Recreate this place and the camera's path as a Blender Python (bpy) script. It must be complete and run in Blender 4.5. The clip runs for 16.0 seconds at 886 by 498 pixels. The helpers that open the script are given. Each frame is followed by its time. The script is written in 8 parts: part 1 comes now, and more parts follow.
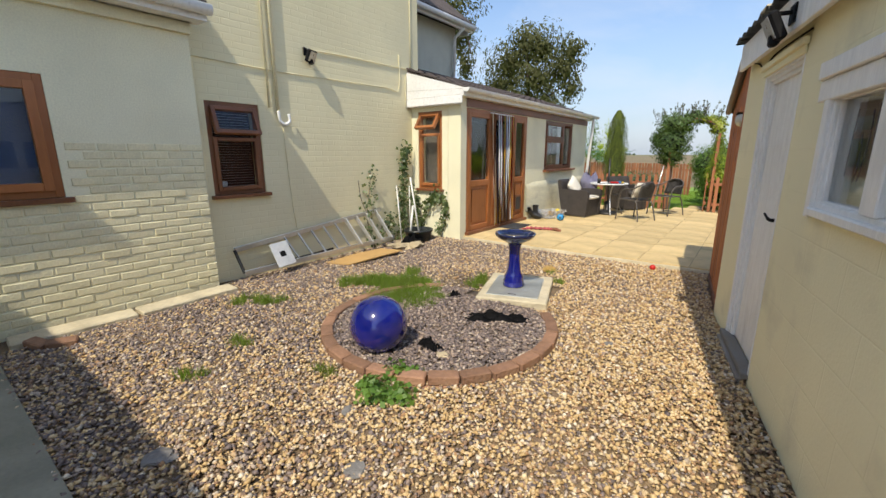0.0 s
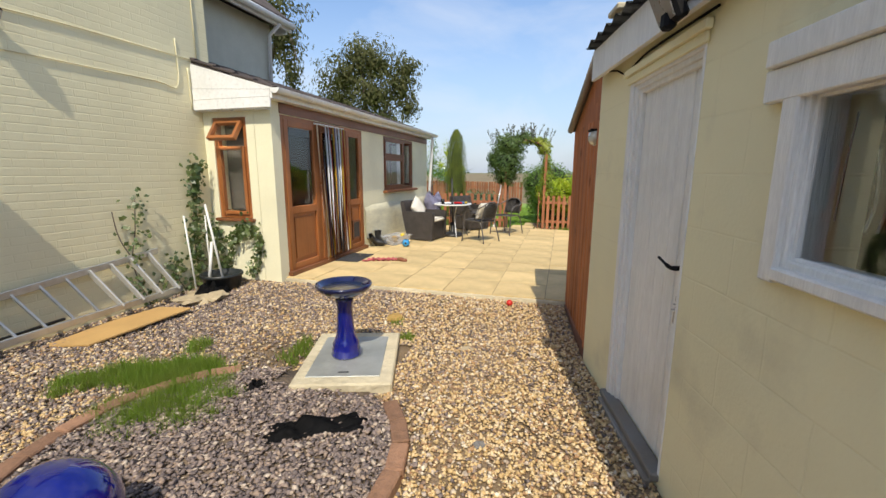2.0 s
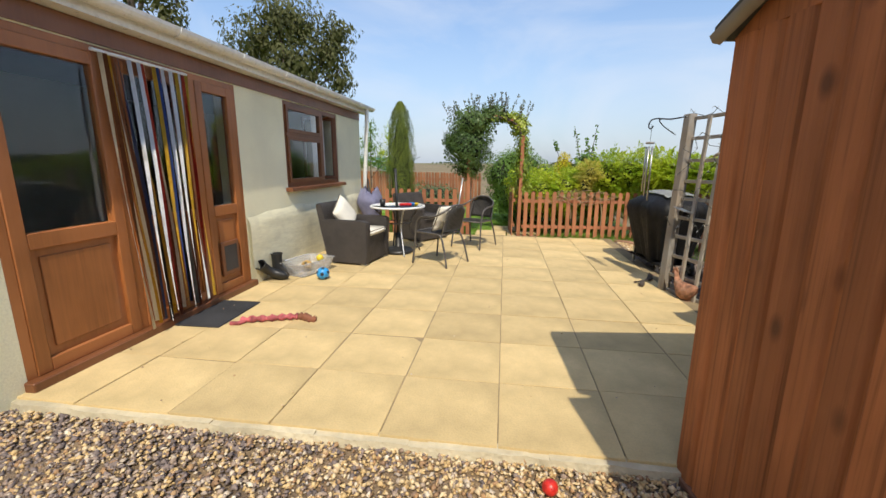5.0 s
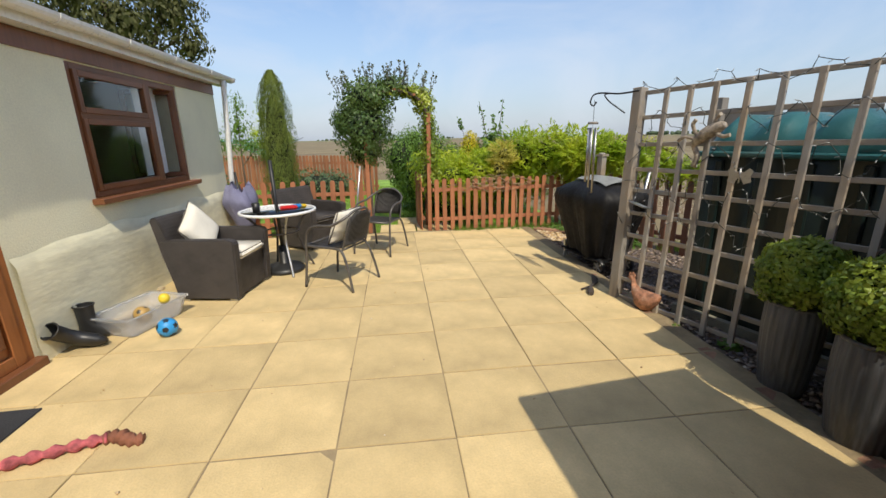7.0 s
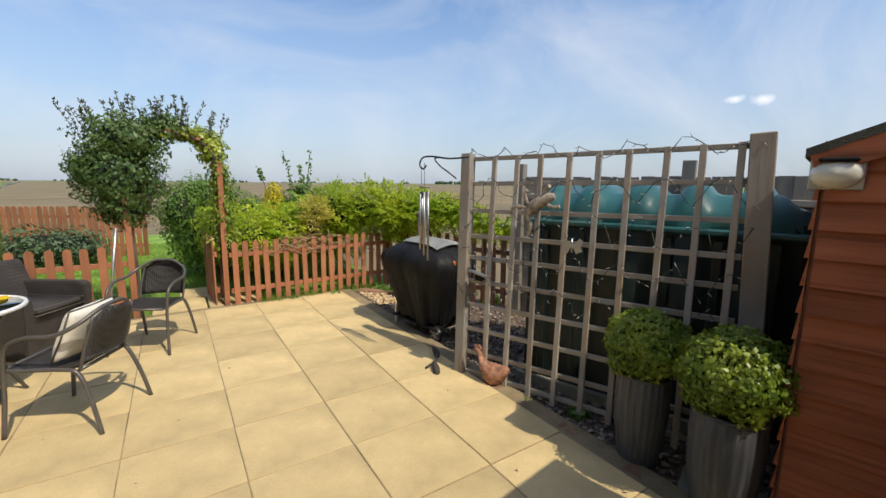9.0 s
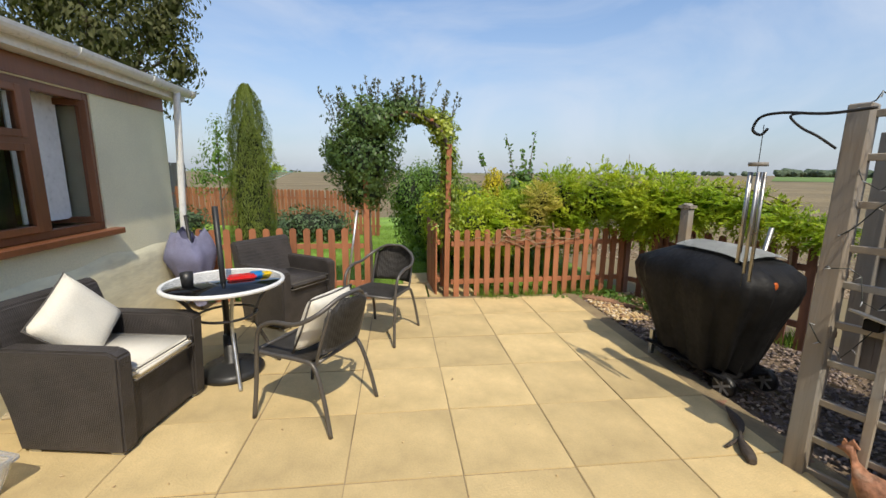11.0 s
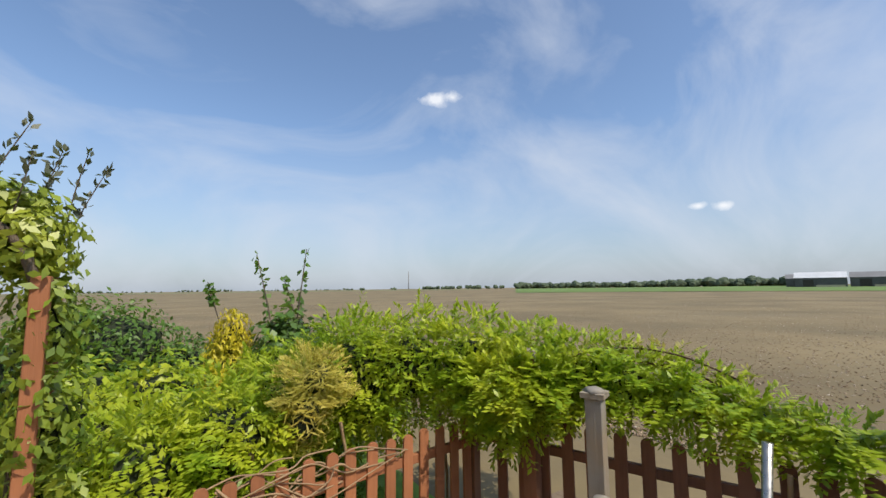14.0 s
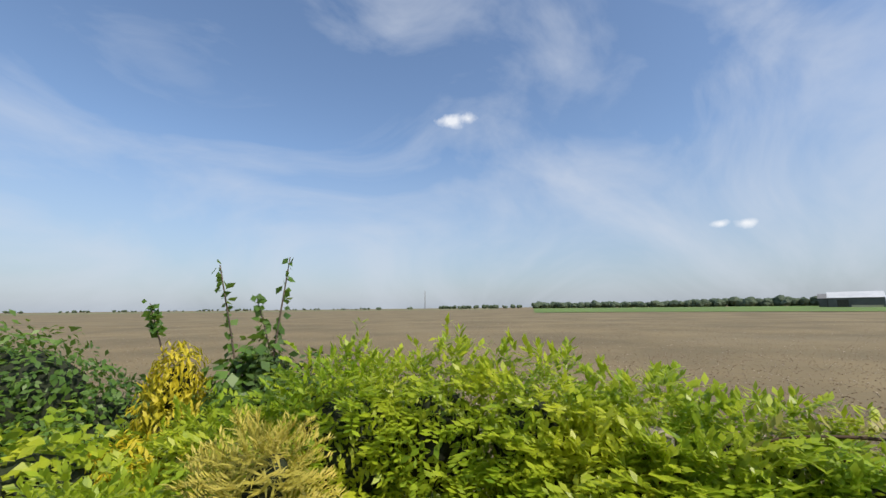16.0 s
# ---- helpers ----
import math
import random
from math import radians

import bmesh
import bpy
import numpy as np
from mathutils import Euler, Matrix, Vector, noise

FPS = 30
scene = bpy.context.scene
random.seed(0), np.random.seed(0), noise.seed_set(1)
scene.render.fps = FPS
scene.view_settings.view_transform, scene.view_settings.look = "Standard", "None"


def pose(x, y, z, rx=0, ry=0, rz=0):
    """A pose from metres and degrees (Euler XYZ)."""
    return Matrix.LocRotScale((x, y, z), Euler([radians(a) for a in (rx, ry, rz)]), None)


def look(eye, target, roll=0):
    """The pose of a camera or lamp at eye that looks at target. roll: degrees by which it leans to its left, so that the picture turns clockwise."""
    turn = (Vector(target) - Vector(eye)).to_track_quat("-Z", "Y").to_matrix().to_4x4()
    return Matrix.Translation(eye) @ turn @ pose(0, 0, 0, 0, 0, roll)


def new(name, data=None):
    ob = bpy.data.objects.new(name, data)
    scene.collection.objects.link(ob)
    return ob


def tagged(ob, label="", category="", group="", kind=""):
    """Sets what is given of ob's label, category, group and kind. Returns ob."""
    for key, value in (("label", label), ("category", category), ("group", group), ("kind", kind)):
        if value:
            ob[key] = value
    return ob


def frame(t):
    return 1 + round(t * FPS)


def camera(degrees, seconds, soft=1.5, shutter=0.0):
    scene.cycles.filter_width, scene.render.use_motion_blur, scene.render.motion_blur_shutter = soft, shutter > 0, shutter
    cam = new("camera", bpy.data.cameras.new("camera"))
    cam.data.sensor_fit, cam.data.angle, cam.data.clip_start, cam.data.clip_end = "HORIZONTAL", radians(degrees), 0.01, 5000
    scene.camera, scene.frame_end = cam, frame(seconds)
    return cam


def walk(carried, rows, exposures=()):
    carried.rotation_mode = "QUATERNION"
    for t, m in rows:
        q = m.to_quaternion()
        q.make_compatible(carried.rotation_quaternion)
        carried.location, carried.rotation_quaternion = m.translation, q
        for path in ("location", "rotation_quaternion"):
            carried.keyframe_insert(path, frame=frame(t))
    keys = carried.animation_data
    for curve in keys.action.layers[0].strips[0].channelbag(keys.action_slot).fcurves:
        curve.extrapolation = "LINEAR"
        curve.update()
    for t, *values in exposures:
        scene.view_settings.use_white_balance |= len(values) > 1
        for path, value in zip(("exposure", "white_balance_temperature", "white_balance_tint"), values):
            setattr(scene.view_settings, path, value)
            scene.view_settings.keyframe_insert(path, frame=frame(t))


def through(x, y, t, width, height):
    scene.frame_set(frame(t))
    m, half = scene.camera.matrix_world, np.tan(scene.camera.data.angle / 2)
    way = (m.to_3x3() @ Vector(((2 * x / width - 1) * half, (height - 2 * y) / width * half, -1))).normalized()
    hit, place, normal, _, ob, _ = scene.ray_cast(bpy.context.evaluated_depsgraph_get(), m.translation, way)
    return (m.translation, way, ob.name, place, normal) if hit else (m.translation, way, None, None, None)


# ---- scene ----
cam = camera(94.4, 16.0)
PATH = [
    (0, (-0.125, 0.05, 1.505), (-1.299, 1.606, 1.058), -0.1),
    (0.5, (-0.207, 0.216, 1.54), (-1.146, 1.939, 1.15), 0.2),
    (1, (-0.237, 0.499, 1.523), (-1.104, 2.265, 1.163), 0.6),
    (1.5, (-0.303, 0.841, 1.544), (-1.085, 2.645, 1.181), 0.7),
    (2, (-0.524, 1.234, 1.534), (-1.068, 3.124, 1.168), 0.2),
    (2.5, (-0.646, 1.697, 1.524), (-0.816, 3.657, 1.162), -0.3),
    (3, (-0.73, 2.19, 1.557), (-0.439, 4.135, 1.198), -0.2),
    (3.5, (-0.827, 2.643, 1.554), (-0.222, 4.51, 1.172), -0.9),
    (4, (-0.956, 3.166, 1.526), (-0.656, 5.102, 1.121), -1.4),
    (4.5, (-1.114, 3.567, 1.516), (-1.27, 5.519, 1.109), 0.1),
    (4.7, (-1.176, 3.761, 1.485), (-1.462, 5.699, 1.082), 0.3),
    (6.8, (-1.52, 5.175, 1.628), (-1.492, 7.107, 1.113), -0.8),
    (7, (-1.494, 5.268, 1.614), (-1.283, 7.187, 1.092), -1.1),
    (7.5, (-1.431, 5.557, 1.644), (-0.744, 7.356, 1.107), -1.0),
    (8, (-1.367, 5.723, 1.671), (-0.287, 7.333, 1.179), -0.3),
    (8.5, (-1.385, 5.848, 1.742), (-0.15, 7.373, 1.358), 0.2),
    (9, (-1.474, 5.972, 1.75), (-0.391, 7.623, 1.435), 0.5),
    (9.5, (-1.6, 6.103, 1.723), (-0.966, 7.968, 1.374), 0.6),
    (9.7, (-1.66, 6.158, 1.711), (-1.215, 8.07, 1.332), 0.9),
    (11.8, (-1.462, 7.767, 1.655), (-1.256, 9.731, 1.339), 0.4),
    (12, (-1.421, 7.971, 1.676), (-1.114, 9.927, 1.395), 0.5),
    (12.5, (-1.177, 8.441, 1.71), (-0.636, 10.361, 1.567), -0.0),
    (13, (-0.962, 8.84, 1.817), (-0.17, 10.677, 1.808), -0.2),
    (13.5, (-0.726, 9.2, 1.891), (0.273, 10.929, 1.997), -0.4),
    (14, (-0.556, 9.556, 1.922), (0.589, 11.185, 2.113), -0.7),
    (14.5, (-0.328, 9.848, 1.934), (0.897, 11.409, 2.183), -0.8),
    (15, (-0.12, 10.119, 1.954), (1.136, 11.647, 2.243), -0.9),
    (15.5, (-0.036, 10.408, 1.963), (1.215, 11.937, 2.272), -1.1),
    (16, (0.027, 10.618, 1.955), (1.1, 12.281, 2.24), -0.6),
]
walk(cam, [(t, look(eye, target, roll)) for t, eye, target, roll in PATH], [(0.0, 0.34), (4.5, 0.30), (7.0, 0.20), (9.5, 0.16), (12.0, 0.14), (16.0, 0.0)])


# ---- sun, sky, exposure ----
SUN_TO = Vector((0.19, -0.765, 1.0)).normalized()   # towards the sun
scene.view_settings.exposure = 0.0
sun_data = bpy.data.lights.new("sun", "SUN")
sun_data.energy, sun_data.angle, sun_data.color = 3.7, radians(0.55), (1.0, 0.905, 0.735)
sun = new("sun", sun_data)
sun.matrix_world = look((0, 0, 30), Vector((0, 0, 30)) - SUN_TO)

world = bpy.data.worlds.new("sky")
scene.world = world
world.use_nodes = True
wn, wl = world.node_tree.nodes, world.node_tree.links
wn.clear()
w_out = wn.new("ShaderNodeOutputWorld")
w_bg = wn.new("ShaderNodeBackground")
w_sky = wn.new("ShaderNodeTexSky")
w_sky.sky_type, w_sky.sun_disc = "NISHITA", False
w_sky.sun_elevation, w_sky.sun_rotation = math.asin(SUN_TO.z), math.atan2(SUN_TO.x, SUN_TO.y)
w_sky.air_density, w_sky.dust_density, w_sky.ozone_density = 1.0, 1.0, 3.0
w_bg.inputs["Strength"].default_value = 0.168
w_geo = wn.new("ShaderNodeTexCoord")
# wispy high cloud, stretched along one bearing, and thinner near the zenith
w_map = wn.new("ShaderNodeMapping")
w_map.inputs["Rotation"].default_value = (0.0, 0.25, radians(-38))
w_map.inputs["Scale"].default_value = (0.9, 1.5, 1.9)
w_cloud = wn.new("ShaderNodeTexNoise")
w_cloud.inputs["Scale"].default_value, w_cloud.inputs["Detail"].default_value = 1.9, 9.0
w_cloud.inputs["Roughness"].default_value, w_cloud.inputs["Distortion"].default_value = 0.56, 1.0
w_ramp = wn.new("ShaderNodeValToRGB")
w_ramp.color_ramp.elements[0].position, w_ramp.color_ramp.elements[1].position = 0.42, 0.74
w_ramp.color_ramp.elements[1].color = (0.62, 0.62, 0.62, 1)
w_mix = wn.new("ShaderNodeMixRGB")
w_mix.inputs["Color2"].default_value = (3.9, 4.2, 4.75, 1)
# pale haze towards the horizon
w_sep = wn.new("ShaderNodeSeparateXYZ")
w_haze = wn.new("ShaderNodeMapRange")
w_haze.inputs["From Min"].default_value, w_haze.inputs["From Max"].default_value = 0.0, 0.36
w_haze.inputs["To Min"].default_value, w_haze.inputs["To Max"].default_value = 0.80, 0.0
w_mix2 = wn.new("ShaderNodeMixRGB")
w_mix2.inputs["Color2"].default_value = (2.25, 2.6, 3.15, 1)
wl.new(w_geo.outputs["Generated"], w_map.inputs["Vector"])
wl.new(w_map.outputs["Vector"], w_cloud.inputs["Vector"])
wl.new(w_cloud.outputs["Fac"], w_ramp.inputs["Fac"])
wl.new(w_geo.outputs["Generated"], w_sep.inputs["Vector"])
wl.new(w_sep.outputs["Z"], w_haze.inputs["Value"])
wl.new(w_sky.outputs["Color"], w_mix2.inputs["Color1"])
wl.new(w_haze.outputs["Result"], w_mix2.inputs["Fac"])
wl.new(w_mix2.outputs["Color"], w_mix.inputs["Color1"])
wl.new(w_ramp.outputs["Color"], w_mix.inputs["Fac"])
# three small cumulus puffs low over the field
w_norm = wn.new("ShaderNodeVectorMath")
w_norm.operation = "NORMALIZE"
wl.new(w_geo.outputs["Generated"], w_norm.inputs[0])
w_fluff = wn.new("ShaderNodeTexNoise")
w_fluff.inputs["Scale"].default_value, w_fluff.inputs["Detail"].default_value = 26.0, 6.0
wl.new(w_norm.outputs[0], w_fluff.inputs["Vector"])
w_last = w_mix.outputs["Color"]
for toward, size in (((0.512, 0.744, 0.431), 0.036), ((0.538, 0.722, 0.434), 0.026), ((0.927, 0.339, 0.159), 0.026), ((0.911, 0.379, 0.163), 0.019)):
    w_off = wn.new("ShaderNodeVectorMath")
    w_off.operation = "SUBTRACT"
    w_off.inputs[1].default_value = toward
    wl.new(w_norm.outputs[0], w_off.inputs[0])
    w_flat = wn.new("ShaderNodeVectorMath")
    w_flat.operation = "MULTIPLY"
    w_flat.inputs[1].default_value = (1.0, 1.0, 2.0)
    wl.new(w_off.outputs[0], w_flat.inputs[0])
    w_len = wn.new("ShaderNodeVectorMath")
    w_len.operation = "LENGTH"
    wl.new(w_flat.outputs[0], w_len.inputs[0])
    w_add = wn.new("ShaderNodeMath")
    w_add.operation = "MULTIPLY_ADD"
    w_add.inputs[1].default_value = size * 2.2
    wl.new(w_fluff.outputs["Fac"], w_add.inputs[0])
    wl.new(w_len.outputs["Value"], w_add.inputs[2])
    w_edge = wn.new("ShaderNodeMapRange")
    w_edge.inputs["From Min"].default_value, w_edge.inputs["From Max"].default_value = size * 1.2, size * 2.0
    w_edge.inputs["To Min"].default_value, w_edge.inputs["To Max"].default_value = 0.85, 0.0
    wl.new(w_add.outputs[0], w_edge.inputs["Value"])
    w_puff = wn.new("ShaderNodeMixRGB")
    w_puff.inputs["Color2"].default_value = (5.6, 5.7, 5.9, 1)
    wl.new(w_edge.outputs["Result"], w_puff.inputs["Fac"])
    wl.new(w_last, w_puff.inputs["Color1"])
    w_last = w_puff.outputs["Color"]
wl.new(w_last, w_bg.inputs["Color"])
wl.new(w_bg.outputs["Background"], w_out.inputs["Surface"])


# ---- materials ----
def base_mat(name, rough=0.8, metal=0.0):
    m = bpy.data.materials.new(name)
    m.use_nodes = True
    b = m.node_tree.nodes["Principled BSDF"]
    b.inputs["Roughness"].default_value, b.inputs["Metallic"].default_value = rough, metal
    return m, m.node_tree.nodes, m.node_tree.links, b


def mix_color(n, l, fac, c1, c2, blend="MIX"):
    x = n.new("ShaderNodeMixRGB")
    x.blend_type = blend
    for key, v in (("Fac", fac), ("Color1", c1), ("Color2", c2)):
        if isinstance(v, (int, float)):
            x.inputs[key].default_value = v
        elif isinstance(v, tuple):
            x.inputs[key].default_value = (*v, 1)
        else:
            l.new(v, x.inputs[key])
    return x.outputs["Color"]


def noise_fac(n, l, vec, scale, detail=4.0, lo=0.35, hi=0.65, rough=0.55, stretch=None):
    if stretch:
        mp = n.new("ShaderNodeMapping")
        mp.inputs["Scale"].default_value = stretch
        l.new(vec, mp.inputs["Vector"])
        vec = mp.outputs["Vector"]
    t = n.new("ShaderNodeTexNoise")
    t.inputs["Scale"].default_value, t.inputs["Detail"].default_value, t.inputs["Roughness"].default_value = scale, detail, rough
    l.new(vec, t.inputs["Vector"])
    r = n.new("ShaderNodeMapRange")
    r.inputs["From Min"].default_value, r.inputs["From Max"].default_value = lo, hi
    l.new(t.outputs["Fac"], r.inputs["Value"])
    return r.outputs["Result"]


def add_bump(n, l, b, height, strength=0.3, distance=0.01, before=None):
    u = n.new("ShaderNodeBump")
    u.inputs["Strength"].default_value, u.inputs["Distance"].default_value = strength, distance
    l.new(height, u.inputs["Height"])
    if before is not None:
        l.new(before, u.inputs["Normal"])
    l.new(u.outputs["Normal"], b.inputs["Normal"])
    return u.outputs["Normal"]


def plain(name, color, rough=0.6, metal=0.0, vary=0.18, grain=40.0, big=2.5, bump=0.15, stretch=None, island=0.0, each=0.0, dirt=None, dirt_amount=0.5, coat=0.0):
    """A surface with broad blotches, fine grain and a little relief. island and each: how far loose pieces and objects differ."""
    m, n, l, b = base_mat(name, rough, metal)
    co = n.new("ShaderNodeTexCoord").outputs["Object"]
    dark = tuple(c * (1 - vary) for c in color)
    light = tuple(min(1.0, c * (1 + vary)) for c in color)
    f1 = noise_fac(n, l, co, big, 4, stretch=stretch)
    f2 = noise_fac(n, l, co, grain, 3, 0.3, 0.7, stretch=stretch)
    c = mix_color(n, l, f1, dark, light)
    c = mix_color(n, l, f2, mix_color(n, l, 0.12, c, (0, 0, 0)), c)
    if dirt:
        f3 = noise_fac(n, l, co, big * 0.6, 6, 0.5, 0.75)
        k = n.new("ShaderNodeMath")
        k.operation = "MULTIPLY"
        k.inputs[1].default_value = dirt_amount
        l.new(f3, k.inputs[0])
        c = mix_color(n, l, k.outputs[0], c, dirt)
    for amount, out in ((island, "island"), (each, "each")):
        if amount:
            r = n.new("ShaderNodeNewGeometry").outputs["Random Per Island"] if out == "island" else n.new("ShaderNodeObjectInfo").outputs["Random"]
            v = n.new("ShaderNodeMapRange")
            v.inputs["To Min"].default_value, v.inputs["To Max"].default_value = 1 - amount, 1 + amount
            l.new(r, v.inputs["Value"])
            h = n.new("ShaderNodeHueSaturation")
            l.new(v.outputs["Result"], h.inputs["Value"])
            l.new(c, h.inputs["Color"])
            c = h.outputs["Color"]
    l.new(c, b.inputs["Base Color"])
    rr = n.new("ShaderNodeMapRange")
    rr.inputs["To Min"].default_value, rr.inputs["To Max"].default_value = max(0.02, rough - 0.1), min(1, rough + 0.1)
    l.new(f2, rr.inputs["Value"])
    l.new(rr.outputs["Result"], b.inputs["Roughness"])
    if coat:
        b.inputs["Coat Weight"].default_value = coat
        b.inputs["Coat Roughness"].default_value = 0.03
    if bump:
        add_bump(n, l, b, f2, bump, 0.006)
    return m


def masonry(name, color, bw, bh, axis="x", bump=0.5, mortar=0.012, stain=(0.42, 0.40, 0.30), stain_low=0.35):
    """Painted masonry: soft courses under thick masonry paint, blotches and grime."""
    m, n, l, b = base_mat(name, 0.82)
    co = n.new("ShaderNodeTexCoord").outputs["Object"]
    s = n.new("ShaderNodeSeparateXYZ")
    l.new(co, s.inputs[0])
    k = n.new("ShaderNodeCombineXYZ")
    l.new(s.outputs["Y" if axis == "x" else "X"], k.inputs["X"])
    l.new(s.outputs["Z"], k.inputs["Y"])
    wob = n.new("ShaderNodeTexNoise")
    wob.inputs["Scale"].default_value, wob.inputs["Detail"].default_value = 6.0, 2.0
    l.new(k.outputs[0], wob.inputs["Vector"])
    wv = n.new("ShaderNodeVectorMath")
    wv.operation = "MULTIPLY_ADD"
    wv.inputs[1].default_value = (0.02, 0.014, 0)
    l.new(wob.outputs["Color"], wv.inputs[0])
    l.new(k.outputs[0], wv.inputs[2])
    br = n.new("ShaderNodeTexBrick")
    br.inputs["Scale"].default_value = 1.0
    br.inputs["Brick Width"].default_value, br.inputs["Row Height"].default_value = bw, bh
    br.inputs["Mortar Size"].default_value, br.inputs["Mortar Smooth"].default_value = mortar, 0.8
    br.inputs["Color1"].default_value, br.inputs["Color2"].default_value, br.inputs["Mortar"].default_value = (1, 1, 1, 1), (0.78, 0.78, 0.78, 1), (0, 0, 0, 1)
    l.new(wv.outputs[0], br.inputs["Vector"])
    fine = noise_fac(n, l, co, 55, 4, 0.3, 0.7)
    broad = noise_fac(n, l, co, 0.9, 5, 0.35, 0.7)
    c = mix_color(n, l, broad, color, tuple(x * 0.90 for x in color))
    c = mix_color(n, l, mix_color(n, l, 0.92, br.outputs["Color"], (1, 1, 1)), tuple(x * 0.85 for x in color), c, "MIX")
    blot = noise_fac(n, l, co, 2.2, 6, 0.56, 0.85)
    q = n.new("ShaderNodeMath")
    q.operation = "MULTIPLY"
    q.inputs[1].default_value = stain_low
    l.new(blot, q.inputs[0])
    c = mix_color(n, l, q.outputs[0], c, stain)
    l.new(c, b.inputs["Base Color"])
    hh = mix_color(n, l, 0.22, br.outputs["Color"], fine)
    add_bump(n, l, b, hh, bump, 0.010)
    return m


def wood(name, color, grey=0.0, along="z", rough=0.75, each=0.12, knots=0.0, bump=0.35, streaks=0.0):
    m, n, l, b = base_mat(name, rough)
    co = n.new("ShaderNodeTexCoord").outputs["Object"]
    inf = n.new("ShaderNodeObjectInfo").outputs["Random"]
    isl = n.new("ShaderNodeNewGeometry").outputs["Random Per Island"]
    add = n.new("ShaderNodeMath")
    l.new(inf, add.inputs[0])
    l.new(isl, add.inputs[1])
    off = n.new("ShaderNodeVectorMath")
    off.operation = "SCALE"
    off.inputs[0].default_value = (7.3, 5.1, 9.7)
    l.new(add.outputs[0], off.inputs["Scale"])
    vec = n.new("ShaderNodeVectorMath")
    l.new(co, vec.inputs[0])
    l.new(off.outputs[0], vec.inputs[1])
    st = {"x": (0.6, 12, 12), "y": (12, 0.6, 12), "z": (12, 12, 0.6)}[along]
    g = noise_fac(n, l, vec.outputs[0], 3.2, 5, 0.32, 0.68, 0.6, st)
    g2 = noise_fac(n, l, vec.outputs[0], 1.6, 3, 0.3, 0.7)
    c = mix_color(n, l, g, tuple(x * 0.66 for x in color), color)
    c = mix_color(n, l, g2, c, tuple(min(1, x * 1.22 + 0.01) for x in color))
    if streaks:
        fine = {"x": (0.5, 30, 30), "y": (30, 0.5, 30), "z": (30, 30, 0.5)}[along]
        s1 = noise_fac(n, l, vec.outputs[0], 2.0, 4, 0.50, 0.72, 0.6, fine)
        c = mix_color(n, l, s1, c, tuple(x * (1 - streaks) for x in color))
        s2 = noise_fac(n, l, vec.outputs[0], 1.1, 4, 0.52, 0.78, 0.6, tuple(max(0.9, x * 0.25) for x in fine))
        c = mix_color(n, l, s2, c, tuple(min(1, x * (1 + streaks) + 0.015) for x in color))
    if grey:
        c = mix_color(n, l, noise_fac(n, l, vec.outputs[0], 2.5, 4, 0.3, 0.7), c, (grey, grey * 0.96, grey * 0.88))
    if knots:
        v = n.new("ShaderNodeTexVoronoi")
        v.inputs["Scale"].default_value = 5.0
        mp = n.new("ShaderNodeMapping")
        mp.inputs["Scale"].default_value = {"x": (0.55, 1, 1), "y": (1, 0.55, 1), "z": (1, 1, 0.55)}[along]
        l.new(vec.outputs[0], mp.inputs["Vector"])
        l.new(mp.outputs[0], v.inputs["Vector"])
        kr = n.new("ShaderNodeMapRange")
        kr.inputs["From Min"].default_value, kr.inputs["From Max"].default_value = 0.05, 0.16
        kr.inputs["To Min"].default_value, kr.inputs["To Max"].default_value = knots, 0.0
        l.new(v.outputs["Distance"], kr.inputs["Value"])
        c = mix_color(n, l, kr.outputs[0], c, tuple(x * 0.32 for x in color))
    va = n.new("ShaderNodeMapRange")
    va.inputs["To Min"].default_value, va.inputs["To Max"].default_value = 1 - each, 1 + each
    fr = n.new("ShaderNodeMath")
    fr.operation = "FRACT"
    l.new(add.outputs[0], fr.inputs[0])
    l.new(fr.outputs[0], va.inputs["Value"])
    h = n.new("ShaderNodeHueSaturation")
    l.new(va.outputs[0], h.inputs["Value"])
    l.new(c, h.inputs["Color"])
    l.new(h.outputs["Color"], b.inputs["Base Color"])
    add_bump(n, l, b, g, bump, 0.004)
    return m


def leafy(name, c1, c2, c3, rough=0.45, through=0.25):
    """Leaves whose green differs from leaf to leaf and in broad clumps; light comes through them."""
    m, n, l, b = base_mat(name, rough)
    co = n.new("ShaderNodeTexCoord").outputs["Object"]
    isl = n.new("ShaderNodeNewGeometry").outputs["Random Per Island"]
    c = mix_color(n, l, isl, c1, c2)
    c = mix_color(n, l, noise_fac(n, l, co, 2.6, 3, 0.4, 0.7), c, c3)
    l.new(c, b.inputs["Base Color"])
    tr = n.new("ShaderNodeBsdfTranslucent")
    l.new(mix_color(n, l, 0.4, c, (0.5, 0.62, 0.08)), tr.inputs["Color"])
    mx = n.new("ShaderNodeMixShader")
    mx.inputs[0].default_value = through
    l.new(b.outputs[0], mx.inputs[1])
    l.new(tr.outputs[0], mx.inputs[2])
    l.new(mx.outputs[0], n["Material Output"].inputs["Surface"])
    return m


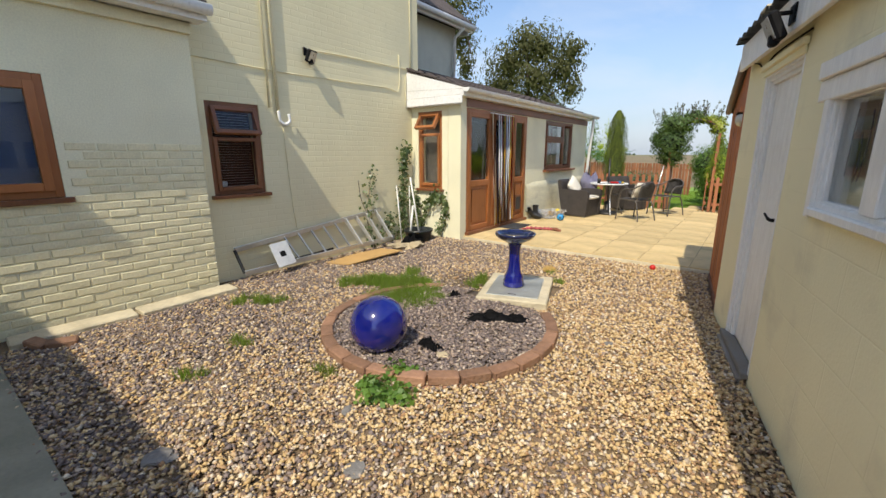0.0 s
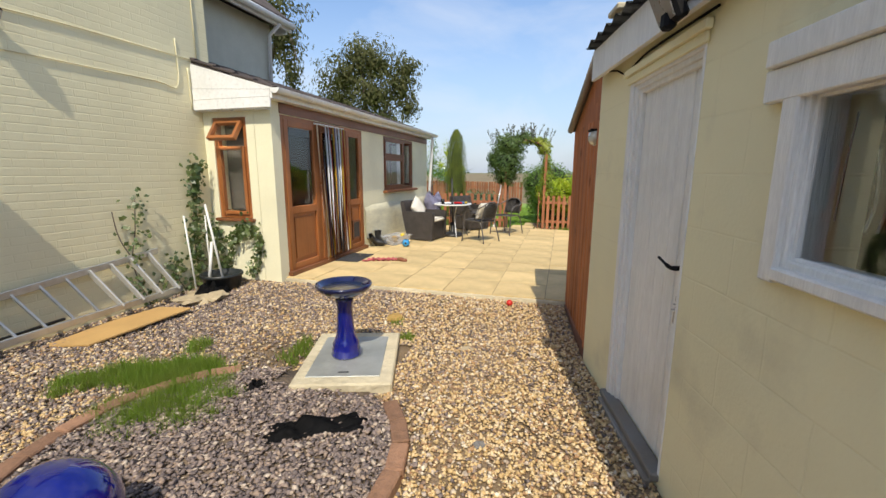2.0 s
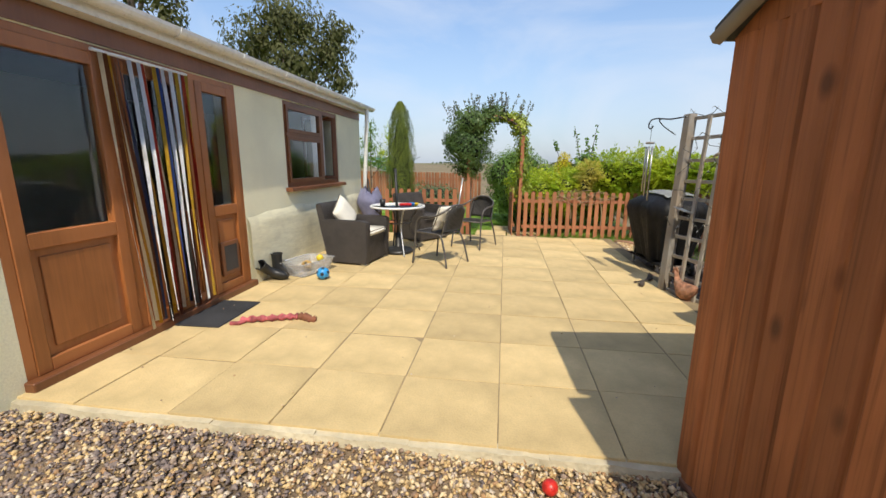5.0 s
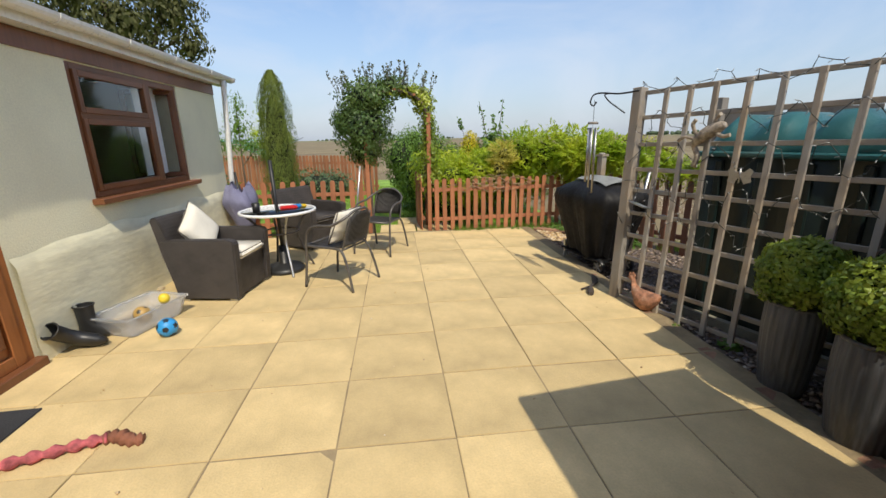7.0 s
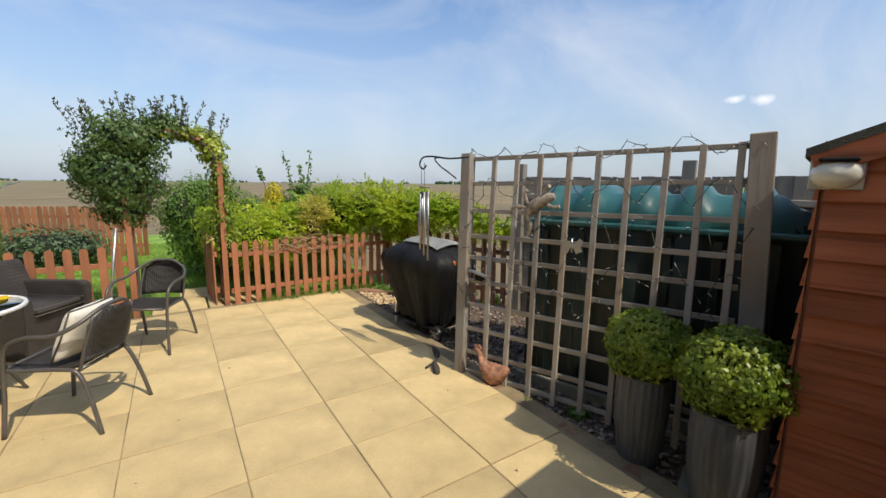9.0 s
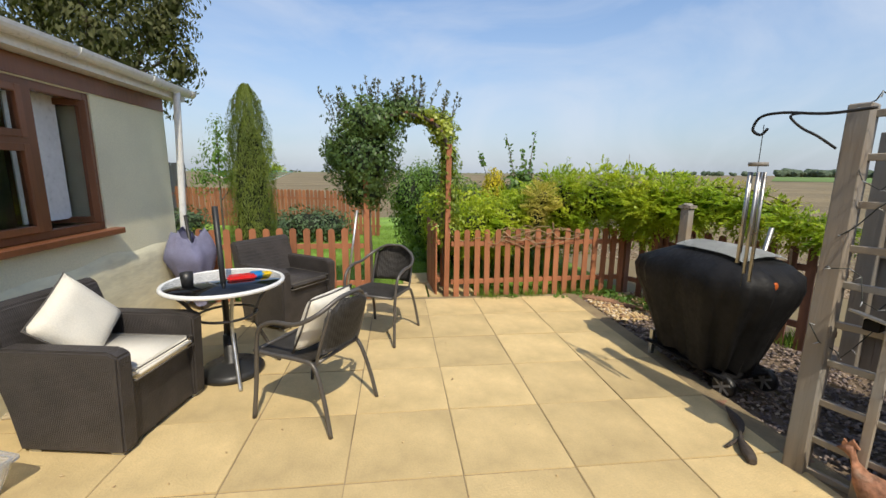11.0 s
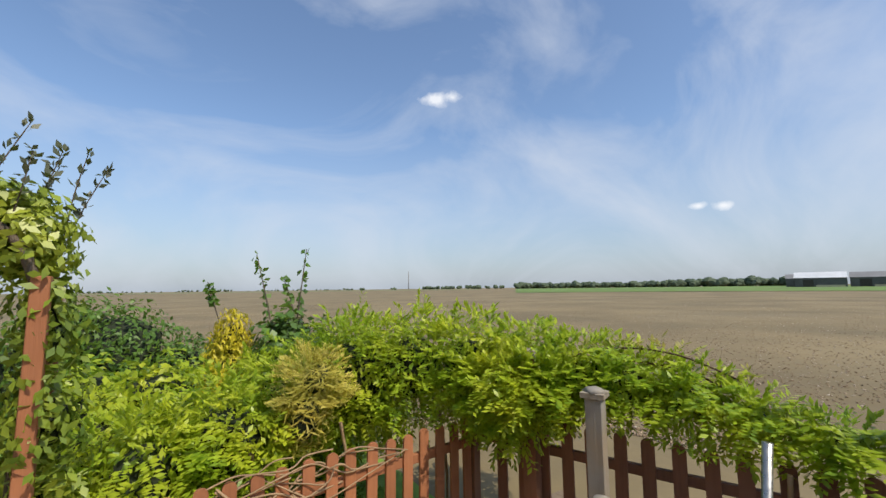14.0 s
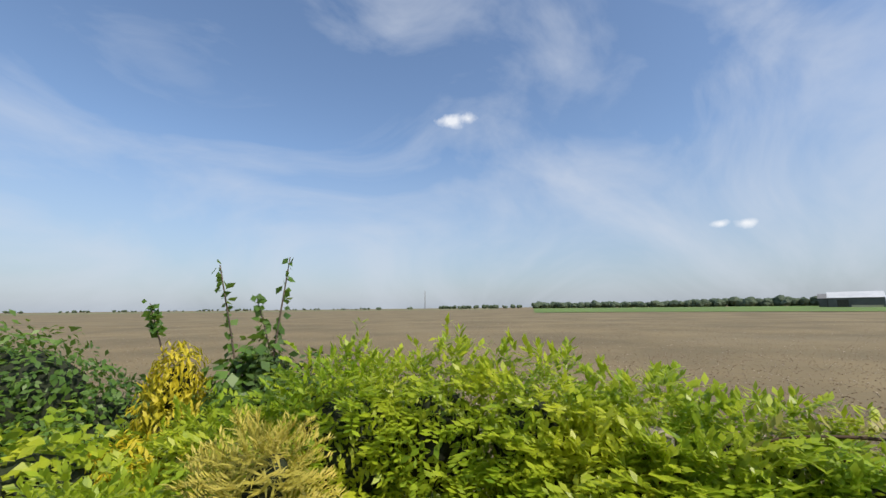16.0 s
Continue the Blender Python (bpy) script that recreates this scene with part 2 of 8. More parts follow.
def stones(name, ramp, rough=0.75):
    m, n, l, b = base_mat(name, rough)
    isl = n.new("ShaderNodeNewGeometry").outputs["Random Per Island"]
    r = n.new("ShaderNodeValToRGB")
    e = r.color_ramp.elements
    while len(e) < len(ramp):
        e.new(0.5)
    for i, (p, col) in enumerate(ramp):
        e[i].position, e[i].color = p, (*col, 1)
    l.new(isl, r.inputs[0])
    co = n.new("ShaderNodeTexCoord").outputs["Object"]
    c = mix_color(n, l, noise_fac(n, l, co, 90, 3), mix_color(n, l, 0.25, r.outputs[0], (0, 0, 0)), r.outputs[0])
    l.new(c, b.inputs["Base Color"])
    return m


def glass_mat(name, tint=(0.92, 0.95, 0.95), rough=0.02):
    m, n, l, b = base_mat(name, rough)
    b.inputs["Base Color"].default_value = (*tint, 1)
    b.inputs["Transmission Weight"].default_value = 1.0
    b.inputs["IOR"].default_value = 1.45
    return m


CREAM = (0.76, 0.70, 0.46)
M = {
    "cream": masonry("cream_masonry_paint", CREAM, 0.225, 0.075, "x", 0.30, 0.008, (0.50, 0.47, 0.32), 0.25),
    "cream_end": masonry("cream_masonry_paint_end", CREAM, 0.225, 0.075, "y", 0.40, 0.010, (0.50, 0.47, 0.32), 0.25),
    "cream_render": plain("cream_smooth_render", (0.80, 0.765, 0.55), 0.85, vary=0.05, grain=70, big=1.3, bump=0.25, dirt=(0.47, 0.45, 0.33), dirt_amount=0.35),
    "cream_brick": plain("cream_painted_brick", CREAM, 0.8, vary=0.07, grain=60, big=6, bump=0.5, each=0.06, dirt=(0.48, 0.45, 0.30), dirt_amount=0.3),
    "plinth_render": plain("rough_cream_plinth", (0.78, 0.74, 0.53), 0.9, vary=0.08, grain=16, big=5, bump=0.22, stretch=(1, 0.4, 1.6), dirt=(0.45, 0.42, 0.30), dirt_amount=0.5),
    "shed_block": masonry("cream_painted_block", (0.84, 0.78, 0.51), 0.44, 0.22, "x", 0.30, 0.006, (0.42, 0.38, 0.27), 0.60),
    "grey_render": plain("grey_cream_render", (0.55, 0.54, 0.45), 0.85, vary=0.06, grain=50, bump=0.2),
    "oak_upvc": wood("golden_oak_foil", (0.30, 0.105, 0.028), along="z", rough=0.38, each=0.06, bump=0.08),
    "oak_dark": wood("dark_oak_foil", (0.17, 0.062, 0.022), along="z", rough=0.4, each=0.06, bump=0.08),
    "white_upvc": plain("white_upvc", (0.80, 0.80, 0.78), 0.35, vary=0.04, grain=25, bump=0.03, dirt=(0.5, 0.49, 0.44), dirt_amount=0.25),
    "white_paint": plain("flaking_white_gloss", (0.84, 0.83, 0.79), 0.5, vary=0.05, grain=30, big=4, bump=0.3, stretch=(6, 6, 0.7), dirt=(0.42, 0.40, 0.34), dirt_amount=0.25),
    "tile_roof": plain("dark_brown_roof_tile", (0.075, 0.058, 0.052), 0.85, vary=0.3, grain=60, big=3, bump=0.5, each=0.2, island=0.2, dirt=(0.14, 0.13, 0.09), dirt_amount=0.4),
    "slab": plain("sandstone_paving", (0.60, 0.455, 0.225), 0.85, vary=0.16, grain=90, big=2.3, bump=0.35, each=0.12, dirt=(0.36, 0.28, 0.155), dirt_amount=0.75),
    "concrete": plain("pale_rough_concrete", (0.56, 0.49, 0.34), 0.9, vary=0.2, grain=25, big=3, bump=0.9, dirt=(0.30, 0.27, 0.20), dirt_amount=0.5),
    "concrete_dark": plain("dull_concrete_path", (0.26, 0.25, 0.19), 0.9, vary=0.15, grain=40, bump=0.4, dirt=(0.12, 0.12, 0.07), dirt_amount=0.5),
    "joint": plain("dark_paving_joint", (0.27, 0.205, 0.115), 0.95, vary=0.3, bump=0.6),
    "soil": plain("dry_soil", (0.17, 0.125, 0.085), 0.95, vary=0.3, grain=35, big=4, bump=1.0),
    "gravel_bed": plain("gravel_fines", (0.22, 0.155, 0.09), 0.95, vary=0.35, grain=70, big=2, bump=1.0, dirt=(0.16, 0.12, 0.11), dirt_amount=0.6),
    "gold_stone": stones("golden_gravel", [(0.0, (0.52, 0.345, 0.15)), (0.30, (0.66, 0.475, 0.235)), (0.52, (0.77, 0.61, 0.38)), (0.70, (0.42, 0.245, 0.115)), (0.86, (0.27, 0.18, 0.125)), (1.0, (0.84, 0.74, 0.58))]),
    "plum_stone": stones("plum_slate_chippings", [(0.0, (0.135, 0.108, 0.103)), (0.35, (0.20, 0.158, 0.145)), (0.6, (0.27, 0.21, 0.185)), (0.82, (0.36, 0.265, 0.20)), (1.0, (0.56, 0.47, 0.38))]),
    "red_brick": plain("worn_red_brick", (0.30, 0.165, 0.10), 0.9, vary=0.25, grain=45, big=5, bump=0.7, each=0.26, dirt=(0.20, 0.16, 0.105), dirt_amount=0.75),
    "blue_glaze": plain("cobalt_glaze", (0.004, 0.008, 0.17), 0.10, vary=0.25, grain=8, big=3, bump=0.02, coat=1.0),
    "fence_red": wood("red_cedar_fence_stain", (0.31, 0.118, 0.05), grey=0.0, along="z", each=0.2),
    "fence_brown": wood("brown_fence_stain", (0.21, 0.09, 0.05), along="z", each=0.2),
    "shed_v": wood("brown_shed_boards", (0.36, 0.118, 0.034), along="z", each=0.2, knots=0.8, streaks=0.5),
    "shed_h": wood("russet_lap_boards", (0.31, 0.095, 0.036), along="y", each=0.12, knots=0.5, streaks=0.4),
    "grey_timber": wood("weathered_grey_timber", (0.30, 0.235, 0.165), grey=0.30, along="z", each=0.2),
    "grey_timber_h": wood("weathered_grey_rail", (0.28, 0.225, 0.16), grey=0.28, along="x", each=0.2),
    "fence_grey": wood("weathered_fence_board", (0.20, 0.165, 0.125), grey=0.21, along="z", each=0.2),
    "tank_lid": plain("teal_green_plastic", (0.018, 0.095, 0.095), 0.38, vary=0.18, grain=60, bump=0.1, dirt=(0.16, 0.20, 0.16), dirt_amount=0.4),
    "tank_green": plain("near_black_green_plastic", (0.006, 0.016, 0.015), 0.42, vary=0.18, grain=60, bump=0.1, dirt=(0.02, 0.03, 0.025), dirt_amount=0.4),
    "felt": plain("green_mineral_felt", (0.105, 0.10, 0.075), 0.95, vary=0.35, grain=120, bump=0.9),
    "corrugated": plain("grey_cement_sheet", (0.22, 0.21, 0.19), 0.9, vary=0.3, grain=30, bump=0.5, dirt=(0.1, 0.1, 0.08), dirt_amount=0.5),
    # near-black: indoor gloom put into the colour of rooms and openings
    "dark_room": plain("dark_gloom_infill", (0.07, 0.062, 0.055), 0.9, vary=0.2, bump=0.0),
    "glass": glass_mat("window_glass"),
    "black_cover": plain("black_cover_fabric", (0.010, 0.010, 0.011), 0.72, vary=0.3, grain=30, bump=0.15),
    "field": plain("ploughed_soil", (0.205, 0.157, 0.078), 0.95, vary=0.22, grain=3.5, big=0.12, bump=0.8, dirt=(0.26, 0.215, 0.125), dirt_amount=0.5),
    "grass": leafy("lawn_grass", (0.095, 0.18, 0.018), (0.19, 0.30, 0.03), (0.15, 0.20, 0.035), 0.6, 0.32),
    "lawn_blade": leafy("sunny_lawn_grass", (0.16, 0.28, 0.030), (0.28, 0.41, 0.05), (0.14, 0.25, 0.028), 0.6, 0.4),
    "lawn": plain("lawn_turf", (0.20, 0.33, 0.045), 0.95, vary=0.3, grain=60, big=1.5, bump=1.0),
}

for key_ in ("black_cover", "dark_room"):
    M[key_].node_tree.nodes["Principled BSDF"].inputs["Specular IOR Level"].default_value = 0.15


# ---- building helpers ----
def bx(bm, x0, x1, y0, y1, z0, z1, m=None):
    """A box with its corners at the given limits, turned by m."""
    vs = [bm.verts.new((x, y, z)) for x in (x0, x1) for y in (y0, y1) for z in (z0, z1)]
    for f in ((0, 1, 3, 2), (4, 6, 7, 5), (0, 4, 5, 1), (2, 3, 7, 6), (0, 2, 6, 4), (1, 5, 7, 3)):
        bm.faces.new([vs[i] for i in f])
    if m is not None:
        bmesh.ops.transform(bm, matrix=m, verts=vs)
    return vs


def prism(bm, pts, a0, a1, axis="x", m=None):
    """A flat outline pushed from a0 to a1 along an axis. The outline gives the two other coordinates in order."""
    def at(p, a):
        return {"x": (a, p[0], p[1]), "y": (p[0], a, p[1]), "z": (p[0], p[1], a)}[axis]
    lo, hi = [bm.verts.new(at(p, a0)) for p in pts], [bm.verts.new(at(p, a1)) for p in pts]
    k = len(pts)
    bm.faces.new(lo)
    bm.faces.new(hi[::-1])
    for i in range(k):
        bm.faces.new((lo[i], hi[i], hi[(i + 1) % k], lo[(i + 1) % k]))
    if m is not None:
        bmesh.ops.transform(bm, matrix=m, verts=lo + hi)
    return lo + hi


def tube(bm, pts, r, sides=8, closed=False, caps=True):
    """A round bar along points; r is one radius or one for each point."""
    pts = [Vector(p) for p in pts]
    k = len(pts)
    rs = r if isinstance(r, (list, tuple)) else [r] * k
    rings, up = [], None
    for i, p in enumerate(pts):
        a, c = (pts[i - 1], pts[(i + 1) % k]) if closed else (pts[max(0, i - 1)], pts[min(k - 1, i + 1)])
        t = (c - a).normalized()
        if up is None:
            up = t.orthogonal().normalized()
        up = (up - t * up.dot(t)).normalized()
        side = t.cross(up)
        rings.append([bm.verts.new(p + (up * math.cos(w) + side * math.sin(w)) * rs[i]) for w in (2 * math.pi * j / sides for j in range(sides))])
    for i in range(k if closed else k - 1):
        a, b = rings[i], rings[(i + 1) % k]
        for j in range(sides):
            f = bm.faces.new((a[j], a[(j + 1) % sides], b[(j + 1) % sides], b[j]))
            f.smooth = True
    if caps and not closed:
        bm.faces.new(rings[0][::-1])
        bm.faces.new(rings[-1])


def lathe(bm, prof, sides=32, at=(0, 0, 0), flute=0.0, flutes=0):
    """A turned body from (radius, height) pairs."""
    rings = []
    for r, z in prof:
        ring = []
        for j in range(sides):
            w = 2 * math.pi * j / sides
            q = r * (1 + flute * math.cos(flutes * w)) if flutes else r
            ring.append(bm.verts.new((at[0] + q * math.cos(w), at[1] + q * math.sin(w), at[2] + z)))
        rings.append(ring)
    for a, b in zip(rings, rings[1:]):
        for j in range(sides):
            f = bm.faces.new((a[j], a[(j + 1) % sides], b[(j + 1) % sides], b[j]))
            f.smooth = True
    if prof[0][0] > 0.001:
        bm.faces.new(rings[0][::-1])
    if prof[-1][0] > 0.001:
        bm.faces.new(rings[-1])


def smooth_path(pts, steps=6):
    """Points of a soft curve through the given points."""
    pts = [Vector(p) for p in pts]
    out = []
    for i in range(len(pts) - 1):
        p0, p1, p2, p3 = pts[max(0, i - 1)], pts[i], pts[i + 1], pts[min(len(pts) - 1, i + 2)]
        for s in range(steps):
            t = s / steps
            out.append(0.5 * ((2 * p1) + (p2 - p0) * t + (2 * p0 - 5 * p1 + 4 * p2 - p3) * t * t + (3 * p1 - p0 - 3 * p2 + p3) * t ** 3))
    return out + [pts[-1]]


def part(name, bm, material, parent=None, label="", bevel=0.0, kind=""):
    """Links a bmesh as one mesh object under its thing."""
    if bevel:
        bmesh.ops.bevel(bm, geom=bm.edges[:], offset=bevel, segments=1, affect="EDGES", clamp_overlap=True)
    bmesh.ops.recalc_face_normals(bm, faces=bm.faces[:])
    me = bpy.data.meshes.new(name)
    bm.to_mesh(me)
    bm.free()
    me.materials.append(material)
    ob = new(name, me)
    if parent is not None:
        ob.parent = parent
    return tagged(ob, label=label, kind=kind)


def one(name, parent, material, *boxes, bevel=0.0, label="", m=None):
    """A part made of boxes (x0, x1, y0, y1, z0, z1)."""
    bm = bmesh.new()
    for b in boxes:
        bx(bm, *b, m)
    return part(name, bm, material, parent, label, bevel)


def thing(name, label, category, m=None, group="", kind=""):
    ob = new(name)
    ob.empty_display_size = 0.1
    if m is not None:
        ob.matrix_world = m
    return tagged(ob, label, category, group, kind)


def from_arrays(name, verts, faces, material, parent=None, kind="", label="", category="", smooth=False):
    """Many like faces at once; faces is an array with one row for each."""
    me = bpy.data.meshes.new(name)
    v, f = np.asarray(verts, dtype=np.float32), np.asarray(faces, dtype=np.int32)
    k = f.shape[1]
    me.vertices.add(len(v))
    me.vertices.foreach_set("co", v.ravel())
    me.loops.add(f.size)
    me.loops.foreach_set("vertex_index", f.ravel())
    me.polygons.add(len(f))
    me.polygons.foreach_set("loop_start", np.arange(0, f.size, k, dtype=np.int32))
    if smooth:
        me.polygons.foreach_set("use_smooth", np.ones(len(f), dtype=bool))
    me.update(calc_edges=True)
    me.materials.append(material)
    ob = new(name, me)
    if parent is not None:
        ob.parent = parent
    return tagged(ob, label, category, "", kind)


def mesh_of(bm, name, material):
    bmesh.ops.recalc_face_normals(bm, faces=bm.faces[:])
    me = bpy.data.meshes.new(name)
    bm.to_mesh(me)
    bm.free()
    me.materials.append(material)
    return me


def turned(v, ang):
    c, s = math.cos(ang), math.sin(ang)
    return Vector((v[0] * c - v[1] * s, v[0] * s + v[1] * c, 0))


rng = np.random.default_rng(7)


def chips(name, xy, size, material, z=0.0, flat=0.55, parent=None, label="", category="", spread=0.012):
    """Loose stones lying at the given spots, as one mesh of small irregular lumps."""
    k = len(xy)
    base = np.array([(1, 0, 0), (0, 1, 0), (-1, 0, 0), (0, -1, 0), (0, 0, 1), (0, 0, -1)], dtype=float)
    tri = np.array([(0, 1, 4), (1, 2, 4), (2, 3, 4), (3, 0, 4), (1, 0, 5), (2, 1, 5), (3, 2, 5), (0, 3, 5)])
    s = size * (0.55 + 0.9 * rng.random((k, 1, 1)) ** 1.6)
    p = base[None] * (0.65 + 0.7 * rng.random((k, 6, 3))) * s * np.array((1, 0.72, flat))
    p += (rng.random((k, 6, 3)) - 0.5) * s * 0.35
    a, b = rng.random(k) * 2 * np.pi, (rng.random(k) - 0.5) * 0.9
    ca, sa, cb, sb = np.cos(a), np.sin(a), np.cos(b), np.sin(b)
    x, y, zz = p[..., 0], p[..., 1], p[..., 2]
    x, zz = x * cb[:, None] + zz * sb[:, None], -x * sb[:, None] + zz * cb[:, None]
    x, y = x * ca[:, None] - y * sa[:, None], x * sa[:, None] + y * ca[:, None]
    zc = (z if np.ndim(z) else np.full(k, z)) + s[:, 0, 0] * 0.25 + rng.random(k) * spread
    v = np.stack((x + xy[:, :1], y + xy[:, 1:2], zz + zc[:, None]), -1).reshape(-1, 3)
    f = (tri[None] + 6 * np.arange(k)[:, None, None]).reshape(-1, 3)
    return from_arrays(name, v, f, material, parent, "stuff", label, category)


def leaf_cloud(pos, nrm, size, ratio=0.5, droop=0.3, fold=0.25):
    """Verts and quads of folded leaves at given spots, facing roughly along nrm."""
    k = len(pos)
    n = nrm + (rng.random((k, 3)) - 0.5) * 1.3
    n /= np.linalg.norm(n, axis=1, keepdims=True) + 1e-6
    r = rng.random((k, 3)) - 0.5
    r[:, 2] -= droop
    u = r - n * (r * n).sum(1, keepdims=True)
    u /= np.linalg.norm(u, axis=1, keepdims=True) + 1e-6
    w = np.cross(n, u)
    s = (size * (0.6 + 0.8 * rng.random(k)))[:, None]
    a = pos
    c = pos + u * s
    b = pos + u * s * 0.5 + w * s * ratio * 0.5 + n * s * fold * 0.4
    d = pos + u * s * 0.5 - w * s * ratio * 0.5 + n * s * fold * 0.4
    v = np.stack((a, b, c, d), 1).reshape(-1, 3)
    f = (np.array([(0, 1, 2, 3)])[None] + 4 * np.arange(k)[:, None, None]).reshape(-1, 4)
    return v, f


def blob_points(k, centre, radii, shell=0.45, lump=0.25, seed=0.0):
    """Spots in the outer shell of a lumpy body, with outward directions."""
    d = rng.normal(size=(k, 3))
    d /= np.linalg.norm(d, axis=1, keepdims=True)
    r = 1 - shell * rng.random(k) ** 1.5
    w = np.sin(d[:, 0] * 5 + seed) * np.cos(d[:, 1] * 6 + seed * 2) + 0.6 * np.sin(d[:, 2] * 9 + d[:, 0] * 7 + seed)
    r *= 1 + lump * w * 0.5
    return np.asarray(centre) + d * r[:, None] * np.asarray(radii), d


# ---- ground ----
P = 0.14                       # top of the paving
def sheet(name, x0, x1, y0, y1, z, material, label, step=0.5, wave=0.0, kind="structure", category="ground", mask=None):
    bm = bmesh.new()
    nx, ny = max(1, int((x1 - x0) / step)), max(1, int((y1 - y0) / step))
    g = [[bm.verts.new((x0 + (x1 - x0) * i / nx, y0 + (y1 - y0) * j / ny, z)) for j in range(ny + 1)] for i in range(nx + 1)]
    for r in g:
        for v in r:
            v.co.z += wave * noise.noise(Vector((v.co.x * 1.3, v.co.y * 1.3, 3.1)))
    for i in range(nx):
        for j in range(ny):
            if mask is None or mask((g[i][j].co.x + g[i + 1][j].co.x) / 2, (g[i][j].co.y + g[i][j + 1].co.y) / 2):
                bm.faces.new((g[i][j], g[i + 1][j], g[i + 1][j + 1], g[i][j + 1]))
    for v in [v for v in bm.verts if not v.link_faces]:
        bm.verts.remove(v)
    return tagged(part(name, bm, material, None, label), category=category, kind=kind)


# one sheet of ploughed land out to the horizon, with a dip where the yard lies
bm = bmesh.new()
ring0 = [bm.verts.new((x, y, -0.06)) for x, y in ((-40, -40), (40, -40), (40, 60), (-40, 60))]
ring1 = [bm.verts.new((x, y, -0.06)) for x, y in ((-3000, -3000), (3000, -3000), (3000, 3000), (-3000, 3000))]
bm.faces.new(ring0)
for i in range(4):
    bm.faces.new((ring0[i], ring1[i], ring1[(i + 1) % 4], ring0[(i + 1) % 4]))
tagged(part("ground", bm, M["field"], None, "brown ploughed arable field reaching to the horizon"), category="ground", kind="structure")
sheet("yard_bed", -5.3, 3.2, -6.0, 5.9, 0.0, M["gravel_bed"], "trodden gravel and fines of the back yard", 0.25, 0.025)
def rise(y):
    """Height of the gravel, which banks up towards the patio edge."""
    t = np.clip((y - 4.6) / 1.15, 0.0, 1.0)
    return 0.075 * t * t * (3 - 2 * t)
for v in bpy.data.objects["yard_bed"].data.vertices:
    v.co.z += float(rise(v.co.y))
sheet("side_bed", 0.5, 2.6, 5.9, 12.2, 0.06, M["soil"], "dry soil and chippings bed beside the paving", 0.3, 0.03)
sheet("lawn", -16.0, 1.6, 11.9, 22.0, 0.05, M["lawn"], "mown green lawn behind the picket fence", 0.5, 0.03)


# ---- paving ----
patio = thing("patio", "raised patio of buff sandstone-coloured paving slabs", "patio", kind="structure")
one("patio_bed", patio, M["joint"], (-4.3, 0.70, 5.86, 11.90, -0.02, P - 0.005))
bm = bmesh.new()
edge = [(-4.15 + 4.72 * i / 48, 5.76 + 0.022 * noise.noise(Vector((i * 0.7, 0, 0))), 0) for i in range(49)]
for a, b in zip(edge, edge[1:]):
    h = P - 0.014 + 0.012 * noise.noise(Vector((a[0] * 5, 2, 0)))
    vs = [bm.verts.new(v) for v in ((a[0], a[1], -0.03), (b[0], b[1], -0.03), (b[0], b[1] + 0.025, h), (a[0], a[1] + 0.025, h), (a[0], 5.87, h + 0.004), (b[0], 5.87, h + 0.004))]
    bm.faces.new((vs[0], vs[1], vs[2], vs[3]))
    bm.faces.new((vs[3], vs[2], vs[5], vs[4]))
bmesh.ops.remove_doubles(bm, verts=bm.verts[:], dist=0.004)
part("patio_edge", bm, M["concrete"], patio, "rough pale concrete edge of the patio")


def rounded_slab(name, w, d, h, mat, gap=0.0065, soft=0.0025):
    bm = bmesh.new()
    bx(bm, gap / 2, w - gap / 2, gap / 2, d - gap / 2, 0, h)
    top = [e for e in bm.edges if all(v.co.z > h - 1e-5 for v in e.verts)]
    bmesh.ops.bevel(bm, geom=top, offset=soft, segments=2, affect="EDGES")
    return mesh_of(bm, name, mat)


slab_mesh = rounded_slab("paving_slab", 0.6, 0.6, 0.03, M["slab"])
narrow_mesh = rounded_slab("paving_slab_cut", 0.49, 0.6, 0.03, M["slab"])
for i in range(-5, 3):
    for j in range(-4, 6):
        x, y = -1.25 + 0.6 * i, 8.22 + 0.6 * j
        first = i == -5
        ob = new("paving_slab", narrow_mesh if first else slab_mesh)
        ob.parent = patio
        ob.location = (x + (0.11 if first else 0), y, P - 0.03 + random.uniform(-0.002, 0.002))
        ob.rotation_euler = (random.uniform(-0.003, 0.003), random.uniform(-0.003, 0.003), random.uniform(-0.003, 0.003))
# two flags beyond the arch, laid as stepping path
for x, y in ((-1.80, 11.98), (-1.18, 11.99), (-1.5, 12.62)):
    ob = new("paving_slab", slab_mesh)
    ob.parent = patio
    ob.location = (x, y, P - 0.045)


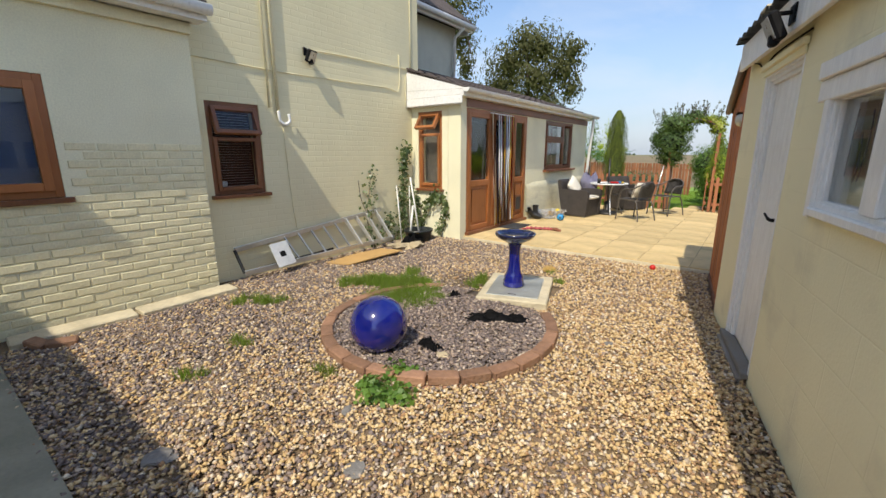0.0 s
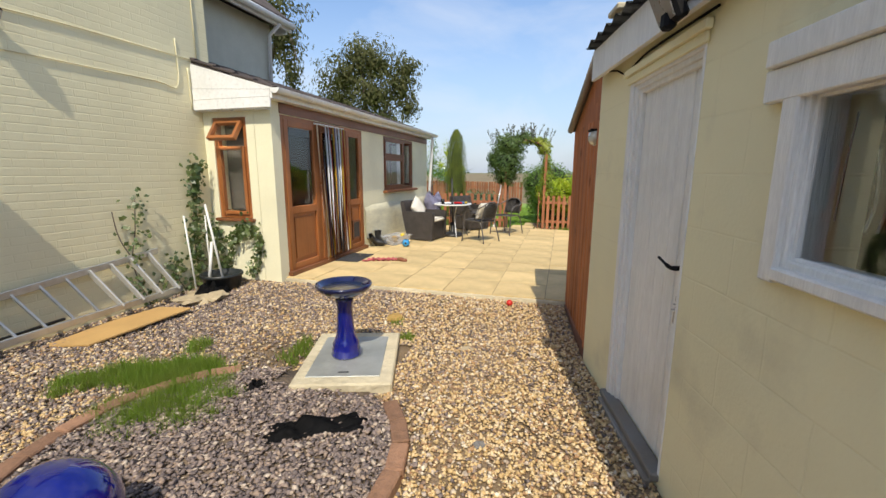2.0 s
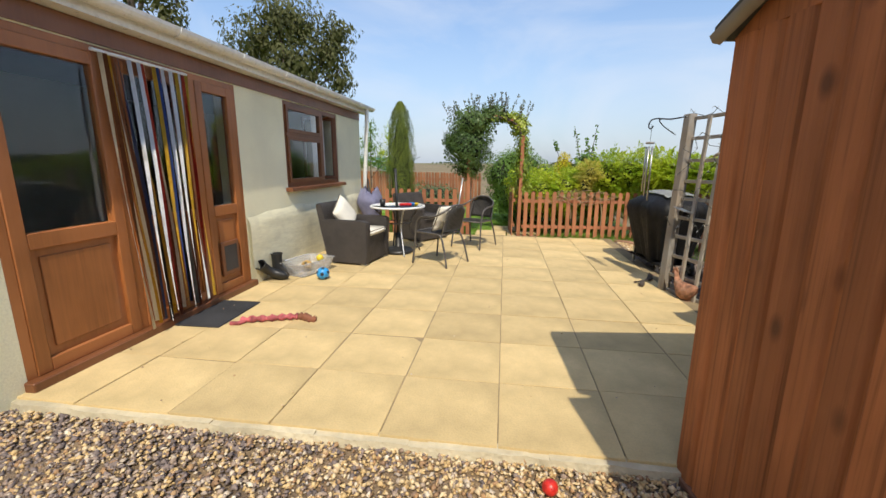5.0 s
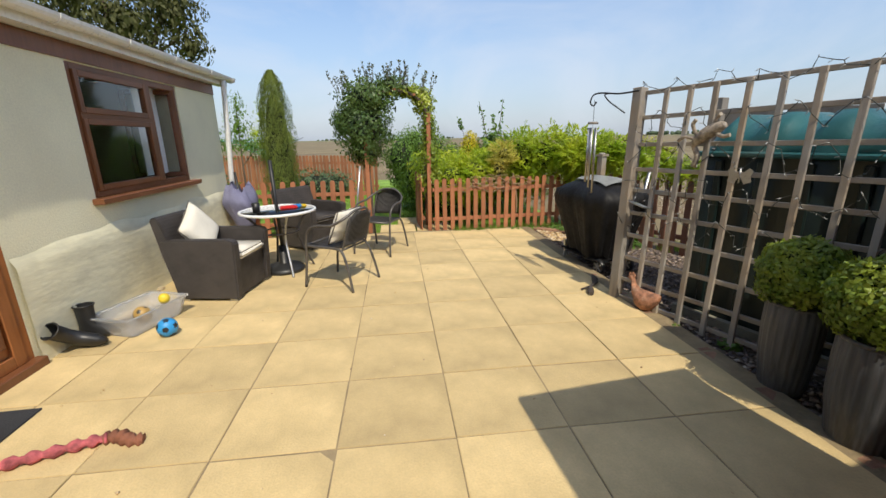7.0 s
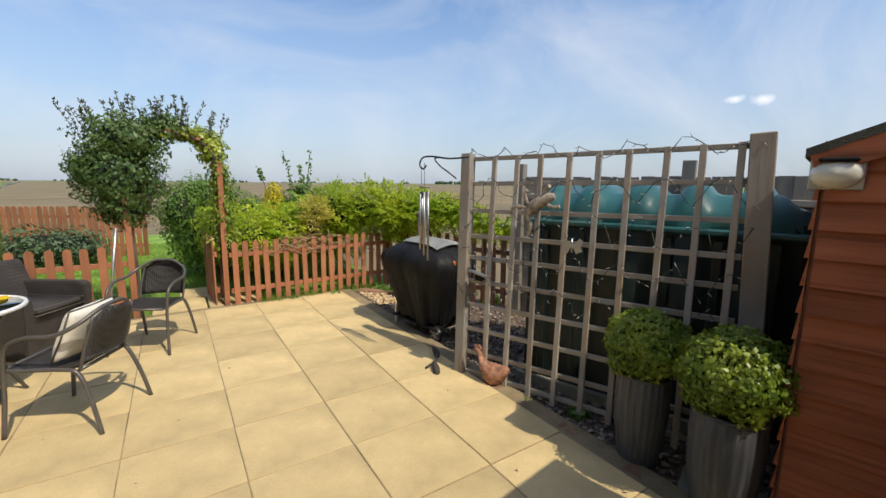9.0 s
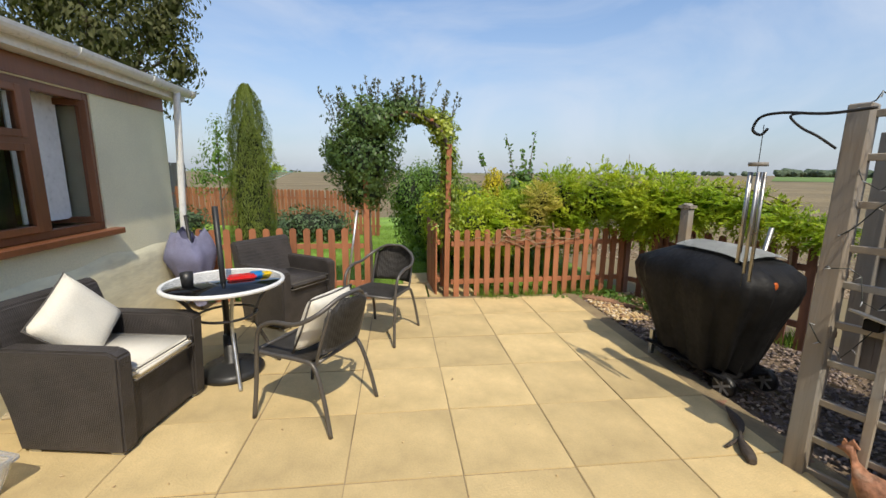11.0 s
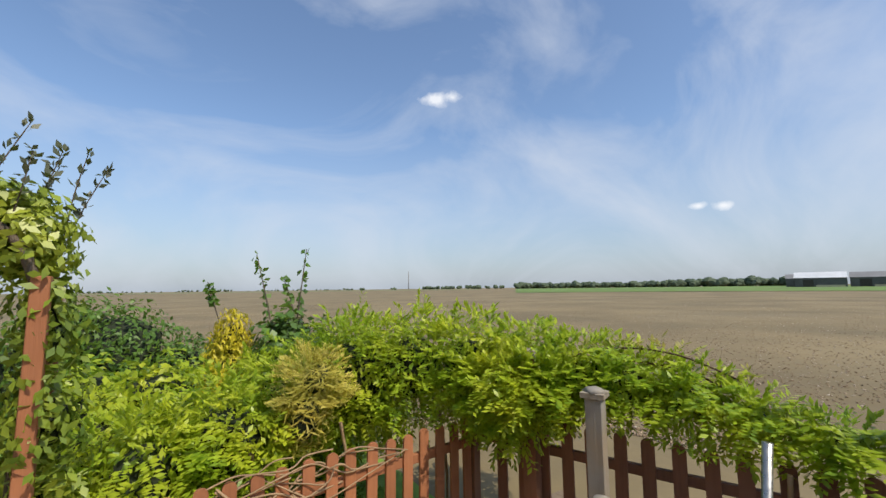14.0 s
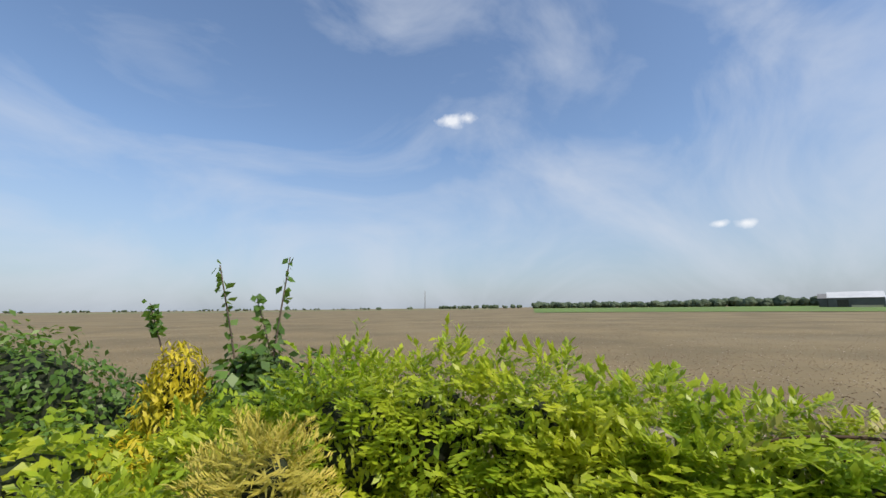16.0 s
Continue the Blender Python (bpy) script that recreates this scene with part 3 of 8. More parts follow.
# ---- walls with openings ----
def wall_panel(name, m, length, height, thick, holes, material, parent=None, label="", z0=0.0):
    """A wall whose outer face is the local plane x = 0, running along y, thick towards -x, with openings (y0, y1, z0, z1) right through."""
    bm = bmesh.new()
    ys = sorted({0.0, length, *[v for h in holes for v in h[:2]]})
    zs = sorted({z0, height, *[v for h in holes for v in h[2:]]})
    def solid(i, j):
        if not (0 <= i < len(ys) - 1 and 0 <= j < len(zs) - 1):
            return False
        y, z = (ys[i] + ys[i + 1]) / 2, (zs[j] + zs[j + 1]) / 2
        return not any(h[0] < y < h[1] and h[2] < z < h[3] for h in holes)
    cache = {}
    def v(x, y, z):
        k = (round(x, 4), round(y, 4), round(z, 4))
        if k not in cache:
            cache[k] = bm.verts.new(k)
        return cache[k]
    for i in range(len(ys) - 1):
        for j in range(len(zs) - 1):
            if not solid(i, j):
                continue
            a, b, c, d = ys[i], ys[i + 1], zs[j], zs[j + 1]
            bm.faces.new((v(0, a, c), v(0, b, c), v(0, b, d), v(0, a, d)))
            bm.faces.new((v(-thick, a, d), v(-thick, b, d), v(-thick, b, c), v(-thick, a, c)))
            for (di, dj), e in (((-1, 0), ((a, c), (a, d))), ((1, 0), ((b, d), (b, c))), ((0, -1), ((b, c), (a, c))), ((0, 1), ((a, d), (b, d)))):
                if not solid(i + di, j + dj):
                    (p, q), (r, s) = e
                    bm.faces.new((v(0, p, q), v(0, r, s), v(-thick, r, s), v(-thick, p, q)))
    ob = part(name, bm, material, parent, label)
    ob.matrix_world = m
    return ob


def pane(name, parent, y0, y1, z0, z1, x=-0.03):
    bm = bmesh.new()
    bx(bm, x - 0.004, x + 0.004, y0, y1, z0, z1)
    ob = part(name, bm, M["glass"], parent)
    ob.visible_shadow = False
    return ob


def frame_bars(bm, y0, y1, z0, z1, t, x0, x1):
    bx(bm, x0, x1, y0, y0 + t, z0, z1)
    bx(bm, x0, x1, y1 - t, y1, z0, z1)
    bx(bm, x0, x1, y0 + t, y1 - t, z0, z0 + t)
    bx(bm, x0, x1, y0 + t, y1 - t, z1 - t, z1)


def sash(parent, y0, y1, z0, z1, mat, m=None, t=0.055, name="sash"):
    bm = bmesh.new()
    frame_bars(bm, y0, y1, z0, z1, t, -0.05, 0.012)
    s = part(name, bm, mat, parent, bevel=0.004)
    g = bmesh.new()
    bx(g, -0.022, -0.014, y0 + t - 0.006, y1 - t + 0.006, z0 + t - 0.006, z1 - t + 0.006)
    p = part("pane", g, M["glass"], s)
    p.visible_shadow = False
    if m is not None:
        s.matrix_local = m
    return s


# ---- house ----
XA, XT, XE = -4.93, -5.08, -4.04       # annex, tall wall and extension faces
wall_panel("wall_annex", pose(XA, -6.0, 0), 8.12, 2.86, 0.25, [(5.35, 6.94, 1.15, 2.16)], M["cream_render"], None, "")
tagged(bpy.data.objects["wall_annex"], "smooth cream rendered wall of the low annex", "wall", kind="structure")
wall_panel("wall_tall", pose(XT, 2.10, 0), 3.80, 6.6, 0.25, [(0.16, 0.79, 1.05, 2.10)], M["cream"], None, "")
tagged(bpy.data.objects["wall_tall"], "cream painted brick wall of the two storey house", "wall", kind="structure")
wall_panel("wall_extension", pose(XE, 5.72, 0), 6.13, 2.46, 0.25, [(0.17, 2.41, P, 2.26), (3.35, 5.05, 1.17, 2.26)], M["cream_render"], None, "")
tagged(bpy.data.objects["wall_extension"], "cream rendered long wall of the kitchen extension", "wall", kind="structure")
wall_panel("wall_porch", pose(XT, 5.72, 0, 0, 0, -90), 0.785, 2.52, 0.25, [(0.14, 0.66, 0.93, 2.22)], M["cream_render"], None, "")
tagged(bpy.data.objects["wall_porch"], "cream rendered end wall of the extension", "wall", kind="structure")
wall_panel("wall_extension_end", pose(-8.6, 11.98, 0, 0, 0, 90), 2.4, 2.42, 0.25, [], M["cream_render"], None, "")
o = bpy.data.objects["wall_extension_end"]
o.matrix_world = pose(XE - 0.252, 11.848, 0, 0, 0, 90)
tagged(o, "cream rendered far end wall of the extension", "wall", kind="structure")
wing = thing("house_wing", "grey-cream rendered rear wing of the house with tiled roof", "house")
one("wall", wing, M["grey_render"], (-12.0, -6.6, 5.80, 9.15, 0, 4.55))
one("wall", wing, M["grey_render"], (-12.0, -5.36, -6.0, 5.78, 0, 0.02), label="floor slab")
one("back_wall", wing, M["grey_render"], (-12.2, -12.0, -6.0, 9.15, 0, 6.5))
one("side_wall", wing, M["cream_end"], (-12.0, -5.36, -6.2, -6.0, 0, 6.5))
one("end_wall", wing, M["cream_end"], (-12.0, XT - 0.25, 5.53, 5.77, 2.9, 6.5))
# rear wing roof with gutter and downpipe
bm = bmesh.new()
prism(bm, [(-12.3, 4.6), (-6.25, 4.6), (-6.25, 4.68), (-9.2, 7.0), (-12.3, 4.7)], 5.78, 9.4, "y")
part("roof", bm, M["tile_roof"], wing)
one("fascia", wing, M["white_upvc"], (-6.32, -6.26, 5.80, 9.42, 4.46, 4.62), (-6.6, -6.32, 9.30, 9.34, 4.40, 4.6))
bm = bmesh.new()
tube(bm, [(-6.2, 5.8, 4.56), (-6.2, 9.42, 4.56)], 0.06, 10)
part("gutter", bm, M["white_upvc"], wing)
bm = bmesh.new()
tube(bm, [(-6.22, 9.0, 4.5), (-6.5, 9.0, 4.3), (-6.54, 9.0, 3.2)], 0.04, 8)
part("downpipe", bm, M["white_upvc"], wing)

# tall house roof and top closing
bm = bmesh.new()
prism(bm, [(-12.4, 6.6), (-4.8, 6.6), (-4.8, 6.7), (-8.6, 9.4), (-12.4, 6.7)], 2.07, 5.99, "y")
tagged(part("roof_tall", bm, M["tile_roof"], None, "dark tiled roof of the two storey house"), category="roof", kind="structure")

# annex eaves and roof; the eaves shade the wall below
annex_roof = thing("roof_annex", "tiled annex roof with white fascia and gutter over a plastered eaves band", "roof", kind="structure")
bm = bmesh.new()
prism(bm, [(-4.66, 2.92), (-4.66, 2.98), (-8.5, 5.2), (-8.5, 5.1)], -6.0, 2.22, "y")
part("roof_slope", bm, M["tile_roof"], annex_roof)
one("eaves_band", annex_roof, M["cream_render"], (XA + 0.002, XA + 0.05, -6.0, 2.13, 2.70, 2.80), (XA + 0.002, XA + 0.09, -6.0, 2.14, 2.80, 2.86))
one("fascia", annex_roof, M["white_upvc"], (-4.72, -4.69, -6.0, 2.22, 2.80, 2.95), (-4.93, -4.72, -6.0, 2.215, 2.80, 2.815))
bm = bmesh.new()
tube(bm, [(-4.64, -6, 2.90), (-4.64, 2.24, 2.90)], 0.055, 10)
part("gutter", bm, M["white_upvc"], annex_roof)
# wider eaves strip added out of view to shape the annex wall's shadow
one("unseen_eaves_strip", annex_roof, M["white_upvc"], (-4.94, -4.50, -6.0, -0.35, 2.865, 2.90))

# extension roof, gable boards, fascia, gutter
ext_roof = thing("roof_extension", "low pitched extension roof of dark brown tiles with white gutter", "roof", kind="structure")
def roof_z(x):
    return 2.53 + (-3.93 - x) * 0.335
bm = bmesh.new()
prism(bm, [(-3.92, roof_z(-3.92) - 0.06), (-3.92, roof_z(-3.92) - 0.02), (-6.6, roof_z(-6.6) - 0.02), (-6.6, roof_z(-6.6) - 0.08)], 5.62, 12.08, "y")
part("roof_deck", bm, M["tile_roof"], ext_roof)
one("gable_board", ext_roof, M["white_upvc"], (XT + 0.005, -3.93, 5.585, 5.61, 2.30, 2.42), bevel=0.003)
bm = bmesh.new()
prism(bm, [(XT + 0.005, 2.425), (-3.93, 2.425), (-3.93, 2.50), (XT + 0.005, 2.56)], 5.59, 5.613, "y")
part("gable_board", bm, M["white_upvc"], ext_roof)
bm = bmesh.new()
prism(bm, [(XT + 0.005, 2.565), (-3.93, 2.505), (-3.93, 2.53), (XT + 0.005, 2.86)], 5.595, 5.616, "y")
part("gable_board", bm, M["white_upvc"], ext_roof)
one("soffit", ext_roof, M["white_upvc"], (XT + 0.005, XE, 5.61, 5.72, 2.29, 2.30), (XE, -3.93, 5.61, 12.06, 2.405, 2.42))
one("fascia", ext_roof, M["white_upvc"], (-3.93, -3.905, 5.60, 12.06, 2.405, 2.53))
one("lintel_board", ext_roof, M["oak_dark"], (XE - 0.02, XE + 0.015, 5.88, 11.83, 2.27, 2.40))
bm = bmesh.new()
w = [math.pi + math.pi * i / 8 for i in range(9)]
for y0, y1 in ((5.58, 7.2), (7.2, 8.8), (8.8, 10.4), (10.4, 12.1)):
    outer = [(-3.85 + 0.062 * math.cos(a), 2.515 + 0.062 * math.sin(a)) for a in w]
    inner = [(-3.85 + 0.057 * math.cos(a), 2.517 + 0.057 * math.sin(a)) for a in reversed(w)]
    prism(bm, outer + inner, y0, y1, "y")
for y in (5.585, 12.09):
    prism(bm, [(-3.85 + 0.06 * math.cos(a), 2.515 + 0.06 * math.sin(a)) for a in w], y - 0.004, y + 0.004, "y")
part("gutter", bm, M["white_upvc"], ext_roof)
bm = bmesh.new()
for y in (6.3, 7.2, 8.0, 8.8, 9.6, 10.4, 11.3, 12.03):
    prism(bm, [(-3.85 + 0.070 * math.cos(a), 2.515 + 0.070 * math.sin(a)) for a in w] + [(-3.85 + 0.063 * math.cos(a), 2.515 + 0.063 * math.sin(a)) for a in reversed(w)], y - 0.025, y + 0.025, "y")
part("gutter_bracket", bm, M["white_upvc"], ext_roof)
bm = bmesh.new()
tube(bm, [(-3.85, 11.78, 2.48), (-3.86, 11.79, 2.37), (-3.97, 11.90, 1.20), (-4.05, 11.96, 0.12)], 0.036, 10)
part("downpipe", bm, M["white_upvc"], ext_roof, "white plastic downpipe")
# roof tiles in overlapping courses
bm = bmesh.new()
prism(bm, [(0, 0), (0, 0.018), (0.05, 0.032), (0.11, 0.02), (0.17, 0.004), (0.235, 0.006), (0.29, 0.014), (0.30, 0.0)], 0, 0.34, "x")
bmesh.ops.transform(bm, matrix=Matrix.Rotation(0, 4, "X"), verts=bm.verts[:])
tile_mesh = mesh_of(bm, "roof_tile", M["tile_roof"])
slope = math.atan(0.335)
for i in range(7):
    for j in range(21):
        x = -3.87 - 0.30 * math.cos(slope) * i
        ob = new("roof_tile", tile_mesh)
        ob.parent = ext_roof
        ob.matrix_local = Matrix.Translation((x, 5.60 + 0.305 * j, roof_z(x) + 0.018)) @ Matrix.Rotation(slope - 0.05, 4, "Y") @ Matrix.Translation((-0.34, 0, -0.015))

# closing of rooms behind the glass; indoor gloom is put into their dark colour
rooms = thing("room_shell", "rooms behind the windows, gloom put into their dark colour", "room", kind="structure")
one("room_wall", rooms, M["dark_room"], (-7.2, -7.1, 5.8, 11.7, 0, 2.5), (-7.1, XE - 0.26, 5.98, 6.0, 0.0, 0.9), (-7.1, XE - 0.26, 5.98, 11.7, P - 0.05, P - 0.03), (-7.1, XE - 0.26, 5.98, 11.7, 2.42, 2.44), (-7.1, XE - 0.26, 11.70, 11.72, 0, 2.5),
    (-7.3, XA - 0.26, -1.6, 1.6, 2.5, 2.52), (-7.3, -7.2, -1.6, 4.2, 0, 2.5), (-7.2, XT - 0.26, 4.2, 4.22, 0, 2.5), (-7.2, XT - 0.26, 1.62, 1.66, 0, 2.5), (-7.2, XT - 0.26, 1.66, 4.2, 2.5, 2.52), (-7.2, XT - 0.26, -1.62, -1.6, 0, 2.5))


# ---- windows and doors ----
def window_thing(name, m, w, h, mat, label):
    t = thing(name, label, "window", m, kind="structure")
    bm = bmesh.new()
    frame_bars(bm, 0, w, 0, h, 0.06, -0.08, -0.012)
    part("window_frame", bm, mat, t, bevel=0.004)
    return t


w1 = window_thing("window_1", pose(XA, -0.65, 1.15), 1.59, 1.01, M["oak_upvc"], "brown framed annex window with blue blind in shade")
sash(w1, 0.06, 1.53, 0.06, 0.95, M["oak_upvc"], pose(0.012, 0, 0), 0.07)
one("sill", w1, M["oak_dark"], (-0.05, 0.05, -0.03, 1.64, -0.045, 0.0), bevel=0.005)
one("blind", w1, plain("blue_roller_blind", (0.10, 0.15, 0.28), 0.8, vary=0.1, bump=0.05), (-0.14, -0.135, 0.05, 1.54, 0.05, 0.97))
w2 = window_thing("window_2", pose(XT, 2.26, 1.05), 0.63, 1.05, M["oak_dark"], "brown framed window with open top light and white slatted blind")
sash(w2, 0.05, 0.58, 0.05, 0.66, M["oak_dark"], pose(0.0, 0, 0), 0.045)
sash(w2, 0.05, 0.58, -0.32, 0.0, M["oak_dark"], pose(0.005, 0, 1.0, 0, -20, 0), 0.045, "top_light")
one("sill", w2, M["oak_dark"], (-0.04, 0.07, -0.04, 0.67, -0.04, 0.0), bevel=0.005)
bm = bmesh.new()
for i in range(30):
    bx(bm, -0.175, -0.150, 0.07, 0.56, 0.06 + 0.031 * i, 0.062 + 0.031 * i, None)
part("blind", bm, M["white_upvc"], w2, "white slatted blind")
one("mug", w2, M["white_upvc"], (-0.14, -0.10, 0.10, 0.20, 0.06, 0.15), label="white beaker on the inner sill")
w3 = window_thing("window_3", pose(XT + 0.14, 5.72, 0.93, 0, 0, -90), 0.52, 1.29, M["oak_upvc"], "narrow brown framed window with small open top light")
sash(w3, 0.05, 0.47, 0.05, 0.93, M["oak_upvc"], None, 0.045)
sash(w3, 0.05, 0.47, -0.28, 0.0, M["oak_upvc"], pose(0.01, 0, 1.25, 0, -34, 0), 0.045, "top_light")
one("sill", w3, M["oak_dark"], (-0.04, 0.06, -0.04, 0.56, -0.04, 0.0), bevel=0.005)
one("blind", w3, M["dark_room"], (-0.16, -0.155, 0.05, 0.47, 0.1, 1.24), label="inner blind coloured dark for indoor gloom")
w4 = window_thing("window_4", pose(XE, 9.07, 1.17), 1.70, 1.09, M["oak_dark"], "brown framed kitchen window with one casement swung open")
sash(w4, 0.06, 1.06, 0.06, 0.66, M["oak_dark"], None, 0.05)
sash(w4, 0.06, 1.06, 0.70, 1.04, M["oak_dark"], None, 0.05, "top_light")
one("mullion", w4, M["oak_dark"], (-0.07, 0.0, 1.07, 1.14, 0.06, 1.04), (-0.07, 0.0, 0.06, 1.07, 0.655, 0.705))
sash(w4, -0.54, 0.0, 0.06, 1.04, M["oak_dark"], pose(0.0, 1.65, 0, 0, 0, -72), 0.05, "casement")
one("sill", w4, M["oak_dark"], (-0.04, 0.09, -0.05, 1.79, -0.05, 0.0), bevel=0.006)
one("net_curtain", w4, M["white_upvc"], (-0.20, -0.19, 1.15, 1.6, 0.1, 1.05), label="white net curtain")

# glazed doors: fixed left leaf, open doorway behind the fly strips, right leaf with pet flap
d1 = thing("door_1", "golden oak finish double glazed doors with lower panels", "door", pose(XE, 5.89, P), kind="structure")
bm = bmesh.new()
frame_bars(bm, 0, 2.24, 0, 2.12, 0.06, -0.08, 0.0)
bx(bm, -0.08, 0.0, 0.80, 0.87, 0.06, 2.07)
bx(bm, -0.08, 0.0, 1.60, 1.67, 0.06, 2.07)
part("door_frame", bm, M["oak_upvc"], d1, bevel=0.004)
one("threshold", d1, M["oak_dark"], (-0.1, 0.07, -0.02, 2.26, -0.03, 0.06), bevel=0.006)
for y0, y1 in ((0.06, 0.80), (0.87, 1.60), (1.67, 2.18)):
    bm = bmesh.new()
    frame_bars(bm, y0, y1, 0.06, 2.07, 0.085, -0.06, 0.008)
    bx(bm, -0.06, 0.008, y0 + 0.085, y1 - 0.085, 0.83, 0.93)
    leaf = part("door_leaf", bm, M["oak_upvc"], d1, bevel=0.005)
    one("door_panel", leaf, M["oak_upvc"], (-0.04, -0.02, y0 + 0.08, y1 - 0.08, 0.14, 0.84), (-0.03, -0.008, y0 + 0.14, y1 - 0.14, 0.2, 0.78), bevel=0.004)
    g = bmesh.new()
    bx(g, -0.03, -0.022, y0 + 0.08, y1 - 0.08, 0.925, 1.99)
    p = part("pane", g, M["glass"], leaf)
    p.visible_shadow = False
flap = one("pet_flap", d1, M["oak_dark"], (-0.018, 0.012, 1.79, 2.06, 0.22, 0.56), bevel=0.005, label="brown framed pet flap")
one("flap_pane", flap, M["dark_room"], (0.006, 0.014, 1.83, 2.02, 0.26, 0.52))


# ---- outbuilding: painted block store with sheet roof ----
S = pose(-0.285, 4.62, 0, 0, 0, 11.8)            # along the store's front: y away, x inwards
SB = S @ pose(0, 0, 0, 0, 0, 180)              # the same, seen from outside: y back towards the road
wall_panel("wall_store", SB, 7.4, 2.62, 0.22, [(0.60, 1.42, 0.06, 2.07), (1.98, 3.90, 1.25, 1.78)], M["shed_block"])
o = tagged(bpy.data.objects["wall_store"], "cream painted block wall of the store, stained under the window", "wall", kind="structure")
for v in o.data.vertices:                       # the top follows the falling roof
    if v.co.z > 2.5:
        v.co.z = 2.29 - 0.015 * v.co.y
# inner walls coloured dark for the gloom behind the store's panes
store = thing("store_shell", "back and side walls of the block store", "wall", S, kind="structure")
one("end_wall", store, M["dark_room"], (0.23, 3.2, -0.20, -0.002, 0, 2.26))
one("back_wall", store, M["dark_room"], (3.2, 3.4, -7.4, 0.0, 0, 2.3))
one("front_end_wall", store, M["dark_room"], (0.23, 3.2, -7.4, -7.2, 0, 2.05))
one("floor", store, M["concrete_dark"], (0.2, 3.2, -7.2, -0.2, 0.0, 0.03))
store_roof = thing("roof_store", "corrugated sheet roof with flaking white fascia board", "roof", S, kind="structure")
fall = pose(0, 0, 2.265, 0.86, 0, 0)
bm = bmesh.new()
prof = [(-7.5 + 0.0425 * i, 0.155 + 0.022 * math.sin(math.pi * i / 2)) for i in range(177)]
lo, hi = [], []
for y, z in prof:
    lo.append((bm.verts.new(fall @ Vector((-0.14, y, z))), bm.verts.new(fall @ Vector((3.5, y, z)))))
for a, b in zip(lo, lo[1:]):
    f = bm.faces.new((a[0], b[0], b[1], a[1]))
    f.smooth = True
bmesh.ops.solidify(bm, geom=bm.faces[:], thickness=0.006)
part("roof_sheet", bm, M["corrugated"], store_roof)
one("fascia", store_roof, M["white_paint"], (-0.085, -0.055, -7.4, -0.03, -0.075, 0.13), m=fall, bevel=0.004)
one("soffit", store_roof, M["white_paint"], (-0.055, -0.002, -7.4, -0.03, -0.03, -0.01), m=fall)
bm = bmesh.new()
tube(bm, smooth_path([(-0.012, -0.10, 2.24), (-0.012, -0.35, 2.19), (-0.014, -0.55, 2.13), (-0.014, -0.85, 2.17), (-0.014, -1.5, 2.16)]), 0.006, 6)
part("cable", bm, M["black_cover"], store_roof)
chim = thing("chimney_pot", "square buff flue terminal above the sheet roof", "chimney", S @ pose(0.10, -0.12, 2.36))
one("stack", chim, M["concrete"], (-0.07, 0.07, -0.07, 0.07, 0, 0.22), bevel=0.008)
one("cap", chim, M["concrete"], (-0.10, 0.10, -0.10, 0.10, 0.25, 0.29), bevel=0.008)
for a_ in (-0.065, 0.035):
    for b_ in (-0.065, 0.035):
        one("leg", chim, M["concrete"], (a_, a_ + 0.03, b_, b_ + 0.03, 0.21, 0.255))

# plank door
d2 = thing("door_2", "old white painted plank door with black lever handle and hanging keys", "door", SB @ pose(-0.025, 0.60, 0.06), kind="structure")
bm = bmesh.new()
for x0, x1, t in ((-0.04, 0.030, 0.05), (-0.042, 0.016, 0.085), (-0.044, 0.002, 0.12)):
    bx(bm, x0, x1, 0, t, 0.0, 2.01)
    bx(bm, x0, x1, 0.82 - t * 0.35, 0.82, 0.0, 2.01)
    bx(bm, x0, x1, t, 0.82 - t * 0.35, 2.01 - t * 0.72, 2.01)
part("door_frame", bm, M["white_paint"], d2, bevel=0.004)
one("lintel_trim", d2, M["shed_block"], (0.027, 0.043, -0.02, 0.84, 1.99, 2.035), (0.029, 0.060, -0.04, 0.86, 2.035, 2.075), bevel=0.004)
one("step", d2, M["fence_grey"], (-0.02, 0.065, -0.01, 0.82, -0.02, 0.022), (0.045, 0.085, 0.02, 0.80, -0.07, -0.022), bevel=0.006, label="weathered timber threshold with flaking paint")
y = 0.122
random.seed(3)
while y < 0.77:
    w_ = min(0.109, 0.776 - y)
    one("plank", d2, M["white_paint"], (-0.045, -0.020 + random.uniform(-0.002, 0.002), y, y + w_ - 0.0035, 0.02, 1.93), bevel=0.004)
    y += w_
one("ledge", d2, M["dark_room"], (-0.06, -0.047, 0.12, 0.776, 0.0, 1.93))
h = one("handle_plate", d2, M["black_cover"], (-0.022, -0.006, 0.878, 0.914, 0.96, 1.16), bevel=0.004, label="black iron handle plate")
bm = bmesh.new()
tube(bm, smooth_path([(-0.012, 0.896, 1.09), (0.04, 0.894, 1.09), (0.05, 0.856, 1.10), (0.046, 0.77, 1.115)]), [0.012] * 6 + [0.010] * 6 + [0.007] * 7, 8)
part("lever", bm, M["black_cover"], h)
h.location = (-0.004, -0.148, -0.045)
steel = plain("dull_steel", (0.42, 0.41, 0.39), 0.35, 0.9, vary=0.1, bump=0.05)
bm = bmesh.new()
for k, (dy, dz, a) in enumerate(((0.0, 0, 0.1), (0.012, -0.02, 0.5), (-0.012, -0.03, -0.4))):
    lathe(bm, [(0.0, 0), (0.013, 0.001), (0.013, 0.003), (0.0, 0.004)], 10, (0.005, 0.898 + dy, 0.915 + dz))
    bx(bm, 0.003, 0.006, 0.894 + dy, 0.903 + dy, 0.85 + dz, 0.905 + dz)
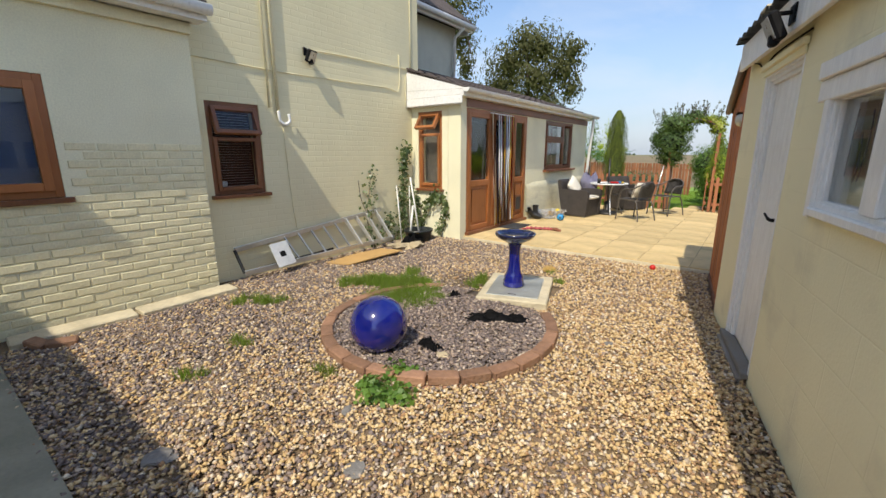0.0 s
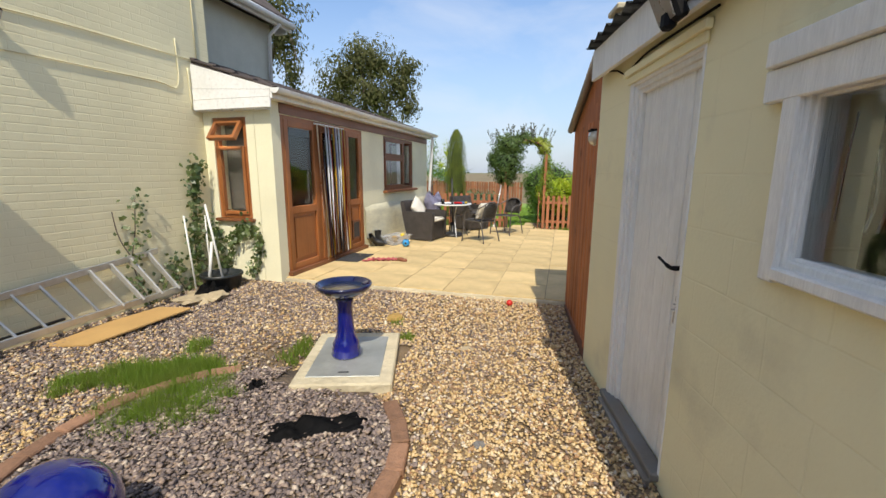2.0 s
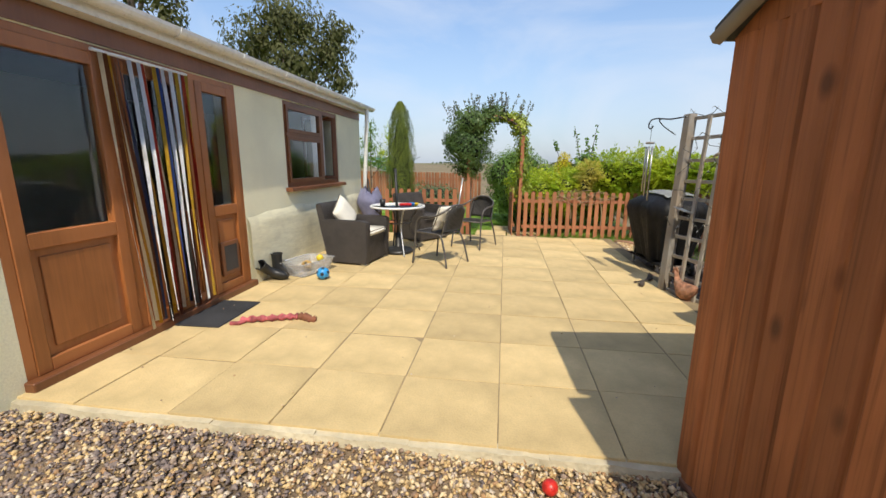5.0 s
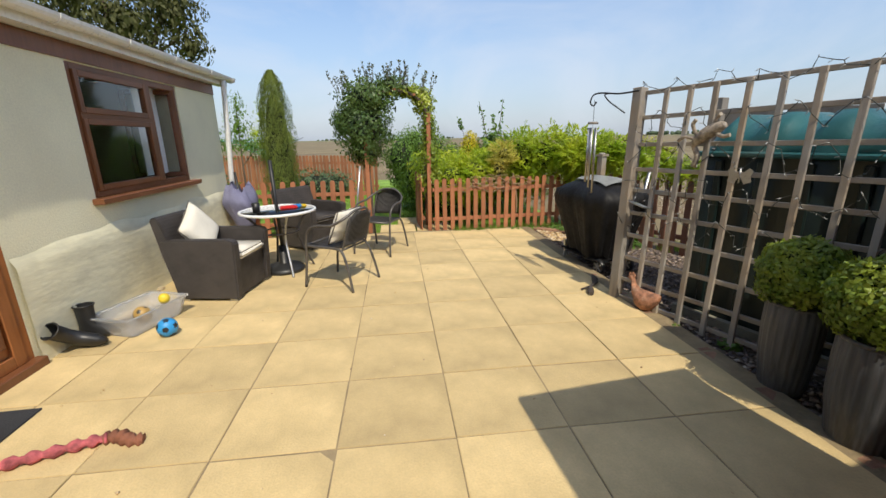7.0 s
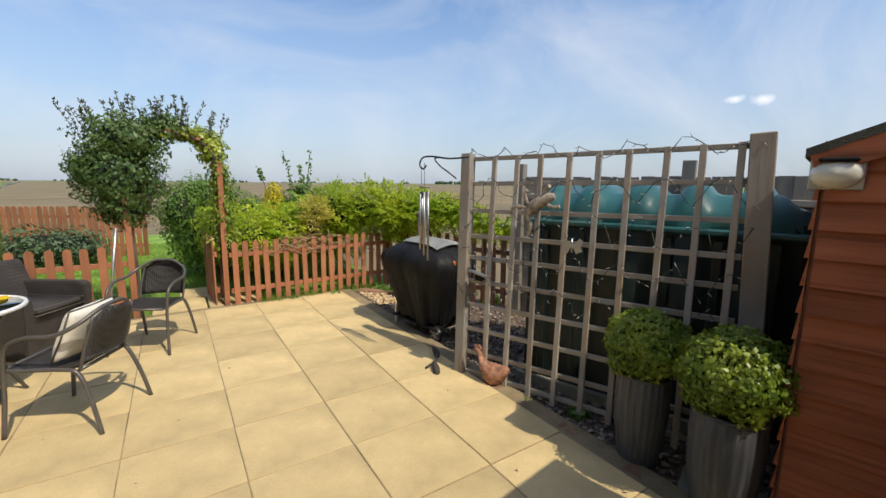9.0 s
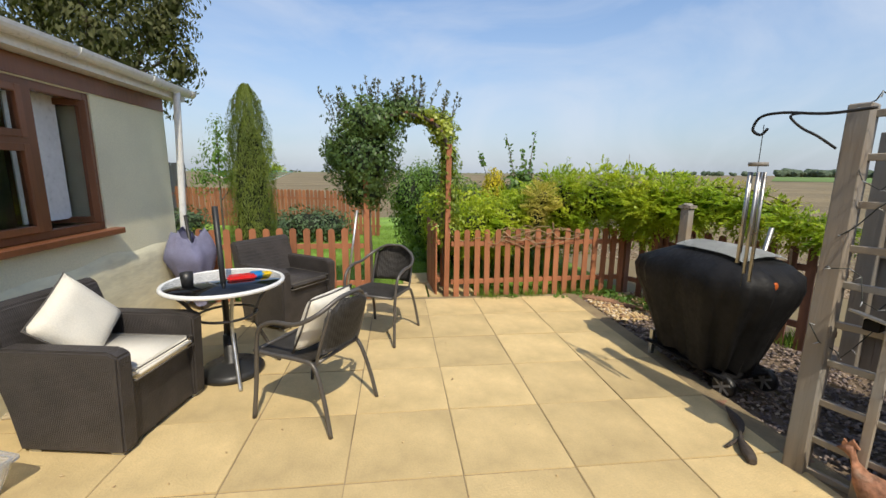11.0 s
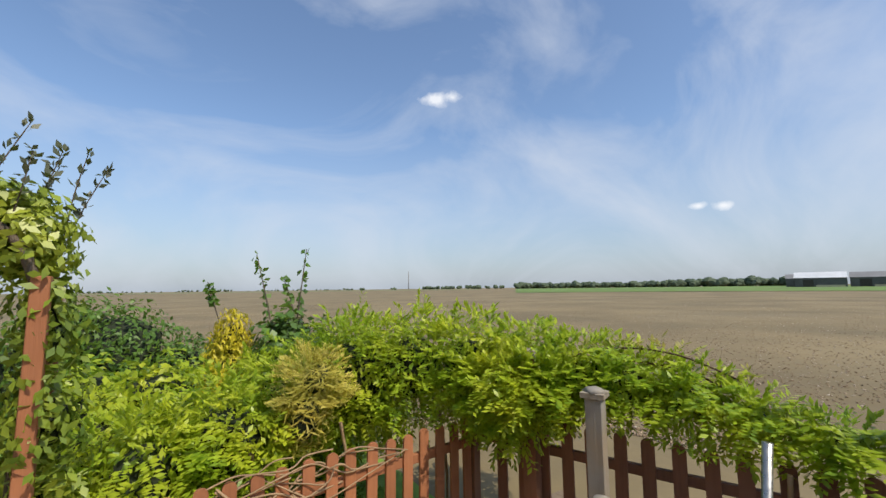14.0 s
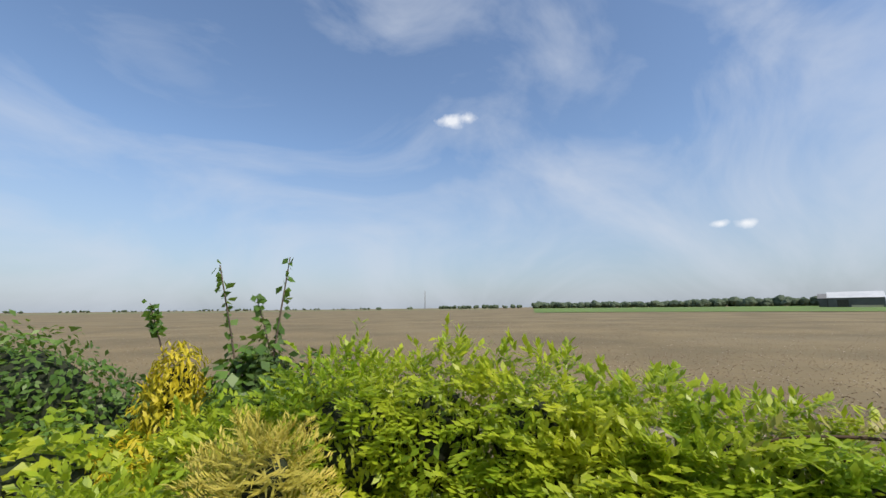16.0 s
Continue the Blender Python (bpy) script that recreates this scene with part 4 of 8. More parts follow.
tube(bm, [(0.0, 0.896 + 0.016 * math.cos(q), 0.94 + 0.016 * math.sin(q)) for q in [k * 0.5236 for k in range(12)]], 0.0015, 5, True)
bx(bm, -0.012, 0.004, 0.895, 0.897, 0.945, 0.99)
part("keys", bm, steel, h, "bunch of steel keys in the lock")

# store window
w5 = thing("window_5", "white painted timber window with grimy panes", "window", SB @ pose(0, 1.98, 1.25), kind="structure")
bm = bmesh.new()
frame_bars(bm, 0.0, 1.92, 0.0, 0.53, 0.035, -0.10, 0.014)
bx(bm, -0.08, 0.026, 0.485, 0.605, 0.035, 0.495)
bx(bm, -0.08, 0.016, 1.22, 1.30, 0.035, 0.495)
part("window_frame", bm, M["white_paint"], w5, bevel=0.005)
one("side_trim", w5, M["white_paint"], (0.002, 0.032, -0.045, 0.018, -0.04, 0.50), bevel=0.004)
one("lintel_board", w5, M["white_paint"], (0.002, 0.034, -0.13, 2.0, 0.495, 0.592), (0.002, 0.052, -0.11, 2.0, 0.594, 0.672), bevel=0.005)
one("sill", w5, M["white_paint"], (-0.02, 0.045, 0.02, 2.0, -0.028, 0.012), bevel=0.006)
for y0, y1 in ((0.022, 0.485), (0.605, 1.22), (1.30, 1.898)):
    s_ = bmesh.new()
    frame_bars(s_, y0, y1, 0.022, 0.51, 0.022, -0.045, -0.004)
    ss = part("sash", s_, M["white_paint"], w5, bevel=0.003)
    g = bmesh.new()
    bx(g, -0.028, -0.022, y0 + 0.018, y1 - 0.018, 0.04, 0.492)
    p = part("pane", g, M["glass"], ss)
    p.visible_shadow = False
    for q in range(6):
        dr = bmesh.new()
        yy = y0 + 0.10 + (y1 - y0 - 0.2) * random.random()
        z1_ = random.uniform(0.34, 0.46)
        tube(dr, smooth_path([(-0.045, yy, z1_), (-0.045, yy + random.uniform(-0.02, 0.02), z1_ - 0.12), (-0.045, yy + random.uniform(-0.03, 0.03), random.uniform(0.09, 0.16))], 4), random.uniform(0.0015, 0.004), 5)
        part("cobweb", dr, M["corrugated"], ss)

# floodlight on the fascia and another on the house
def floodlight(m, label):
    t = thing("floodlight", label, "light", m, "floodlights")
    one("bracket", t, M["black_cover"], (0, 0.10, -0.012, 0.012, -0.01, 0.01), (0.0, 0.012, -0.05, 0.05, -0.06, 0.04), bevel=0.003)
    one("head", t, M["black_cover"], (0.08, 0.13, -0.085, 0.085, -0.11, 0.05), bevel=0.012, m=pose(0.0, 0, 0, 0, 25, 0))
    one("lens", t, steel, (0.131, 0.134, -0.07, 0.07, -0.09, 0.035), m=pose(0, 0, 0, 0, 25, 0))
    one("sensor", t, M["black_cover"], (0.05, 0.10, -0.03, 0.03, -0.17, -0.10), bevel=0.012)
    return t
floodlight(SB @ pose(0.085, 1.42, 2.27), "black floodlight with sensor on the white fascia")
floodlight(pose(XT, 3.62, 2.84, 0, 0, 20), "black floodlight on the painted house wall")

# ---- timber shed with boarded door end ----
SH = pose(-0.231, 4.787, 0, 0, 0, 7.3)
shed = thing("garden_shed", "brown stained timber shed with vertical boarded front and felt roof", "shed", SH)
random.seed(5)
y = -0.14
while y < 1.065:
    w_ = min(random.choice((0.115, 0.12, 0.125)), 1.085 - y)
    face = -0.064 + random.uniform(-0.003, 0.003)
    bm = bmesh.new()
    prism(bm, [(-0.045, y), (-0.045, y + w_ - 0.003), (face + 0.006, y + w_ - 0.003), (face, y + w_ - 0.009), (face, y + 0.034), (face + 0.004, y + 0.024), (face + 0.012, y + 0.014), (face + 0.013, y)], 0.10, 1.95, "z")
    bmesh.ops.recalc_face_normals(bm, faces=bm.faces[:])
    part("board", bm, M["shed_v"], shed)
    y += w_
one("cladding_back", shed, M["fence_brown"], (-0.044, -0.03, -0.14, 1.085, 0.02, 1.93))
one("base_board", shed, M["fence_brown"], (-0.075, -0.050, -0.15, 1.09, 0.0, 0.11), bevel=0.005)
one("edge_batten", shed, M["shed_v"], (-0.078, -0.064, -0.15, -0.105, 0.10, 1.93), bevel=0.004)
rake = [(-0.14, 2.46), (1.085, 1.985)]
for k, (z0, z1) in enumerate(((1.95, 2.08), (2.08, 2.21), (2.21, 2.34), (2.34, 2.42))):
    bm = bmesh.new()
    y_hi = -0.14 + (2.46 - z0) / 0.388
    y_lo = max(-0.139, -0.14 + (2.46 - z1) / 0.388)
    prism(bm, [(-0.14, z0), (min(1.08, y_hi), z0), (y_lo, z1), (-0.14, z1)], -0.06, -0.035, "x")
    part("lap_board", bm, M["shed_v"], shed)
bm = bmesh.new()
for i in range(12):
    t0, t1 = i / 12, (i + 1) / 12
    pa, pb = [(rake[0][0] + (rake[1][0] + 0.03 - rake[0][0]) * t, rake[0][1] + (rake[1][1] - rake[0][1]) * t * 1.03 + 0.008 * math.sin(9 * t)) for t in (t0, t1)]
    prism(bm, [(pa[0], pa[1] - 0.02), (pb[0], pb[1] - 0.02), (pb[0], pb[1] + 0.03), (pa[0], pa[1] + 0.03)], -0.115, 1.05, "x")
bmesh.ops.remove_doubles(bm, verts=bm.verts[:], dist=0.0005)
part("roof_felt", bm, M["felt"], shed, "curling green felt roof edge")
bm = bmesh.new()
tube(bm, [(-0.105, -0.14, 2.435), (-0.105, 1.11, 1.965)], 0.03, 6)
part("barge_roll", bm, M["grey_timber"], shed)
one("side_wall", shed, M["shed_h"], (-0.044, 1.02, 1.055, 1.083, 0.0, 1.95))
one("back_wall", shed, M["shed_h"], (1.0, 1.02, 0.0, 1.055, 0.0, 1.95))
lampm = plain("clear_lamp_plastic", (0.62, 0.60, 0.50), 0.15, vary=0.1, bump=0.02, coat=0.6)
def wall_lamp(m, label):
    t = thing("solar_wall_lamp", label, "light", m, "solar wall lamps")
    bm = bmesh.new()
    lathe(bm, [(0.0, 0.05), (0.035, 0.045), (0.06, 0.03), (0.07, 0.012), (0.07, 0.0)], 20)
    bmesh.ops.transform(bm, matrix=Matrix.Rotation(radians(90), 4, "Y") @ Matrix.Diagonal((0.85, 1.15, 1.1, 1)), verts=bm.verts[:])
    part("lens", bm, lampm, t)
    one("solar_top", t, M["black_cover"], (0.0, 0.05, -0.06, 0.06, 0.045, 0.062), bevel=0.006)
    one("back_plate", t, steel, (-0.006, 0.0, -0.082, 0.082, -0.062, 0.062), bevel=0.004)
    return t
wall_lamp(SH @ pose(-0.07, -0.02, 1.81, 0, 0, 180), "round solar lamp on the brown shed boards")

# ---- second shed: gable end of lapped boards ----
T = pose(0.73, 6.53, 0, 0, 0, 13.5)            # along its front: -y comes nearer, x inwards
lap = thing("lapboard_shed", "russet lapboard shed gable with overhanging edges", "shed", T)
for k in range(16):
    z0 = 0.16 + 0.118 * k
    bm = bmesh.new()
    ya = 0.0 if z0 + 0.118 < 1.88 else -(z0 + 0.118 - 1.88) / 0.4
    yb = 0.0 if z0 < 1.88 else -(z0 - 1.88) / 0.4
    vs = [(-0.012 - 0.012, yb, z0), (-0.024, -1.9, z0), (-0.006, -1.9, z0 + 0.12), (-0.006, ya, z0 + 0.12)]
    f = [bm.verts.new(v) for v in vs]
    bk = [bm.verts.new((0.02, v[1], v[2])) for v in vs]
    bm.faces.new(f)
    bm.faces.new(bk[::-1])
    for i in range(4):
        bm.faces.new((f[i], bk[i], bk[(i + 1) % 4], f[(i + 1) % 4]))
    part("lap_board", bm, M["shed_h"], lap)
one("corner_post", lap, M["fence_brown"], (0.0, 0.04, -0.02, 0.014, 0.05, 1.88), bevel=0.004)
one("plinth", lap, M["concrete_dark"], (-0.03, 1.5, -1.9, 0.02, 0.0, 0.16))
for k in range(15):
    z0 = 0.16 + 0.118 * k
    bm = bmesh.new()
    prism(bm, [(0.014, z0), (0.032, z0), (0.016, z0 + 0.12), (0.014, z0 + 0.12)], -0.02, 1.5, "x")
    part("side_board", bm, M["shed_h"], lap)
bm = bmesh.new()
prism(bm, [(0.07, 1.865), (-0.95, 2.273), (-1.97, 1.865), (-1.97, 1.90), (-0.95, 2.315), (0.07, 1.90)], -0.06, 1.6, "x")
part("roof", bm, M["felt"], lap)
one("barge_board", lap, M["shed_h"], (-0.055, -0.03, -1.14, 0.03, -0.09, 0.0), m=pose(0, 0.03, 1.885, -21.8, 0, 0), bevel=0.004)
wall_lamp(T @ pose(-0.03, -0.03, 1.80, 0, 0, 180), "round solar lamp under the lapboard gable")

# ---- trellis with wires, leaning slightly ----
TR = pose(0.53, 8.72, 0.05, 0, 0, 20.2)        # along -y to its far post
trellis = thing("trellis_screen", "weathered grey timber trellis screen wound with light strings", "trellis", TR)
one("post", trellis, M["grey_timber"], (-0.045, 0.045, -0.045, 0.045, 0, 1.95), bevel=0.006, m=pose(-0.02, -0.01, 0, -1, 3.4, 0))
one("post", trellis, M["grey_timber"], (-0.06, 0.06, -0.06, 0.06, 0, 1.99), bevel=0.006, m=pose(0.0, -2.01, 0, -2.8, 2.4, 0))
for k, y in enumerate((-0.235, -0.427, -0.632, -0.835, -1.04, -1.243, -1.445, -1.648, -1.835)):
    one("upright", trellis, M["grey_timber"], (-0.045, -0.020, -0.019, 0.019, 0.05, 1.91 + 0.005 * k), bevel=0.003, m=pose(0.0, y - 0.012, 0, -0.5 + 0.3 * math.sin(k * 2.3), 3.7, 0))
for z in (0.10, 0.275, 0.478, 0.688, 0.888, 1.088, 1.268, 1.478, 1.70, 1.90):
    one("cross_bar", trellis, M["grey_timber_h"], (-0.017, 0.008, -1.90, 0.0, z - 0.017, z + 0.017), bevel=0.003, m=pose(-0.005 + 0.065 * z, 0, 0, -0.8, 0, 0))
wire = plain("dark_cable", (0.03, 0.035, 0.03), 0.6, vary=0.1, bump=0)
bulb = plain("clear_bulb_plastic", (0.42, 0.43, 0.42), 0.2, vary=0.05, bump=0)
lights = thing("light_string", "dark cable of small clear lights wound through the trellis", "light string", TR)
random.seed(11)
for s_ in range(5):
    pts, z = [], 1.93 - 0.27 * s_
    for i in range(46):
        y = 0.03 - 1.95 * i / 45
        pts.append((-0.05 + 0.05 * z + 0.05 * math.sin(i * 1.9 + s_), y, z + (0.085 if s_ else 0.03) * math.sin(i * 0.9 + 2.2 * s_) + random.uniform(-0.03, 0.03)))
    bm = bmesh.new()
    tube(bm, pts, 0.0028, 4)
    part("cable", bm, wire, lights)
    bm = bmesh.new()
    for p_ in pts[::1]:
        a = random.uniform(0, 6.28)
        d = Vector((math.cos(a) * 0.5 - 0.5, math.sin(a), random.uniform(-1, 0.6))).normalized()
        tube(bm, [Vector(p_), Vector(p_) + d * 0.026], [0.0032, 0.002], 5)
    part("bulb_chain", bm, bulb, lights, kind="stuff")
# hook, wind chime
iron = plain("black_wrought_iron", (0.02, 0.02, 0.02), 0.5, 0.4, vary=0.2, bump=0.1)
hook = thing("hanging_bracket", "black wrought iron scroll bracket on the trellis post", "bracket", TR @ pose(-0.06, 0.05, 1.80))
bm = bmesh.new()
tube(bm, smooth_path([(0.02, -0.12, 0.11), (-0.02, 0.04, 0.10), (-0.05, 0.20, 0.12), (-0.05, 0.30, 0.11), (-0.05, 0.33, 0.05), (-0.05, 0.29, 0.02), (-0.05, 0.26, 0.05)]), 0.007, 6)
tube(bm, smooth_path([(0.02, 0.0, -0.06), (-0.03, 0.06, 0.0), (-0.04, 0.12, 0.04), (-0.05, 0.17, 0.10), (-0.04, 0.11, 0.11)]), 0.006, 6)
part("scroll", bm, iron, hook)
chime = thing("wind_chime", "silver tube wind chime hanging from the bracket", "wind chime", TR @ pose(-0.11, 0.33, 1.66))
bm = bmesh.new()
lathe(bm, [(0.0, 0.02), (0.045, 0.02), (0.045, 0.0), (0.0, 0.0)], 14)
part("top_disc", bm, M["grey_timber"], chime)
for k in range(5):
    bm = bmesh.new()
    a = k * 1.2566
    tube(bm, [(0.034 * math.cos(a), 0.034 * math.sin(a), -0.03), (0.034 * math.cos(a), 0.034 * math.sin(a), -0.42 - 0.05 * k)], 0.009, 8)
    part("chime_tube", bm, steel, chime)
bm = bmesh.new()
tube(bm, [(0.0, 0.0, 0.21), (0.0, 0.0, 0.02)], 0.002, 4)
tube(bm, [(0, 0, 0), (0, 0, -0.65)], 0.002, 4)
part("cord", bm, wire, chime)

# ---- oil tank ----
tank = thing("oil_tank", "dark green ribbed plastic oil tank behind the trellis", "tank", TR @ pose(0.30, 0, 0))
bm = bmesh.new()
prof = [(0, 0.10), (0.0, 1.38), (0.03, 1.42), (0.03, 1.50), (0.10, 1.62), (0.24, 1.70), (0.75, 1.70), (0.90, 1.62), (0.98, 1.50), (0.98, 1.42), (1.0, 1.38), (1.0, 0.10)]
n_ = 44
rows = []
for i in range(n_ + 1):
    y = -0.45 - 1.75 * i / n_
    rib = 0.5 + 0.5 * math.tanh(4 * math.sin(2 * math.pi * i / 8.8))
    row = []
    for x, z in prof:
        q = z
        xx = x
        if z > 1.5:
            q = z - 0.07 * (1 - rib)
        if 0.2 < z < 1.39 and x == 0.0:
            xx = 0.05 * (1 - rib)
        end = min(i, n_ - i)
        if end < 3 and z > 1.3:
            q -= 0.04 * (3 - end)
        row.append(bm.verts.new((xx, y, q)))
    rows.append(row)
for a, b in zip(rows, rows[1:]):
    for j in range(len(prof) - 1):
        f = bm.faces.new((a[j], a[j + 1], b[j + 1], b[j]))
        f.smooth = True
bm.faces.new(rows[0])
bm.faces.new(rows[-1][::-1])
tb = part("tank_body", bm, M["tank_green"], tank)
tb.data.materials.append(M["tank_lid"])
# faces centred above 1.44 take the teal, the rest stay near-black green
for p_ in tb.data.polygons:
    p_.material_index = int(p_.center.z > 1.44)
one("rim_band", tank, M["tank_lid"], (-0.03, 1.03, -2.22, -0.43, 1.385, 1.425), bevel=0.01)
bm = bmesh.new()
for i in range(6):
    yy = -0.60 - 0.29 * i
    bx(bm, -0.015, 0.02, yy - 0.03, yy + 0.03, 0.15, 1.36)
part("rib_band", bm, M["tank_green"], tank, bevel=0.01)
one("tank_base", tank, M["concrete_dark"], (-0.05, 1.05, -2.25, -0.40, -0.05, 0.10))

# ---- tall close-board fence behind the tank ----
def fence_line(name, m, length, height, label, mat, board=0.10, posts=1.85, rail_mat=None, gap=0.0, rails=(0.25, 0.85), top="flat", group=""):
    t = thing(name, label, "fence", m, group)
    bm = bmesh.new()
    if top == "round":
        w2 = board / 2
        outline = [(-w2, 0), (w2, 0)] + [(w2, height - w2 * 0.9)] + [(w2 * math.cos(a), height - w2 * 0.9 + w2 * 0.9 * math.sin(a)) for a in (0.5, 1.0, 1.57, 2.14, 2.64)] + [(-w2, height - w2 * 0.9)]
        prism(bm, outline, -0.009, 0.009, "x")
    else:
        bx(bm, -0.008, 0.008, -board / 2, board / 2, 0, height)
    me = mesh_of(bm, "picket", mat)
    k = int(length / (board + gap))
    for i in range(k):
        ob = new("picket", me)
        ob.parent = t
        ob.location = (-0.03 + random.uniform(-0.003, 0.003), (i + 0.5) * (board + gap), 0.06 + random.uniform(-0.008, 0.008))
        ob.rotation_euler = (random.uniform(-0.015, 0.015), 0, random.uniform(-0.03, 0.03))
    for z in rails:
        one("rail", t, rail_mat or mat, (-0.02, 0.018, 0, length, z - 0.03, z + 0.03), bevel=0.004)
    return t
random.seed(21)
FT = pose(2.25, 9.86, 0, 0, 0, 180 + 20.2)
fence_tall = fence_line("board_fence", FT, 4.6, 1.78, "weathered grey close-board fence with rails behind the tank", M["fence_grey"], 0.125, 1.85, M["grey_timber_h"], 0.003, (0.4, 1.05, 1.60))
for y in (0.0, 1.85, 3.7):
    one("post", fence_tall, M["fence_grey"], (-0.06, 0.06, y - 0.06, y + 0.06, 0, 2.0), bevel=0.006)

# ---- picket fences round the terrace ----
random.seed(22)
front = fence_line("picket_fence", pose(1.42, 12.03, 0.06, 0, 0, 90 + 2.6), 2.34, 0.86, "red-brown round-topped picket fence beside the arch", M["fence_red"], 0.068, 2, M["fence_red"], 0.062, (0.26, 0.74), "round", "picket fences")
left = fence_line("picket_fence", pose(-1.98, 11.98, 0.06, 0, 0, 90), 2.2, 0.88, "red-brown round-topped picket fence before the lawn", M["fence_red"], 0.075, 2, M["fence_red"], 0.075, (0.26, 0.72), "round", "picket fences")
right = fence_line("picket_fence", pose(2.22, 9.97, 0.0, 0, 0, 20.2), 2.15, 0.98, "dark brown picket fence towards the open field", M["fence_brown"], 0.072, 2, M["fence_brown"], 0.085, (0.3, 0.84), "round", "picket fences")
gate = fence_line("picket_gate", pose(-1.06, 12.02, 0.06, 0, 0, 4), 0.85, 0.92, "red-brown picket gate standing open beneath the arch", M["fence_red"], 0.068, 2, M["fence_red"], 0.03, (0.26, 0.74), "round")
far = fence_line("picket_fence", pose(-2.0, 17.5, 0.0, 0, 0, 63), 7.3, 1.12, "red-brown picket fence across the lawn's far side", M["fence_red"], 0.09, 2, M["fence_red"], 0.035, (0.3, 0.95), "round", "picket fences")
fence_line("picket_fence", pose(-8.5, 20.7, 0.0, 0, 0, 110), 5.5, 1.12, "red-brown picket fence across the lawn's far side", M["fence_red"], 0.09, 2, M["fence_red"], 0.035, (0.3, 0.95), "round", "picket fences")
panel = fence_line("board_fence", pose(-9.6, 24.0, -0.06, 0, 0, 80), 8.0, 1.95, "tall grey close-board fence past the lawn", M["fence_grey"], 0.14, 2, M["grey_timber_h"], 0.004, (0.4, 1.1, 1.8))
def cap_post(x, y, h, m=None, mat=None, label="dark square fence post with flat cap"):
    t = thing("fence_post", label, "fence post", pose(x, y, 0, 0, 0, 20), "fence posts")
    one("shaft", t, mat or M["fence_brown"], (-0.045, 0.045, -0.045, 0.045, 0, h - 0.05), bevel=0.005)
    bm = bmesh.new()
    bx(bm, -0.062, 0.062, -0.062, 0.062, h - 0.05, h - 0.022)
    lathe(bm, [(0.075, h - 0.022), (0.04, h), (0.0, h)], 4)
    part("cap", bm, M["grey_timber_h"], t, "weathered post cap")
    return t
cap_post(1.45, 10.98, 1.37, None, M["grey_timber"], "weathered grey fence post with bright cap")
cap_post(1.515, 11.52, 1.515)
cap_post(1.44, 12.05, 1.05)
cap_post(-4.0, 14.6, 1.25)
stub = thing("timber_stub", "short grey round post with chamfered top", "post", pose(1.30, 10.86, 0.05))
bm = bmesh.new()
lathe(bm, [(0.05, 0), (0.05, 0.80), (0.04, 0.83), (0.0, 0.83)], 14)
part("shaft", bm, M["grey_timber"], stub)


# ---- yard: round bed, bath, ball ----
BC, BR = Vector((-2.24, 2.80, 0)), 0.98
bed = thing("round_bed", "round slate-filled bed edged with worn red bricks", "garden bed", pose(BC.x, BC.y, 0), kind="structure")
bm = bmesh.new()
bx(bm, -0.105, 0.105, -0.05, 0.05, 0.0, 0.065)
bmesh.ops.bevel(bm, geom=bm.edges[:], offset=0.008, segments=1, affect="EDGES")
brick_mesh = mesh_of(bm, "edging_brick", M["red_brick"])
random.seed(31)
k, a = 0, radians(128)
while a < radians(398):
    for lay in (0, 1):
        ob = new("brick", brick_mesh)
        ob.parent = bed
        off = 0.05 if lay else 0.0
        ob.location = (BR * math.cos(a + off), BR * math.sin(a + off), -0.055 + 0.068 * lay + random.uniform(-0.004, 0.004))
        ob.rotation_euler = (random.uniform(-0.04, 0.04), random.uniform(-0.03, 0.03), a + off + math.pi / 2 + random.uniform(-0.03, 0.03))
    a += 0.222
bm = bmesh.new()
lathe(bm, [(0.0, 0.045), (0.6, 0.04), (0.96, 0.03), (0.97, -0.02)], 40)
part("slate_bed", bm, M["soil"], bed)

plinth = thing("stone_plinth", "square buff stone plinth with inset grey metal cover", "plinth", pose(-2.08, 4.00, 0, 0, 0, 18.6))
one("stone", plinth, M["concrete"], (-0.357, 0.357, -0.468, 0.468, -0.02, 0.09), bevel=0.012)
one("cover_plate", plinth, plain("galvanised_cover", (0.42, 0.44, 0.42), 0.5, 0.5, vary=0.18, grain=25, bump=0.2, dirt=(0.3, 0.27, 0.2), dirt_amount=0.5), (-0.272, 0.262, -0.365, 0.36, 0.085, 0.096), bevel=0.003)
one("finger_slot", plinth, M["black_cover"], (-0.05, 0.03, -0.31, -0.295, 0.0955, 0.0975))
bath = thing("bird_bath", "glossy cobalt blue ceramic bird bath on a fluted pedestal", "bird bath", pose(-2.12, 3.99, 0.096) @ Matrix.Diagonal((1.03, 1.03, 1.09, 1)))
bm = bmesh.new()
lathe(bm, [(0.0, 0.0), (0.112, 0.0), (0.118, 0.02), (0.108, 0.045), (0.112, 0.06), (0.10, 0.08), (0.104, 0.095), (0.088, 0.12), (0.072, 0.16), (0.062, 0.26), (0.058, 0.36), (0.066, 0.41), (0.072, 0.43), (0.05, 0.45), (0.0, 0.45)], 40)
part("pedestal", bm, M["blue_glaze"], bath)
bm = bmesh.new()
lathe(bm, [(0.0, 0.435), (0.075, 0.435), (0.10, 0.455), (0.17, 0.485), (0.205, 0.515), (0.212, 0.535), (0.205, 0.545), (0.19, 0.538), (0.16, 0.512), (0.08, 0.497), (0.0, 0.495)], 48)
part("bowl", bm, plain("dark_blue_glaze", (0.006, 0.009, 0.06), 0.1, vary=0.3, grain=8, bump=0.02, coat=1.0), bath)
bm = bmesh.new()
lathe(bm, [(0.0, 0.5165), (0.158, 0.516), (0.0, 0.515)], 32)
